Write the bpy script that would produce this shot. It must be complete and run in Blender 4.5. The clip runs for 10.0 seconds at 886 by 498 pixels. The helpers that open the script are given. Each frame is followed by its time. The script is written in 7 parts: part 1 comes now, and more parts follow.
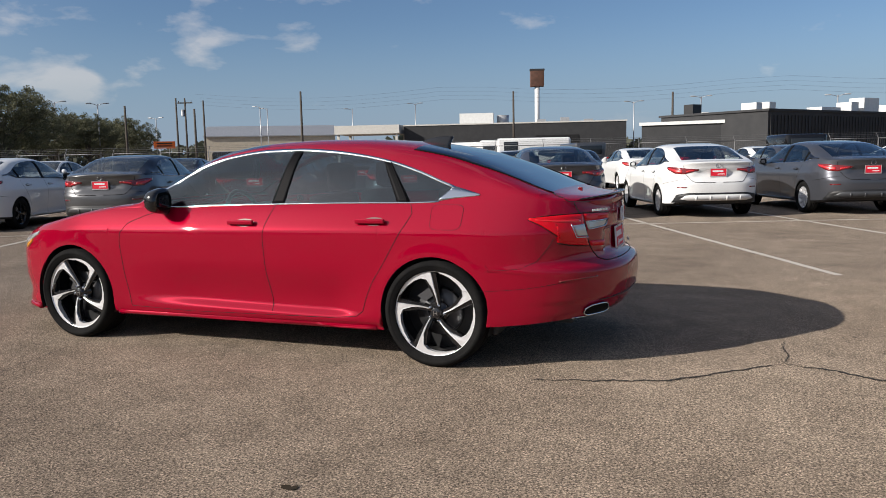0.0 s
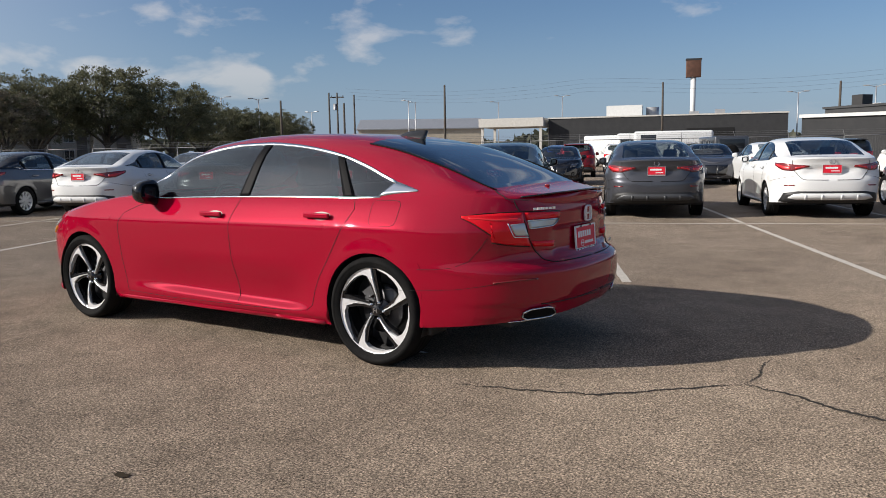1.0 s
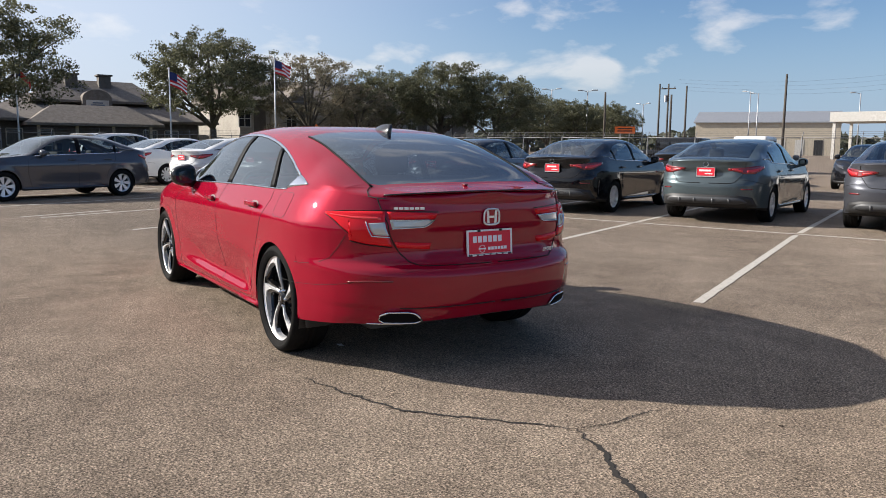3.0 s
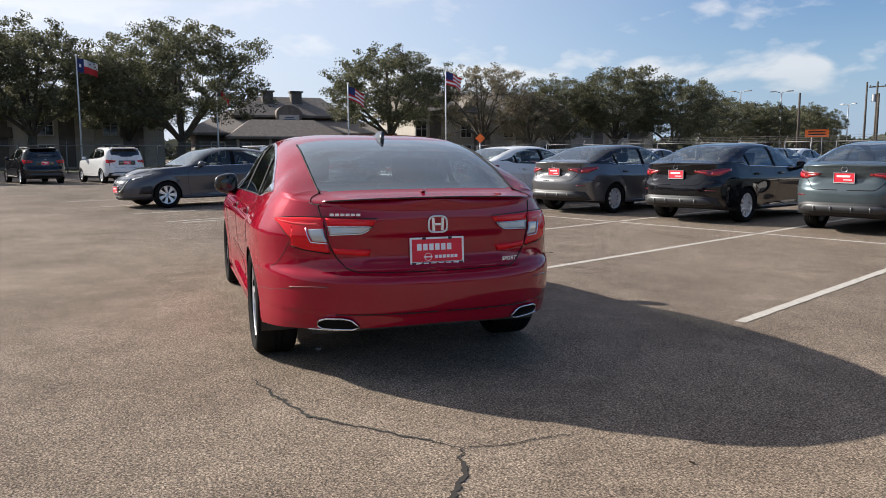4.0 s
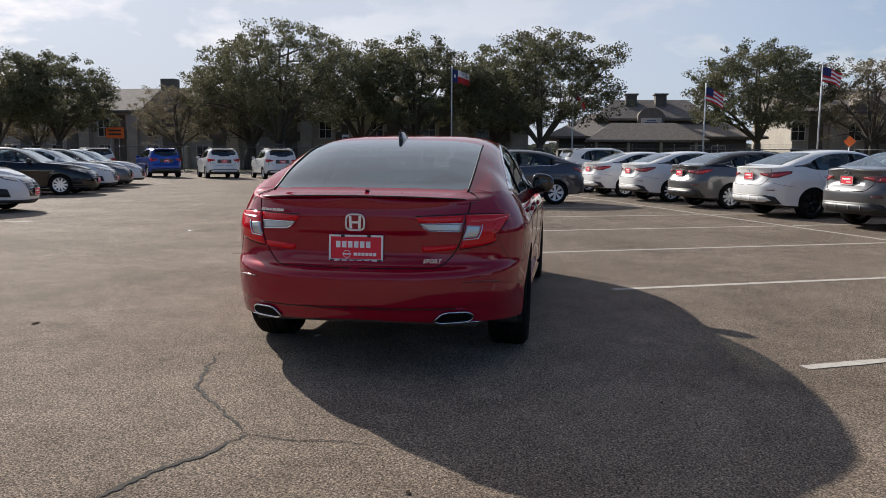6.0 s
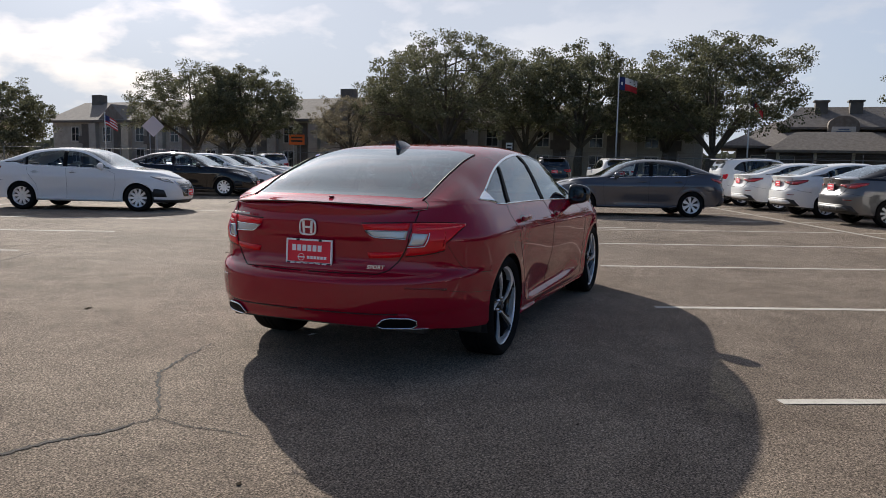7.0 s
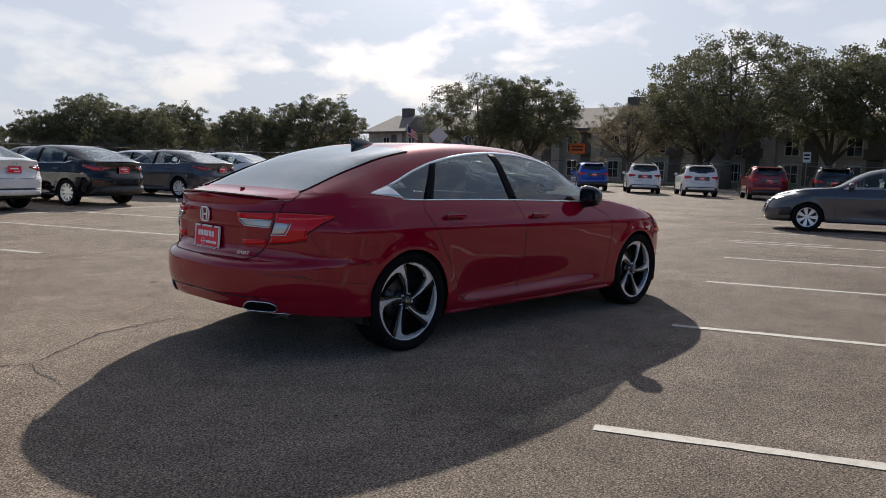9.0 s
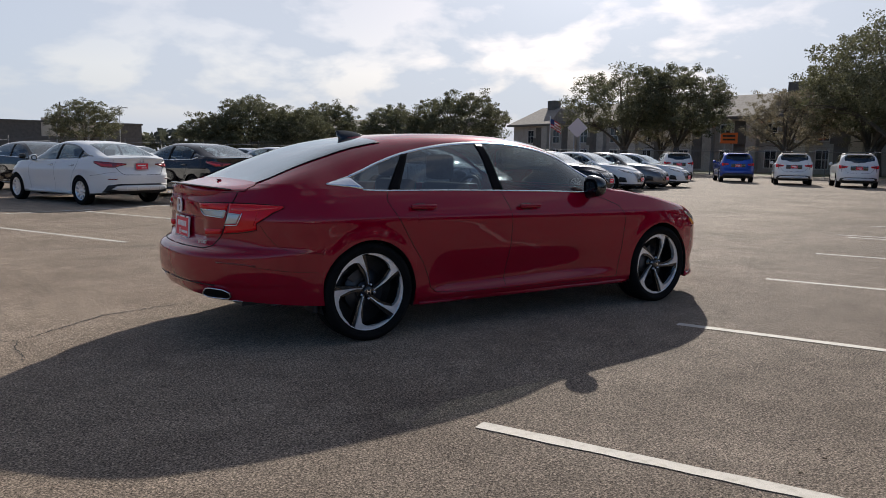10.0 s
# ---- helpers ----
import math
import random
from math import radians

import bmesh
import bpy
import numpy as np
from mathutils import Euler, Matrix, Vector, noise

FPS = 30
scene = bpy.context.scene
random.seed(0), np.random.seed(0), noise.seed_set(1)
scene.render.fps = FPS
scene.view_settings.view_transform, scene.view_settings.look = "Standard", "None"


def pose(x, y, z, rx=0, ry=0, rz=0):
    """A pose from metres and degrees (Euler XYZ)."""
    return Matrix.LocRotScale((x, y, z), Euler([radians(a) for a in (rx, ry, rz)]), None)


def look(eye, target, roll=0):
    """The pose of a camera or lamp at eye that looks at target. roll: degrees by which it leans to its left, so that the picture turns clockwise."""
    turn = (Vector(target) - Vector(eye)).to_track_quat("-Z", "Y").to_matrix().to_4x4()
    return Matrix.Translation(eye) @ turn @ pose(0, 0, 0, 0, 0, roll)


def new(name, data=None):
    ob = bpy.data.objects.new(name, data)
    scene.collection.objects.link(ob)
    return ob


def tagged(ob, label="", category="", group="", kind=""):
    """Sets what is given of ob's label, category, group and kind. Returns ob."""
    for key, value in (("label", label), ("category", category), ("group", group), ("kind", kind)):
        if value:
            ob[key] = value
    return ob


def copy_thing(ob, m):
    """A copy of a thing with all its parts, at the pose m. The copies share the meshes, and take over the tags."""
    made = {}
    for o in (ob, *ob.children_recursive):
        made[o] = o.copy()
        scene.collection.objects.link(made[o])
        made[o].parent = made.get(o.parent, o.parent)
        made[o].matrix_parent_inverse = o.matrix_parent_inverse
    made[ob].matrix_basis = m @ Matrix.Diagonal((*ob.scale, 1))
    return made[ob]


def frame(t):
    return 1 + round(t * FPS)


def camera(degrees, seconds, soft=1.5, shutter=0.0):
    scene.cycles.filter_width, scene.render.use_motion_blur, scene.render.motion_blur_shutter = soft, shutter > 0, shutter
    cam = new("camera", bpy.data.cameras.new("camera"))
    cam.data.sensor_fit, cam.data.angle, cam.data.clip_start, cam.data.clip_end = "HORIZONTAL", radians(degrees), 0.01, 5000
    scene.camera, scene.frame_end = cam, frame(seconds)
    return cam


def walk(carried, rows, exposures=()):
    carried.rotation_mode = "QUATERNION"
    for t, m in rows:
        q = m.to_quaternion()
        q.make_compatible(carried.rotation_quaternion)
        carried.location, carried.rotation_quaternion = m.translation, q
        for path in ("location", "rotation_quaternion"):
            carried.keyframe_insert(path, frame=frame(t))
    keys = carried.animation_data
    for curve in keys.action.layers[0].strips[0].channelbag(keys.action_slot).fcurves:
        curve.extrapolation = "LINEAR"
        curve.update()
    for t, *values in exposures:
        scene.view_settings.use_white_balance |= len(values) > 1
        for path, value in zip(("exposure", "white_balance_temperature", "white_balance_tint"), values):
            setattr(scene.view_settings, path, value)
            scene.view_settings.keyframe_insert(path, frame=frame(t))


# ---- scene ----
cam = camera(60.0, 10.0, 0.9)

PATH = [
    (0, (-1.706, 5.099, 1.264), (-0.983, 3.25, 1.026), -1.2),
    (0.5, (-2.203, 4.807, 1.258), (-1.318, 3.031, 1.015), -1.4),
    (1, (-2.748, 4.433, 1.252), (-1.68, 2.76, 1.003), -0.9),
    (1.5, (-3.195, 4.023, 1.247), (-1.968, 2.464, 0.991), -0.8),
    (2, (-3.651, 3.559, 1.251), (-2.263, 2.143, 0.989), -0.2),
    (2.2, (-3.799, 3.396, 1.258), (-2.358, 2.035, 0.996), 0.3),
    (3.3, (-4.611, 2.174, 1.266), (-2.868, 1.231, 1.001), 0.2),
    (3.5, (-4.686, 1.934, 1.262), (-2.901, 1.072, 1.001), -0.0),
    (4, (-4.934, 1.322, 1.256), (-3.056, 0.681, 1.009), -0.2),
    (4.5, (-5.067, 0.755, 1.255), (-3.128, 0.335, 0.999), -0.3),
    (5, (-5.191, 0.085, 1.242), (-3.213, -0.074, 0.987), -0.1),
    (5.5, (-5.195, -0.516, 1.246), (-3.212, -0.45, 0.992), 0.0),
    (5.7, (-5.171, -0.771, 1.235), (-3.193, -0.606, 0.989), 0.2),
    (6.8, (-4.836, -2.139, 1.262), (-2.964, -1.475, 1.03), 0.8),
    (7, (-4.791, -2.397, 1.262), (-2.949, -1.65, 1.037), 1.1),
    (7.5, (-4.501, -2.939, 1.258), (-2.745, -2.005, 1.043), 1.2),
    (8, (-4.185, -3.549, 1.257), (-2.534, -2.439, 1.047), 1.2),
    (8.5, (-3.84, -4.037, 1.242), (-2.295, -2.784, 1.032), 1.4),
    (9, (-3.412, -4.552, 1.234), (-1.994, -3.158, 1.015), 1.7),
    (9.5, (-2.953, -4.923, 1.223), (-1.669, -3.408, 0.987), 1.3),
    (10, (-2.404, -5.317, 1.238), (-1.293, -3.672, 0.994), 0.9),
]

# Light: low warm sun ahead of the car's left front, hazy sky with small clouds
EXPOSURES = [(0.0, 0.44), (2.0, 0.60), (3.5, 1.0), (4.2, 0.96), (5.0, 0.82), (5.5, 0.66), (7.0, 0.60), (8.5, 0.62), (10.0, 0.60)]
walk(cam, [(t, look(eye, target, roll)) for t, eye, target, roll in PATH], EXPOSURES)

SUN_EL, SUN_AZ = 26.5, 44.0
HAZE = (3.5, 4.8, 6.4, 1)
VEIL = (7.6, 8.1, 8.5, 1)
AUREOLE = (60.0, (14, 13.5, 13))
sun_dir = Vector((math.cos(radians(SUN_AZ)) * math.cos(radians(SUN_EL)),
                  math.sin(radians(SUN_AZ)) * math.cos(radians(SUN_EL)), math.sin(radians(SUN_EL))))
sun = new("sun", bpy.data.lights.new("sun", "SUN"))
sun.data.energy, sun.data.angle, sun.data.color = 4.5, radians(0.6), (1.0, 0.94, 0.86)
sun.matrix_world = look(sun_dir * 60, (0, 0, 0))


def links(tree, *pairs):
    for a, b in pairs:
        tree.links.new(a, b)


def node(tree, kind, **values):
    n = tree.nodes.new(kind)
    for key, value in values.items():
        if key in n.inputs:
            n.inputs[key].default_value = value
    return n


def build_world():
    world = bpy.data.worlds.new("sky")
    world.use_nodes = True
    scene.world = world
    tree = world.node_tree
    tree.nodes.clear()
    out = tree.nodes.new("ShaderNodeOutputWorld")
    back = node(tree, "ShaderNodeBackground", Strength=0.056)
    sky = tree.nodes.new("ShaderNodeTexSky")
    sky.sky_type, sky.sun_disc = "NISHITA", False
    sky.sun_elevation, sky.sun_rotation = radians(SUN_EL), radians(90 - SUN_AZ)
    sky.air_density, sky.dust_density, sky.ozone_density = 1.0, 0.45, 2.2
    # clouds: noise on a flat layer above the place
    coord = tree.nodes.new("ShaderNodeTexCoord")
    sep = tree.nodes.new("ShaderNodeSeparateXYZ")
    div = tree.nodes.new("ShaderNodeVectorMath")
    div.operation, div.inputs[1].default_value = "MULTIPLY", (1.0, 1.0, 2.3)
    links(tree, (coord.outputs["Generated"], sep.inputs[0]), (coord.outputs["Generated"], div.inputs[0]))
    big = node(tree, "ShaderNodeTexNoise", Scale=7.0, Detail=8.0, Roughness=0.52, Distortion=0.15)
    links(tree, (div.outputs[0], big.inputs["Vector"]))
    # more cloud towards the sun
    aim = tree.nodes.new("ShaderNodeVectorMath")
    aim.operation = "DOT_PRODUCT"
    aim.inputs[1].default_value = sun_dir
    links(tree, (coord.outputs["Generated"], aim.inputs[0]))
    more = tree.nodes.new("ShaderNodeMath")
    more.operation, more.inputs[1].default_value, more.inputs[2].default_value = "MULTIPLY_ADD", 0.10, 0.0
    links(tree, (aim.outputs["Value"], more.inputs[0]))
    add = tree.nodes.new("ShaderNodeMath")
    add.operation = "ADD"
    links(tree, (big.outputs["Fac"], add.inputs[0]), (more.outputs[0], add.inputs[1]))
    ramp = tree.nodes.new("ShaderNodeValToRGB")
    ramp.color_ramp.elements[0].position, ramp.color_ramp.elements[0].color = 0.565, (0, 0, 0, 1)
    ramp.color_ramp.elements[1].position, ramp.color_ramp.elements[1].color = 0.67, (0.80, 0.80, 0.80, 1)
    links(tree, (add.outputs[0], ramp.inputs[0]))
    # a white veil round the sun's quarter
    veil = tree.nodes.new("ShaderNodeMapRange")
    veil.interpolation_type = "SMOOTHSTEP"
    for k, v in enumerate((0.05, 0.90, 0.0, 0.86)):
        veil.inputs[k + 1].default_value = v
    links(tree, (aim.outputs["Value"], veil.inputs[0]))
    veiled = tree.nodes.new("ShaderNodeMix")
    veiled.data_type, veiled.blend_type = "RGBA", "MIX"
    veiled.inputs["B"].default_value = VEIL
    links(tree, (veil.outputs[0], veiled.inputs[0]))
    # the bright aureole close round the sun, seen through thin cloud
    near = tree.nodes.new("ShaderNodeMath")
    near.operation, near.inputs[1].default_value = "MAXIMUM", 0.0
    tight = tree.nodes.new("ShaderNodeMath")
    tight.operation, tight.inputs[1].default_value = "POWER", AUREOLE[0]
    glow = tree.nodes.new("ShaderNodeVectorMath")
    glow.operation, glow.inputs[0].default_value = "SCALE", AUREOLE[1]
    lit = tree.nodes.new("ShaderNodeVectorMath")
    lit.operation = "ADD"
    links(tree, (aim.outputs["Value"], near.inputs[0]), (near.outputs[0], tight.inputs[0]), (tight.outputs[0], glow.inputs["Scale"]), (glow.outputs[0], lit.inputs[1]))
    # clouds glow where the sky behind them is bright
    cloud = tree.nodes.new("ShaderNodeMix")
    cloud.data_type, cloud.blend_type = "RGBA", "MIX"
    cloud.inputs[0].default_value = 0.45
    white = tree.nodes.new("ShaderNodeRGB")
    white.outputs[0].default_value = (8.8, 8.6, 8.5, 1)
    bright = tree.nodes.new("ShaderNodeVectorMath")
    bright.operation, bright.inputs[1].default_value = "MULTIPLY", (1.7, 1.45, 1.25)
    links(tree, (sky.outputs[0], bright.inputs[0]), (white.outputs[0], cloud.inputs["A"]), (bright.outputs[0], cloud.inputs["B"]))
    tint = tree.nodes.new("ShaderNodeVectorMath")
    tint.operation, tint.inputs[1].default_value = "MULTIPLY", (1.0, 0.985, 1.05)
    deep = tree.nodes.new("ShaderNodeVectorMath")
    deep.operation, deep.inputs[1].default_value = "MULTIPLY", (0.85, 0.985, 1.11)
    links(tree, (sky.outputs[0], deep.inputs[0]))
    # pale haze low down, and no clouds in it
    low = tree.nodes.new("ShaderNodeMapRange")
    low.interpolation_type = "SMOOTHSTEP"
    for k, v in enumerate((0.0, 0.18, 0.75, 0.0)):
        low.inputs[k + 1].default_value = v
    hazy = tree.nodes.new("ShaderNodeMix")
    hazy.data_type, hazy.blend_type = "RGBA", "MIX"
    hazy.inputs["B"].default_value = HAZE
    thin = tree.nodes.new("ShaderNodeMath")
    thin.operation = "MULTIPLY"
    clear = tree.nodes.new("ShaderNodeMapRange")
    for k, v in enumerate((0.03, 0.10, 0.0, 1.0)):
        clear.inputs[k + 1].default_value = v
    links(tree, (sep.outputs["Z"], low.inputs[0]), (low.outputs[0], hazy.inputs[0]), (deep.outputs[0], hazy.inputs["A"]), (hazy.outputs["Result"], veiled.inputs["A"]),
          (sep.outputs["Z"], clear.inputs[0]), (clear.outputs[0], thin.inputs[0]), (ramp.outputs[0], thin.inputs[1]))
    mix = tree.nodes.new("ShaderNodeMix")
    mix.data_type, mix.blend_type = "RGBA", "MIX"
    links(tree, (thin.outputs[0], mix.inputs[0]), (veiled.outputs["Result"], mix.inputs["A"]), (cloud.outputs["Result"], mix.inputs["B"]),
          (mix.outputs["Result"], lit.inputs[0]), (lit.outputs[0], tint.inputs[0]), (tint.outputs[0], back.inputs["Color"]), (back.outputs[0], out.inputs["Surface"]))


build_world()

# ---- materials ----
MATS = {}


def principled(name, color, rough=0.5, metal=0.0, coat=0.0, **more):
    if name in MATS:
        return MATS[name]
    m = bpy.data.materials.new(name)
    m.use_nodes = True
    m.diffuse_color = (*color, 1)
    b = m.node_tree.nodes["Principled BSDF"]
    b.inputs["Base Color"].default_value = (*color, 1)
    b.inputs["Roughness"].default_value, b.inputs["Metallic"].default_value = rough, metal
    b.inputs["Coat Weight"].default_value, b.inputs["Coat Roughness"].default_value = coat, 0.03
    for key, value in more.items():
        b.inputs[key.replace("_", " ")].default_value = value
    MATS[name] = m
    return m


def grainy(name, color, second, scale, rough=0.8, bump=0.2, fine=None, contrast=(0.35, 0.65), metal=0.0, coords="Object"):
    """A surface of two mixed tones at one scale, with finer grain and relief."""
    if name in MATS:
        return MATS[name]
    m = principled(name, color, rough, metal)
    tree = m.node_tree
    b = tree.nodes["Principled BSDF"]
    coord = tree.nodes.new("ShaderNodeTexCoord")
    one = node(tree, "ShaderNodeTexNoise", Scale=scale, Detail=6.0, Roughness=0.6)
    two = node(tree, "ShaderNodeTexNoise", Scale=fine or scale * 14, Detail=3.0, Roughness=0.6)
    ramp = tree.nodes.new("ShaderNodeValToRGB")
    ramp.color_ramp.elements[0].position, ramp.color_ramp.elements[0].color = contrast[0], (*color, 1)
    ramp.color_ramp.elements[1].position, ramp.color_ramp.elements[1].color = contrast[1], (*second, 1)
    mix = tree.nodes.new("ShaderNodeMix")
    mix.data_type, mix.blend_type = "RGBA", "OVERLAY"
    mix.inputs[0].default_value = 0.5
    relief = node(tree, "ShaderNodeBump", Strength=bump, Distance=0.01)
    links(tree, (coord.outputs[coords], one.inputs["Vector"]), (coord.outputs[coords], two.inputs["Vector"]),
          (one.outputs["Fac"], ramp.inputs[0]), (ramp.outputs[0], mix.inputs["A"]), (two.outputs["Fac"], mix.inputs["B"]),
          (mix.outputs["Result"], b.inputs["Base Color"]), (two.outputs["Fac"], relief.inputs["Height"]),
          (relief.outputs[0], b.inputs["Normal"]))
    return m


def car_paint(name, color, metal=0.5, rough=0.35, dust=0.025):
    """Metallic paint under clear coat, with a trace of road dust low down in patches."""
    if name in MATS:
        return MATS[name]
    m = principled(name, color, rough, metal, coat=1.0, Specular_IOR_Level=0.0, Coat_IOR=1.5)
    tree = m.node_tree
    b = tree.nodes["Principled BSDF"]
    coord = tree.nodes.new("ShaderNodeTexCoord")
    flake = node(tree, "ShaderNodeTexNoise", Scale=900.0, Detail=1.0)
    haze = node(tree, "ShaderNodeTexNoise", Scale=2.3, Detail=5.0)
    ramp = tree.nodes.new("ShaderNodeMapRange")
    ramp.inputs[1].default_value, ramp.inputs[2].default_value = 0.45, 0.75
    ramp.inputs[3].default_value, ramp.inputs[4].default_value = 0.012, 0.012 + dust
    hue = tree.nodes.new("ShaderNodeMix")
    hue.data_type, hue.blend_type = "RGBA", "MULTIPLY"
    hue.inputs[0].default_value = 0.25
    hue.inputs["A"].default_value = (*color, 1)
    links(tree, (coord.outputs["Object"], flake.inputs["Vector"]), (coord.outputs["Object"], haze.inputs["Vector"]),
          (flake.outputs["Fac"], hue.inputs["B"]), (hue.outputs["Result"], b.inputs["Base Color"]),
          (haze.outputs["Fac"], ramp.inputs[0]), (ramp.outputs[0], b.inputs["Coat Roughness"]))
    return m


def tinted_glass(name, tint, gloss=0.01, ior=1.85, power=4.0):
    if name in MATS:
        return MATS[name]
    m = bpy.data.materials.new(name)
    m.use_nodes = True
    m.diffuse_color = (*tint, 1)
    tree = m.node_tree
    tree.nodes.clear()
    out = tree.nodes.new("ShaderNodeOutputMaterial")
    clear = node(tree, "ShaderNodeBsdfTransparent", Color=(*tint, 1))
    shine = node(tree, "ShaderNodeBsdfGlossy", Color=(0.92, 0.98, 1.0, 1), Roughness=gloss)
    # gloss by Schlick's rule, the same on both faces of the pane
    facing = node(tree, "ShaderNodeLayerWeight", Blend=0.5)
    fifth = tree.nodes.new("ShaderNodeMath")
    fifth.operation, fifth.inputs[1].default_value = "POWER", power
    fresnel = tree.nodes.new("ShaderNodeMapRange")
    fresnel.inputs[3].default_value, fresnel.inputs[4].default_value = 1.6 * ((ior - 1) / (ior + 1)) ** 2, 0.95
    links(tree, (facing.outputs["Facing"], fifth.inputs[0]), (fifth.outputs[0], fresnel.inputs[0]))
    mix = tree.nodes.new("ShaderNodeMixShader")
    links(tree, (fresnel.outputs[0], mix.inputs[0]), (clear.outputs[0], mix.inputs[1]), (shine.outputs[0], mix.inputs[2]),
          (mix.outputs[0], out.inputs["Surface"]))
    MATS[name] = m
    return m


RED = car_paint("red_paint", (0.31, 0.0008, 0.0195), metal=0.06, rough=0.32, dust=0.006)
WHITE = car_paint("white_paint", (0.80, 0.80, 0.79), metal=0.0, rough=0.4)
GUN = car_paint("gunmetal_paint", (0.082, 0.085, 0.098), metal=0.45, rough=0.35)
SILVER = car_paint("grey_paint", (0.14, 0.14, 0.145), metal=0.7, rough=0.35)
TEAL = car_paint("blue_grey_paint", (0.085, 0.110, 0.120), metal=0.4, rough=0.35)
BLACKP = car_paint("black_paint", (0.010, 0.010, 0.012), metal=0.2, rough=0.3)
BLUEP = car_paint("blue_paint", (0.015, 0.06, 0.34), metal=0.4, rough=0.35)
DEEPRED = car_paint("deep_red_paint", (0.22, 0.012, 0.016), metal=0.4, rough=0.35)
GLASS = tinted_glass("tinted_window", (0.46, 0.51, 0.52), 0.005, 1.65)
DARKGLASS = tinted_glass("dark_tinted_window", (0.30, 0.35, 0.37), 0.005, 1.8)
REARGLASS = tinted_glass("rear_tinted_window", (0.15, 0.185, 0.205), 0.008, 1.65, 3.0)
CLEARGLASS = tinted_glass("clear_window", (0.42, 0.45, 0.44))
CHROME = principled("chrome", (0.66, 0.69, 0.74), 0.15, 1.0)
ALLOY = principled("machined_alloy", (0.80, 0.80, 0.81), 0.33, 0.55)
GLOSSBLACK = principled("gloss_black", (0.008, 0.008, 0.009), 0.18, coat=0.6)
BLACK = principled("black_plastic", (0.014, 0.014, 0.015), 0.55)
SEAM = principled("panel_gap", (0.004, 0.003, 0.003), 0.9)
RUBBER = grainy("tyre_rubber", (0.008, 0.008, 0.0085), (0.014, 0.0135, 0.013), 9, 0.8, 0.1)
PILLARBLACK = principled("pillar_black", (0.006, 0.006, 0.007), 0.5, Specular_IOR_Level=0.05)
PARKGLASS = tinted_glass("light_tinted_window", (0.70, 0.75, 0.74), 0.01, 1.5)
REDLENS = principled("red_lens", (0.66, 0.004, 0.012), 0.35, coat=0.8, Specular_IOR_Level=0.0)
DARKLENS = principled("dark_red_lens", (0.16, 0.006, 0.008), 0.2, coat=1.0)
DARKTRIM = principled("dark_grey_trim", (0.05, 0.052, 0.056), 0.45)
DARKLAMP = principled("dark_lamp_glass", (0.09, 0.092, 0.10), 0.12, 0.4, coat=1.0)
CLEARLENS = principled("clear_lens", (0.50, 0.50, 0.49), 0.22, 0.5, coat=0.8)
SEATCLOTH = grainy("dark_seat_cloth", (0.020, 0.020, 0.022), (0.035, 0.035, 0.037), 30, 0.9)
TAGRED = principled("tag_red", (0.72, 0.012, 0.035), 0.5)
TAGWHITE = principled("tag_white", (0.82, 0.82, 0.82), 0.45)
TAGFRAME = principled("tag_frame_grey", (0.45, 0.40, 0.41), 0.4)
TAGNAVY = principled("tag_navy", (0.012, 0.014, 0.03), 0.5)
RUBBER.node_tree.nodes["Principled BSDF"].inputs["Specular IOR Level"].default_value = 0.06
STEEL = principled("brake_steel", (0.10, 0.10, 0.105), 0.5, 1.0)


# ---- mesh helpers ----
def smooth_curve(points):
    """A smooth, monotone curve through (a, b) points, as a function of a."""
    xs, ys = np.array([p[0] for p in points], float), np.array([p[1] for p in points], float)
    order = np.argsort(xs)
    xs, ys = xs[order], ys[order]
    d = np.diff(ys) / np.diff(xs)
    m = np.zeros(len(xs))
    m[0], m[-1] = d[0], d[-1]
    for i in range(1, len(xs) - 1):
        m[i] = 0 if d[i - 1] * d[i] <= 0 else 2 * d[i - 1] * d[i] / (d[i - 1] + d[i])

    def f(a):
        if a <= xs[0]:
            return float(ys[0])
        if a >= xs[-1]:
            return float(ys[-1])
        i = int(np.searchsorted(xs, a)) - 1
        h = xs[i + 1] - xs[i]
        t = (a - xs[i]) / h
        return float((1 + 2 * t) * (1 - t) ** 2 * ys[i] + t * (1 - t) ** 2 * h * m[i] + t * t * (3 - 2 * t) * ys[i + 1] + t * t * (t - 1) * h * m[i + 1])
    return f


def step(a, lo, hi):
    t = min(1.0, max(0.0, (a - lo) / (hi - lo)))
    return t * t * (3 - 2 * t)


def mesh_of(name, verts, faces, material, smooth=True, normals=None):
    me = bpy.data.meshes.new(name)
    me.from_pydata([tuple(v) for v in verts], [], faces)
    for m in material if isinstance(material, (list, tuple)) else [material]:
        me.materials.append(m)
    if smooth:
        me.polygons.foreach_set("use_smooth", [True] * len(me.polygons))
    me.update()
    if normals is not None:
        me.normals_split_custom_set_from_vertices([tuple(n) for n in normals])
    return me


def part(name, made, material, parent, label="", smooth=True, at=None):
    """Links (verts, faces[, normals]), a bmesh or a mesh as one object under a thing or a part."""
    if isinstance(made, bmesh.types.BMesh):
        me = bpy.data.meshes.new(name)
        made.to_mesh(me)
        made.free()
        me.materials.append(material)
        if smooth:
            me.polygons.foreach_set("use_smooth", [True] * len(me.polygons))
    elif isinstance(made, bpy.types.Mesh):
        me = made
    else:
        me = mesh_of(name, made[0], made[1], material, smooth, made[2] if len(made) > 2 else None)
    ob = new(name, me)
    ob.parent = parent
    if at is not None:
        ob.matrix_basis = at
    if label:
        tagged(ob, label)
    return ob


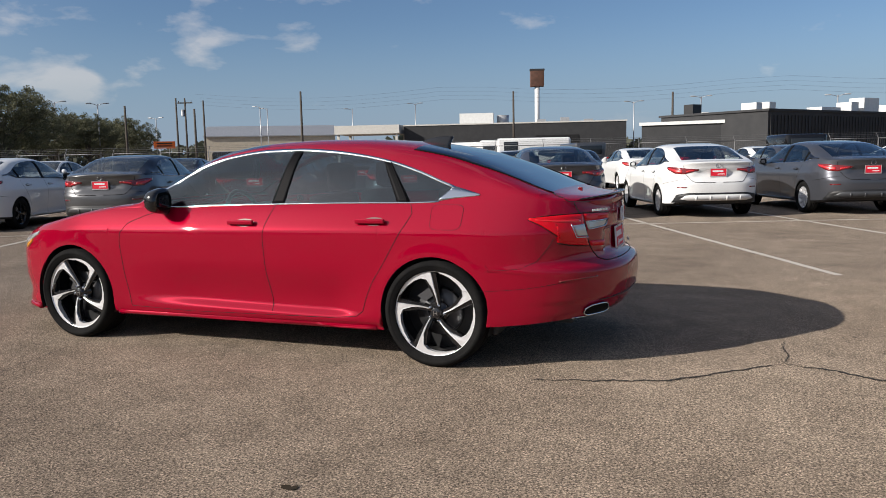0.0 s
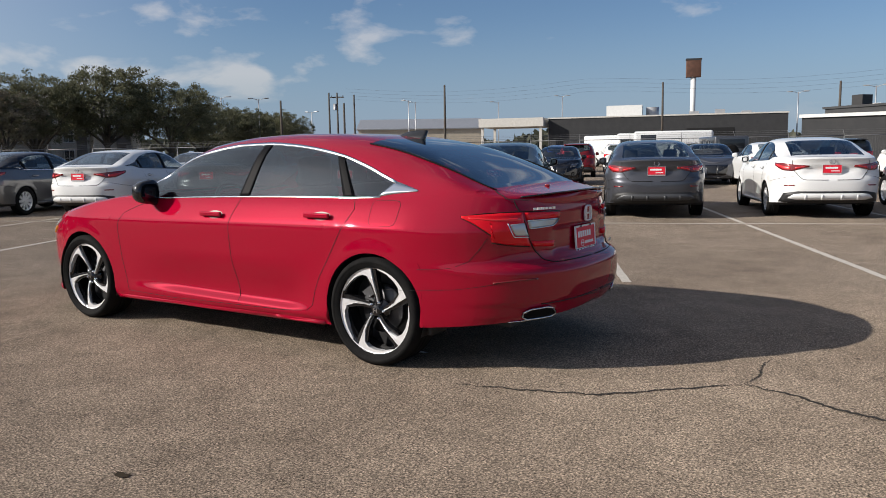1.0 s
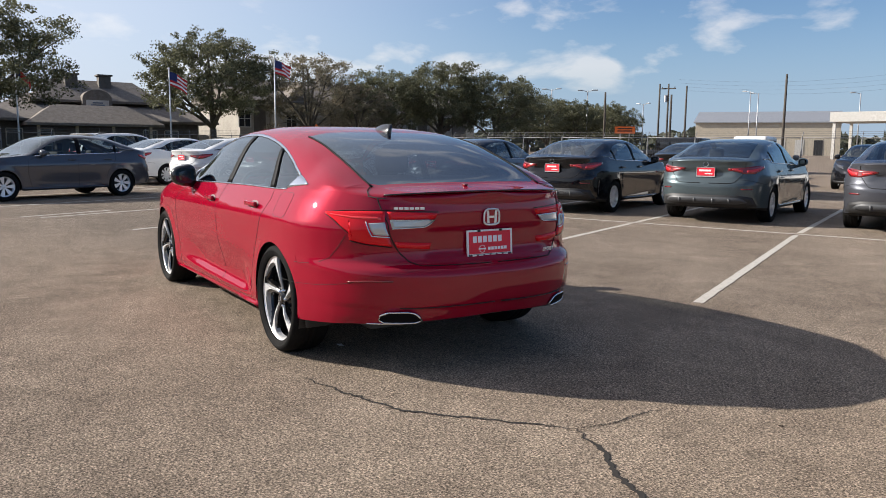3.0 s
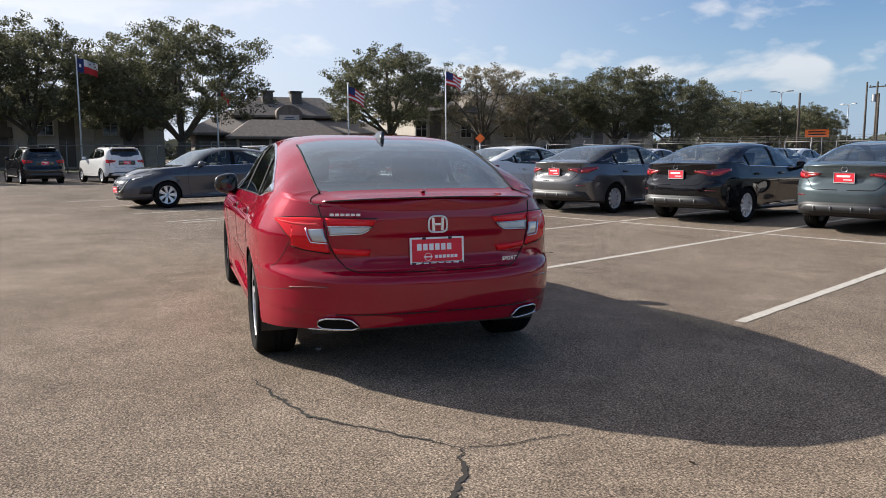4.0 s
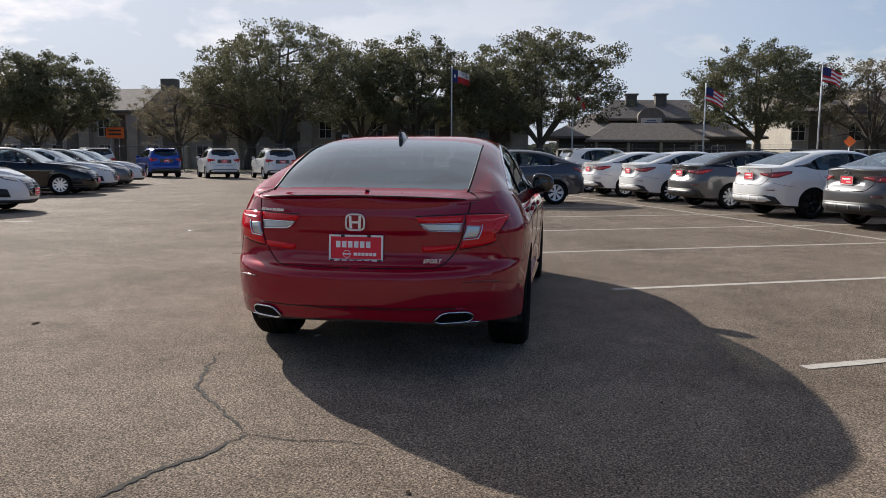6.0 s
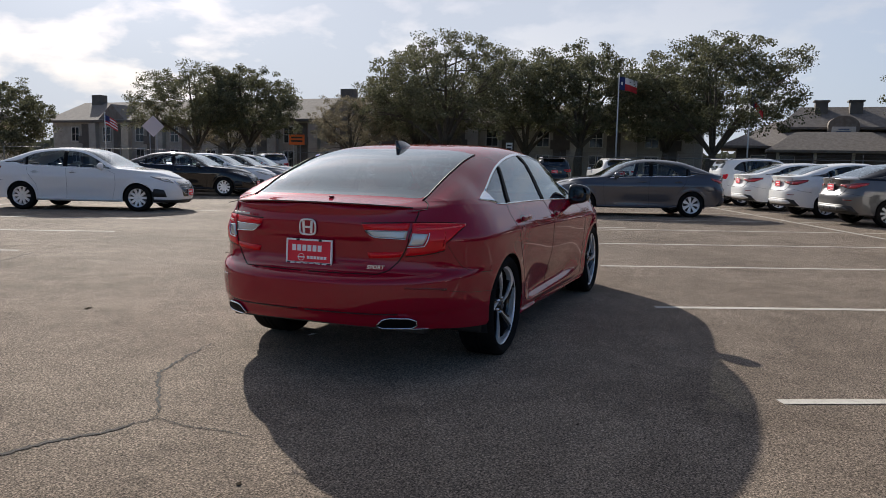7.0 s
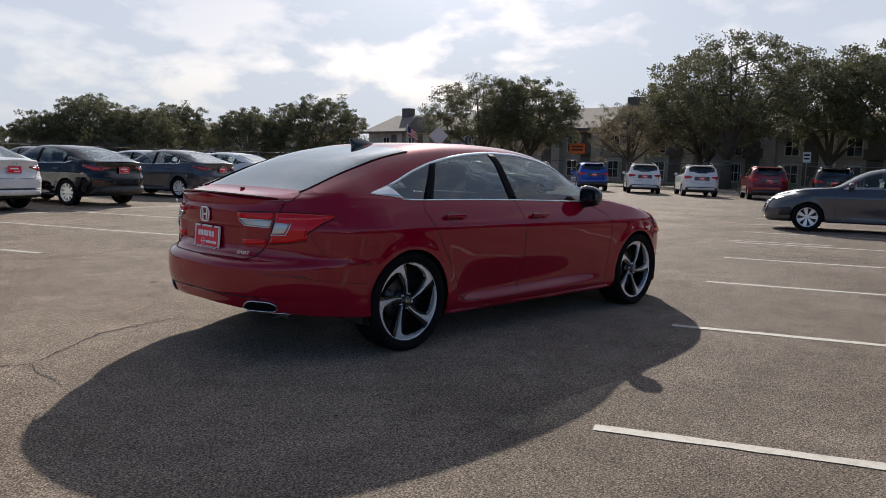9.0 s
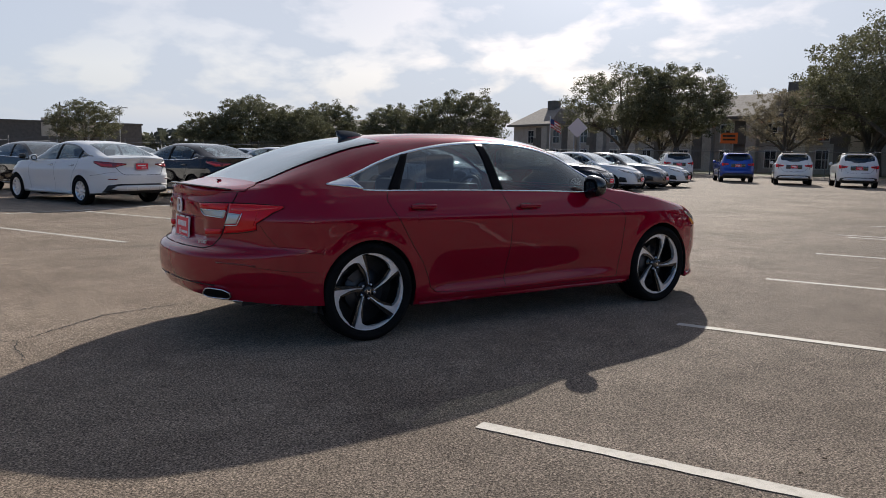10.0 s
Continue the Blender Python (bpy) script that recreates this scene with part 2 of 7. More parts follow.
def thing(name, label, category, group="", kind="", at=None):
    ob = tagged(new(name), label, category, group, kind)
    ob.empty_display_size = 0.2
    if at is not None:
        ob.matrix_basis = at
    return ob


def joined(*pieces):
    verts, faces = [], []
    for p in pieces:
        n = len(verts)
        verts += list(p[0])
        faces += [tuple(i + n for i in f) for f in p[1]]
    return verts, faces


def box(x0, x1, y0, y1, z0, z1):
    v = [(x, y, z) for z in (z0, z1) for y in (y0, y1) for x in (x0, x1)]
    return v, [(0, 2, 3, 1), (4, 5, 7, 6), (0, 1, 5, 4), (2, 6, 7, 3), (0, 4, 6, 2), (1, 3, 7, 5)]


def soft_box(x0, x1, y0, y1, z0, z1, r=0.01, seg=2):
    bm = bmesh.new()
    v, f = box(x0, x1, y0, y1, z0, z1)
    vs = [bm.verts.new(p) for p in v]
    for q in f:
        bm.faces.new([vs[i] for i in q])
    bmesh.ops.bevel(bm, geom=bm.edges[:], offset=r, segments=seg, profile=0.6, affect="EDGES")
    return bm


def tube(points, r, n=6, closed=False, taper=None):
    """A round bar along points; taper: its radius at the end."""
    pts = [Vector(p) for p in points]
    verts, faces, up = [], [], Vector((0, 0, 1))
    for i, p in enumerate(pts):
        a, b = pts[i - 1 if i or closed else 0], pts[(i + 1) % len(pts) if i < len(pts) - 1 or closed else i]
        d = (b - a).normalized()
        side = d.cross(up if abs(d.z) < 0.95 else Vector((1, 0, 0))).normalized()
        top = side.cross(d)
        rr = r if taper is None else r + (taper - r) * i / (len(pts) - 1)
        verts += [p + (side * math.cos(2 * math.pi * k / n) + top * math.sin(2 * math.pi * k / n)) * rr for k in range(n)]
    for i in range(len(pts) if closed else len(pts) - 1):
        j = (i + 1) % len(pts)
        faces += [(i * n + k, i * n + (k + 1) % n, j * n + (k + 1) % n, j * n + k) for k in range(n)]
    if not closed:
        faces += [tuple(range(n - 1, -1, -1)), tuple((len(pts) - 1) * n + k for k in range(n))]
    return verts, faces


def lathe_y(profile, n=48):
    """Turns (radius, y) points round the y axis."""
    verts = [(r * math.cos(2 * math.pi * k / n), y, r * math.sin(2 * math.pi * k / n)) for k in range(n) for r, y in profile]
    m = len(profile)
    faces = [(k * m + i, k * m + i + 1, ((k + 1) % n) * m + i + 1, ((k + 1) % n) * m + i) for k in range(n) for i in range(m - 1)]
    return verts, faces


def resample(points, n):
    p = np.array(points, float)
    d = np.r_[0, np.cumsum(np.hypot(*np.diff(p, axis=0).T))]
    t = np.linspace(0, d[-1], n)
    return [tuple(np.interp(t, d, p[:, k]) for k in range(p.shape[1])) for t in t]


class Shell:
    """The skin of a car: x forward from the rear axle, y to its left, z up."""

    def __init__(self, s):
        self.s = s
        self.rear, self.front, self.wide = smooth_curve(s["rear"]), smooth_curve(s["front"]), smooth_curve(s["wide"])
        self.top, self.roof = smooth_curve(s["top"]), smooth_curve(s["roof"])
        self.low, self.up, self.glass = smooth_curve(s["low"]), smooth_curve(s["up"]), smooth_curve(s["glass"])
        self.xr, self.xf = s["rear_corner"], s["front_corner"]

    def width(self, x, z):
        crease = 0.025 * step(x, 3.0, 0.0)
        w = self.wide(z - crease)
        scoop = self.s.get("scoop")
        if scoop:
            # the doors tuck in above an upturned ledge that runs into the sill
            rise = 0.030 * step(x, scoop[0], scoop[1])
            w -= scoop[2] * step(x, scoop[0] + 0.02, scoop[0] + 0.30) * step(x, scoop[1], scoop[1] - 0.75) * step(z - rise, 0.258, 0.325) * step(z - rise, 0.60, 0.335)
        return w

    def at(self, kind, a, z):
        """The skin at a contour station: 'r' and 'f' by corner angle, 's' by x. y is positive."""
        s = self.s
        if kind == "r":
            c, m = self.xr - self.rear(z), s["rear_power"]
            t = radians(min(90, max(0, a)))
            y, x = math.sin(t) ** (2 / m), self.xr - c * max(0, math.cos(t)) ** (2 / m)
            y *= self.width(x, z)
            dent = s.get("dent")
            if dent:
                x += dent[0] * step(y, dent[1] + 0.05, dent[1]) * step(z, dent[2], dent[2] + 0.03) * step(z, dent[3], dent[3] - 0.04)
        elif kind == "f":
            c, m = self.front(z) - self.xf, s["front_power"]
            t = radians(min(90, max(0, a)))
            y, x = math.sin(t) ** (2 / m), self.xf + c * max(0, math.cos(t)) ** (2 / m)
            y *= self.width(x, z)
        else:
            x, y = a, self.width(a, z)
        for xw, r in s["arches"]:
            d = math.hypot(x - xw, z - s["axle"])
            y += s["flare"] * math.exp(-((d - r) / 0.07) ** 2) * step(z, 0.15, 0.3)
        return x, y

    def bottom(self, kind, a):
        s = self.s
        x = self.at(kind, a, 0.5)[0]
        for xw, r in s["arches"]:
            if abs(x - xw) < r:
                return s["axle"] + math.sqrt(r * r - (x - xw) ** 2)
        if x < s["arches"][0][0]:
            return float(np.interp(a, [0, 50, 90], s["rear_low"])) if kind == "r" else s["rear_low"][2]
        if x > s["arches"][1][0]:
            return float(np.interp(a, [0, 60, 90], s["front_low"])) if kind == "f" else s["front_low"][2]
        return s["sill"]

    def rim(self, kind, a):
        z = self.top(a if kind == "s" else (self.rear(0.95) if kind == "r" else self.front(0.7)))
        for _ in range(4):
            x, y = self.at(kind, a, z)
            z = self.top(x)
        x, y = self.at(kind, a, z)
        return x, y, z

    def stations(self, fine=1.0):
        s = self.s
        tail = {90 * i / round(30 * fine) for i in range(round(30 * fine) + 1)}
        nose = {90 - 90 * i / round(22 * fine) for i in range(round(22 * fine) + 1)}
        xs = set()
        for xw, r in s["arches"]:
            xs |= {round(xw + r * 0.9995 * math.cos(math.pi * k / round(22 * fine)), 4) for k in range(round(22 * fine) + 1)}
            xs |= {xw - r - 0.002, xw + r + 0.002}
        for lo, hi in ((s["arches"][0][0] + s["arches"][0][1] + 0.03, s["arches"][1][0] - s["arches"][1][1] - 0.03),):
            xs |= {round(float(v), 4) for v in np.linspace(lo, hi, round(34 * fine))}
        xs |= {round(float(v), 4) for v in np.linspace(self.xr + 0.001, s["arches"][0][0] - s["arches"][0][1] - 0.03, max(2, round(6 * fine)))} if self.xr < s["arches"][0][0] - s["arches"][0][1] - 0.03 else set()
        xs |= set(s["cuts"])
        tail |= {self.angle_x(v, 0.5) for v in xs if self.rear(0.5) < v < self.xr}
        nose |= {self.angle_front(v, 0.5) for v in xs if self.xf < v < self.front(0.5)}
        xs = sorted(v for v in xs if self.xr < v < self.xf)
        keep = [xs[0]]
        for v in xs[1:]:
            if v - keep[-1] > 0.0015:
                keep.append(v)
        apart = lambda some: [v for i, v in enumerate(some) if i == 0 or abs(v - some[i - 1]) > 0.02]  # noqa: E731
        return [("r", v) for v in apart(sorted(tail))] + [("s", v) for v in keep] + [("f", v) for v in apart(sorted(nose, reverse=True))]

    def cross(self, x, ye, ze, zn):
        """The half section above the belt: zn runs from the belt (0) to the middle of the roof (1)."""
        h = max(0.004, self.roof(x) - ze)
        full = step(h, 0.02, 0.26)
        m, k, crown = 3.0 + 3.2 * full, self.s["lean"] * full, 0.020 * full
        y = (1 - k * zn) * max(0.0, 1 - zn ** m) ** (1 / m)
        return ye * y, ze + (h - crown) * zn + crown * zn * (1 - y * y)

    def rise(self, x, ze):
        """The height of the section as the side windows see it, less the roof's crown."""
        h = max(0.004, self.roof(x) - ze)
        return h - 0.013 * step(h, 0.02, 0.26)

    def side(self, x, z):
        """y of the skin seen from the side, above or below the belt."""
        ze = self.top(x)
        ye = self.at("s", x, min(z, ze))[1]
        if z <= ze:
            return ye
        return self.cross(x, ye, ze, min(1.0, (z - ze) / self.rise(x, ze)))[0]

    def zn_of(self, x, ye, ze, y):
        lo, hi = 0.0, 1.0
        for _ in range(24):
            mid = (lo + hi) / 2
            if self.cross(x, ye, ze, mid)[0] > y:
                lo = mid
            else:
                hi = mid
        return lo

    def side_point(self, x, z, off, hand):
        e = 0.004
        y = self.side(x, z)
        n = Vector((-(self.side(x + e, z) - self.side(x - e, z)) / (2 * e), 1, -(self.side(x, z + e) - self.side(x, z - e)) / (2 * e))).normalized()
        return Vector(((x + n.x * off), hand * (y + n.y * off), z + n.z * off))

    def angle_y(self, y, z):
        return math.degrees(math.asin(min(1, max(0, y / self.width(-0.9, z))) ** (self.s["rear_power"] / 2)))

    def angle_x(self, x, z):
        c = self.xr - self.rear(z)
        return math.degrees(math.acos(min(1, max(0, (self.xr - x) / c)) ** (self.s["rear_power"] / 2)))

    def angle_front(self, x, z):
        c = self.front(z) - self.xf
        return math.degrees(math.acos(min(1, max(0, (x - self.xf) / c)) ** (self.s["front_power"] / 2)))

    def corner_point(self, a, z, off, hand, kind="r"):
        p = Vector((*self.at(kind, a, z), z))
        da = Vector((*self.at(kind, min(90, a + 1.5), z), z)) - Vector((*self.at(kind, max(0, a - 1.5), z), z))
        dz = Vector((*self.at(kind, a, z + 0.006), z + 0.006)) - Vector((*self.at(kind, a, z - 0.006), z - 0.006))
        n = da.cross(dz).normalized()
        if (n.x > 0) == (kind == "r") and abs(n.x) > 0.05 or (abs(n.x) <= 0.05 and n.y < 0):
            n = -n
        p += n * off
        return Vector((p.x, hand * p.y, p.z))


def ruled(edge_a, edge_b, place, rows, cols, off, hand, deep=0.02):
    """A curved plate with thickness between two edges on the skin."""
    a, b = resample(edge_a, rows), resample(edge_b, rows)
    verts, faces = [], []
    for layer in (off, off - deep):
        for i in range(rows):
            for j in range(cols):
                t = j / (cols - 1)
                verts.append(place(a[i][0] + (b[i][0] - a[i][0]) * t, a[i][1] + (b[i][1] - a[i][1]) * t, layer, hand))
    n = rows * cols
    for i in range(rows - 1):
        for j in range(cols - 1):
            q = (i * cols + j, i * cols + j + 1, (i + 1) * cols + j + 1, (i + 1) * cols + j)
            faces.append(q)
    loop = [j for j in range(cols)] + [i * cols + cols - 1 for i in range(1, rows)] + [(rows - 1) * cols + j for j in range(cols - 2, -1, -1)] + [i * cols for i in range(rows - 2, 0, -1)]
    faces += [(loop[k], loop[k] + n, loop[(k + 1) % len(loop)] + n, loop[(k + 1) % len(loop)]) for k in range(len(loop))]
    return verts, faces


def grid_parts(rows, label_of, flip=False):
    """Splits a grid of points by the label of each cell; the pieces keep the normals of the whole."""
    p = np.array(rows, float)
    du, dv = np.gradient(p, axis=0), np.gradient(p, axis=1)
    n = np.cross(du, dv)
    size = np.linalg.norm(n, axis=2, keepdims=True)
    n = np.where(size > 1e-12, n / np.maximum(size, 1e-12), 0)
    if flip:
        n = -n
    out = {}
    for i in range(p.shape[0] - 1):
        for j in range(p.shape[1] - 1):
            name = label_of(i, j)
            if name is None:
                continue
            verts, faces, normals, index = out.setdefault(name, ([], [], [], {}))
            ids = []
            for q in ((i, j), (i + 1, j), (i + 1, j + 1), (i, j + 1)):
                if q not in index:
                    index[q] = len(verts)
                    verts.append(p[q])
                    normals.append(n[q])
                ids.append(index[q])
            faces.append(tuple(ids if not flip else ids[::-1]))
    return {k: (v[0], v[1], v[2]) for k, v in out.items()}


def build_shell(sh, car, paint, glass, rear_glass, fine=1.0, roof_paint=None):
    """Walls, roof, bonnet, boot lid and windows of a car, as parts of it."""
    s = sh.s
    st = sh.stations(fine)
    levels = max(16, round(62 * fine)) if fine > 0.9 else max(16, round(40 * fine))
    names = {}
    for hand in (1, -1):
        wall, top, edge = [], [], []
        for kind, a in st:
            xe, ye, ze = sh.rim(kind, a)
            edge.append((kind, a, xe, ye, ze))
            lo = sh.bottom(kind, a)
            col = []
            for v in np.linspace(0, 1, levels):
                z = lo + (ze - lo) * v
                x, y = sh.at(kind, a, z)
                col.append((x, hand * y, z))
            wall.append(col)
            h = sh.rise(xe, ze)
            zl, zu = (sh.low(xe) - ze) / h, (sh.up(xe) - ze) / h
            zl = min(0.80, max(0.02, zl))
            zu = min(0.93, max(zl + 0.015, zu))
            zg = sh.zn_of(xe, ye, ze, sh.glass(xe))
            zg = min(0.985, max(zu + 0.02, zg))
            zs = list(np.linspace(0, zl, 3))[:-1] + list(np.linspace(zl, zu, 6))[:-1] + list(np.linspace(zu, zg, 5))
            row = [sh.cross(xe, ye, ze, z) for z in zs]
            yg = row[-1][0]
            m_y = [yg * (1 - k / 9) for k in range(1, 10)]
            for y in m_y:
                zn = sh.zn_of(xe, ye, ze, y) if y > 1e-6 else 1.0
                row.append((y, sh.cross(xe, ye, ze, zn)[1]))
            top.append([(xe, hand * y, z) for y, z in row])

        def wall_label(i, j):
            kind, a = st[i]
            x = (edge[i][2] + edge[min(i + 1, len(st) - 1)][2]) / 2
            z = wall[i][j][2]
            if kind == "r" and x < s["quarter_end"]:
                return "boot_lid" if z > s["lid_z"] and wall[i][j][1] * hand < s["lid_y"] else ("rear_bumper" if z < s["bumper_z"] else "rear_quarter")
            if kind == "f" and x > s["wing_end"]:
                return "front_bumper"
            for name, lo, hi in s["doors"]:
                if lo <= x <= hi and z > s["sill"] + 0.06:
                    return name
            if x < s["doors"][0][1]:
                return "rear_quarter"
            return "sill" if x < s["doors"][-1][2] else "front_wing"

        def top_label(i, j):
            x = (edge[i][2] + edge[i + 1][2]) / 2
            if j >= 11:
                if s["rear_glass"][0] < x < s["rear_glass"][1]:
                    return "rear_window"
                if s["screen"][0] < x < s["screen"][1]:
                    return "windscreen"
                return "boot_lid" if x <= s["rear_glass"][0] else ("bonnet" if x >= s["screen"][1] else "roof")
            if 2 <= j < 7 and s["side_glass"][0] < x < s["side_glass"][1]:
                return "quarter_window" if x < s["pillars"][1] else ("rear_door_window" if x < s["pillars"][0] else "front_door_window")
            if x <= s["rear_glass"][0] - 0.02:
                return "boot_lid"
            return "bonnet" if x >= s["screen"][1] else "roof"

        for grid, lab, kind in ((wall, wall_label, "wall"), (top, top_label, "top")):
            for name, made in grid_parts(grid, lab, flip=hand > 0).items():
                names.setdefault(name, []).append(made)
    both = {"roof", "boot_lid", "bonnet", "rear_window", "windscreen", "rear_bumper", "front_bumper"}
    for name, pieces in names.items():
        if name in both:
            v, f, n = [], [], []
            for p in pieces:
                k = len(v)
                v, f, n = v + list(p[0]), f + [tuple(i + k for i in q) for q in p[1]], n + list(p[2])
            groups = [(v, f, n)]
        else:
            groups = pieces
        for g in groups:
            m = paint
            if name == "rear_window":
                m = REARGLASS if rear_glass is DARKGLASS else rear_glass
            elif name.endswith("window"):
                m = glass if name == "front_door_window" or glass is PARKGLASS else rear_glass
            elif name == "windscreen":
                m = CLEARGLASS
            elif name == "roof" and roof_paint:
                m = roof_paint
            part(name, g, m, car)


def cabin(car, sh, floor=0.30, simple=False):
    """Seats, dashboard, wheel and lining, seen dimly through the glass."""
    s = sh.s
    x0, x1 = s["cabin"]
    zb = s["belt"] - 0.10
    part("cabin_floor", joined(box(x0 - 0.3, x1 + 0.9, -0.70, 0.70, floor - 0.10, floor), box(x0 - 0.5, x0 - 0.05, -0.72, 0.72, floor, zb + 0.05)), BLACK, car, smooth=False)
    if not simple:
        part("door_lining", box(x0 - 0.1, x1 + 0.5, 0.72, 0.76, floor, zb), BLACK, car, smooth=False)
        part("door_lining", box(x0 - 0.1, x1 + 0.5, -0.76, -0.72, floor, zb), BLACK, car, smooth=False)
    else:
        part("rear_seat", soft_box(x0 - 0.05, x0 + 0.12, -0.66, 0.66, floor, zb + 0.05, 0.05), SEATCLOTH, car)
        for y in (0.38, -0.38):
            part("front_seat", soft_box(x0 + 0.84, x0 + 1.0, y - 0.22, y + 0.22, floor, zb + 0.30, 0.05), SEATCLOTH, car)
        return
    seat_h = zb + 0.02
    for y in (0.38, -0.38):
        xs = x0 + 0.98
        part("front_seat", soft_box(xs - 0.14, xs + 0.02, y - 0.24, y + 0.24, floor, seat_h + 0.12, 0.05), SEATCLOTH, car)
        part("headrest", soft_box(xs - 0.17, xs - 0.06, y - 0.13, y + 0.13, seat_h + 0.14, seat_h + 0.33, 0.04), SEATCLOTH, car)
        part("rear_headrest", soft_box(x0 + 0.0, x0 + 0.10, y - 0.13, y + 0.13, zb + 0.03, zb + 0.17, 0.04), SEATCLOTH, car)
    part("rear_seat", soft_box(x0 - 0.05, x0 + 0.12, -0.66, 0.66, floor, zb + 0.05, 0.05), SEATCLOTH, car)
    part("parcel_shelf", soft_box(x0 - 0.52, x0 - 0.02, -0.64, 0.64, zb + 0.035, zb + 0.055, 0.008), BLACK, car)
    part("dashboard", soft_box(x1 + 0.05, x1 + 0.50, -0.70, 0.70, zb - 0.25, zb + 0.02, 0.07), BLACK, car)
    ring = [(x1 - 0.06 + 0.06 * math.sin(a), 0.38 + 0.185 * math.cos(a), zb - 0.02 + 0.175 * math.sin(a)) for a in np.linspace(0, 2 * math.pi, 24, endpoint=False)]
    part("steering_wheel", tube(ring, 0.016, 6, closed=True), BLACK, car)


def tyre_profile(r, w, rim):
    h = w / 2
    return [(rim, -h * 0.88), (rim + 0.02, -h), (rim + 0.5 * (r - rim), -h * 1.06), (r - 0.02, -h * 0.98), (r - 0.005, -h * 0.86), (r, -h * 0.55),
            (r - 0.006, -h * 0.30), (r - 0.006, -h * 0.27), (r, -h * 0.25), (r, -0.004), (r - 0.006, -0.003), (r - 0.006, 0.003), (r, 0.004), (r, h * 0.25), (r - 0.006, h * 0.27), (r - 0.006, h * 0.30),
            (r, h * 0.55), (r - 0.005, h * 0.86), (r - 0.02, h * 0.98), (rim + 0.5 * (r - rim), h * 1.06), (rim + 0.03, h * 1.02), (rim + 0.025, h * 1.0), (rim + 0.012, h * 0.97), (rim, h * 0.88)]


def plate_of(outline, y0, y1, lift=None):
    """An outline in the wheel's plane (a, b), extruded along y; lift bends its front face by radius."""
    n = len(outline)
    front = [(a, y1 + (lift(math.hypot(a, b)) if lift else 0), b) for a, b in outline]
    back = [(a, y0, b) for a, b in outline]
    faces = [tuple(range(n))] + [(i, i + n, (i + 1) % n + n, (i + 1) % n) for i in range(n)]
    return front + back, faces


def polar(points, turn):
    return [(-r * math.cos(radians(a + turn)), r * math.sin(radians(a + turn))) for r, a in points]


def sport_wheel(parent, x, y, z, hand, turn, r=0.331, w=0.235):
    """A large alloy with five hooked, machined spokes over black pockets."""
    m = pose(x, y, z, 0, 0, 0 if hand > 0 else 180)
    rim = 0.260
    hub = part("wheel", lathe_y([(rim - 0.002, -0.10), (rim - 0.02, -0.06), (rim - 0.03, 0.02), (rim - 0.016, 0.075), (rim + 0.002, 0.094), (rim + 0.006, 0.090), (rim + 0.004, 0.07)], 56), GLOSSBLACK, parent, at=m)
    part("tyre", lathe_y(tyre_profile(r, w, rim), 56), RUBBER, hub)
    part("rim_lip", lathe_y([(rim + 0.001, 0.0925), (rim - 0.001, 0.0975), (rim - 0.0035, 0.0975), (rim - 0.005, 0.092)], 56), ALLOY, hub)
    dish = lambda q: -0.018 * step(q, 0.16, 0.04)  # noqa: E731
    k = 0.00126
    face = [(38, 67), (95, 84), (150, 90), (209, 92.5), (211, 104), (211, 118), (211, 134), (211, 152), (199, 153), (192, 136), (187, 121), (182, 110), (168, 101), (120, 92), (70, 84), (38, 76)]
    under = [(20, 50), (60, 66), (150, 82), (205, 86), (205, 104), (160, 104), (90, 96), (30, 92)]
    for i in range(5):
        part("spoke", plate_of(polar([(q * k, a) for q, a in face], turn + 72 * i), 0.060, 0.092, dish), ALLOY, hub, smooth=False)
        part("pocket", plate_of(polar([(q * k, a) for q, a in under], turn + 72 * i), 0.040, 0.082, dish), GLOSSBLACK, hub, smooth=False)
    part("wheel_back", lathe_y([(0.05, -0.03), (rim - 0.012, -0.06)], 40), BLACK, hub)
    part("hub_cap", lathe_y([(0.0, 0.084), (0.028, 0.083), (0.033, 0.080), (0.034, 0.05), (0.06, 0.045), (0.07, 0.03)], 28), GLOSSBLACK, hub)
    bars = [box(-0.013, -0.008, 0.084, 0.087, -0.014, 0.014), box(0.008, 0.013, 0.084, 0.087, -0.014, 0.014), box(-0.008, 0.008, 0.084, 0.087, -0.002, 0.003)]
    part("hub_emblem", joined(*bars), CHROME, hub, smooth=False)
    for i in range(5):
        a = radians(36 + 72 * i + turn)
        part("wheel_nut", lathe_y([(0, 0.080), (0.009, 0.078), (0.010, 0.05)], 8), CHROME, hub, at=pose(0.050 * math.cos(a), 0, 0.050 * math.sin(a)))
    part("brake_disc", lathe_y([(0.05, 0.01), (0.145, 0.012), (0.147, -0.012), (0.06, -0.02)], 40), STEEL, hub)
    a0 = 125
    cal = [(-q * math.cos(radians(a)), q * math.sin(radians(a))) for q, a in [(0.105, a0 - 20), (0.165, a0 - 20), (0.165, a0 + 20), (0.105, a0 + 20)]]
    part("brake_caliper", plate_of(cal, -0.03, 0.035), STEEL, hub, smooth=False)
    return hub


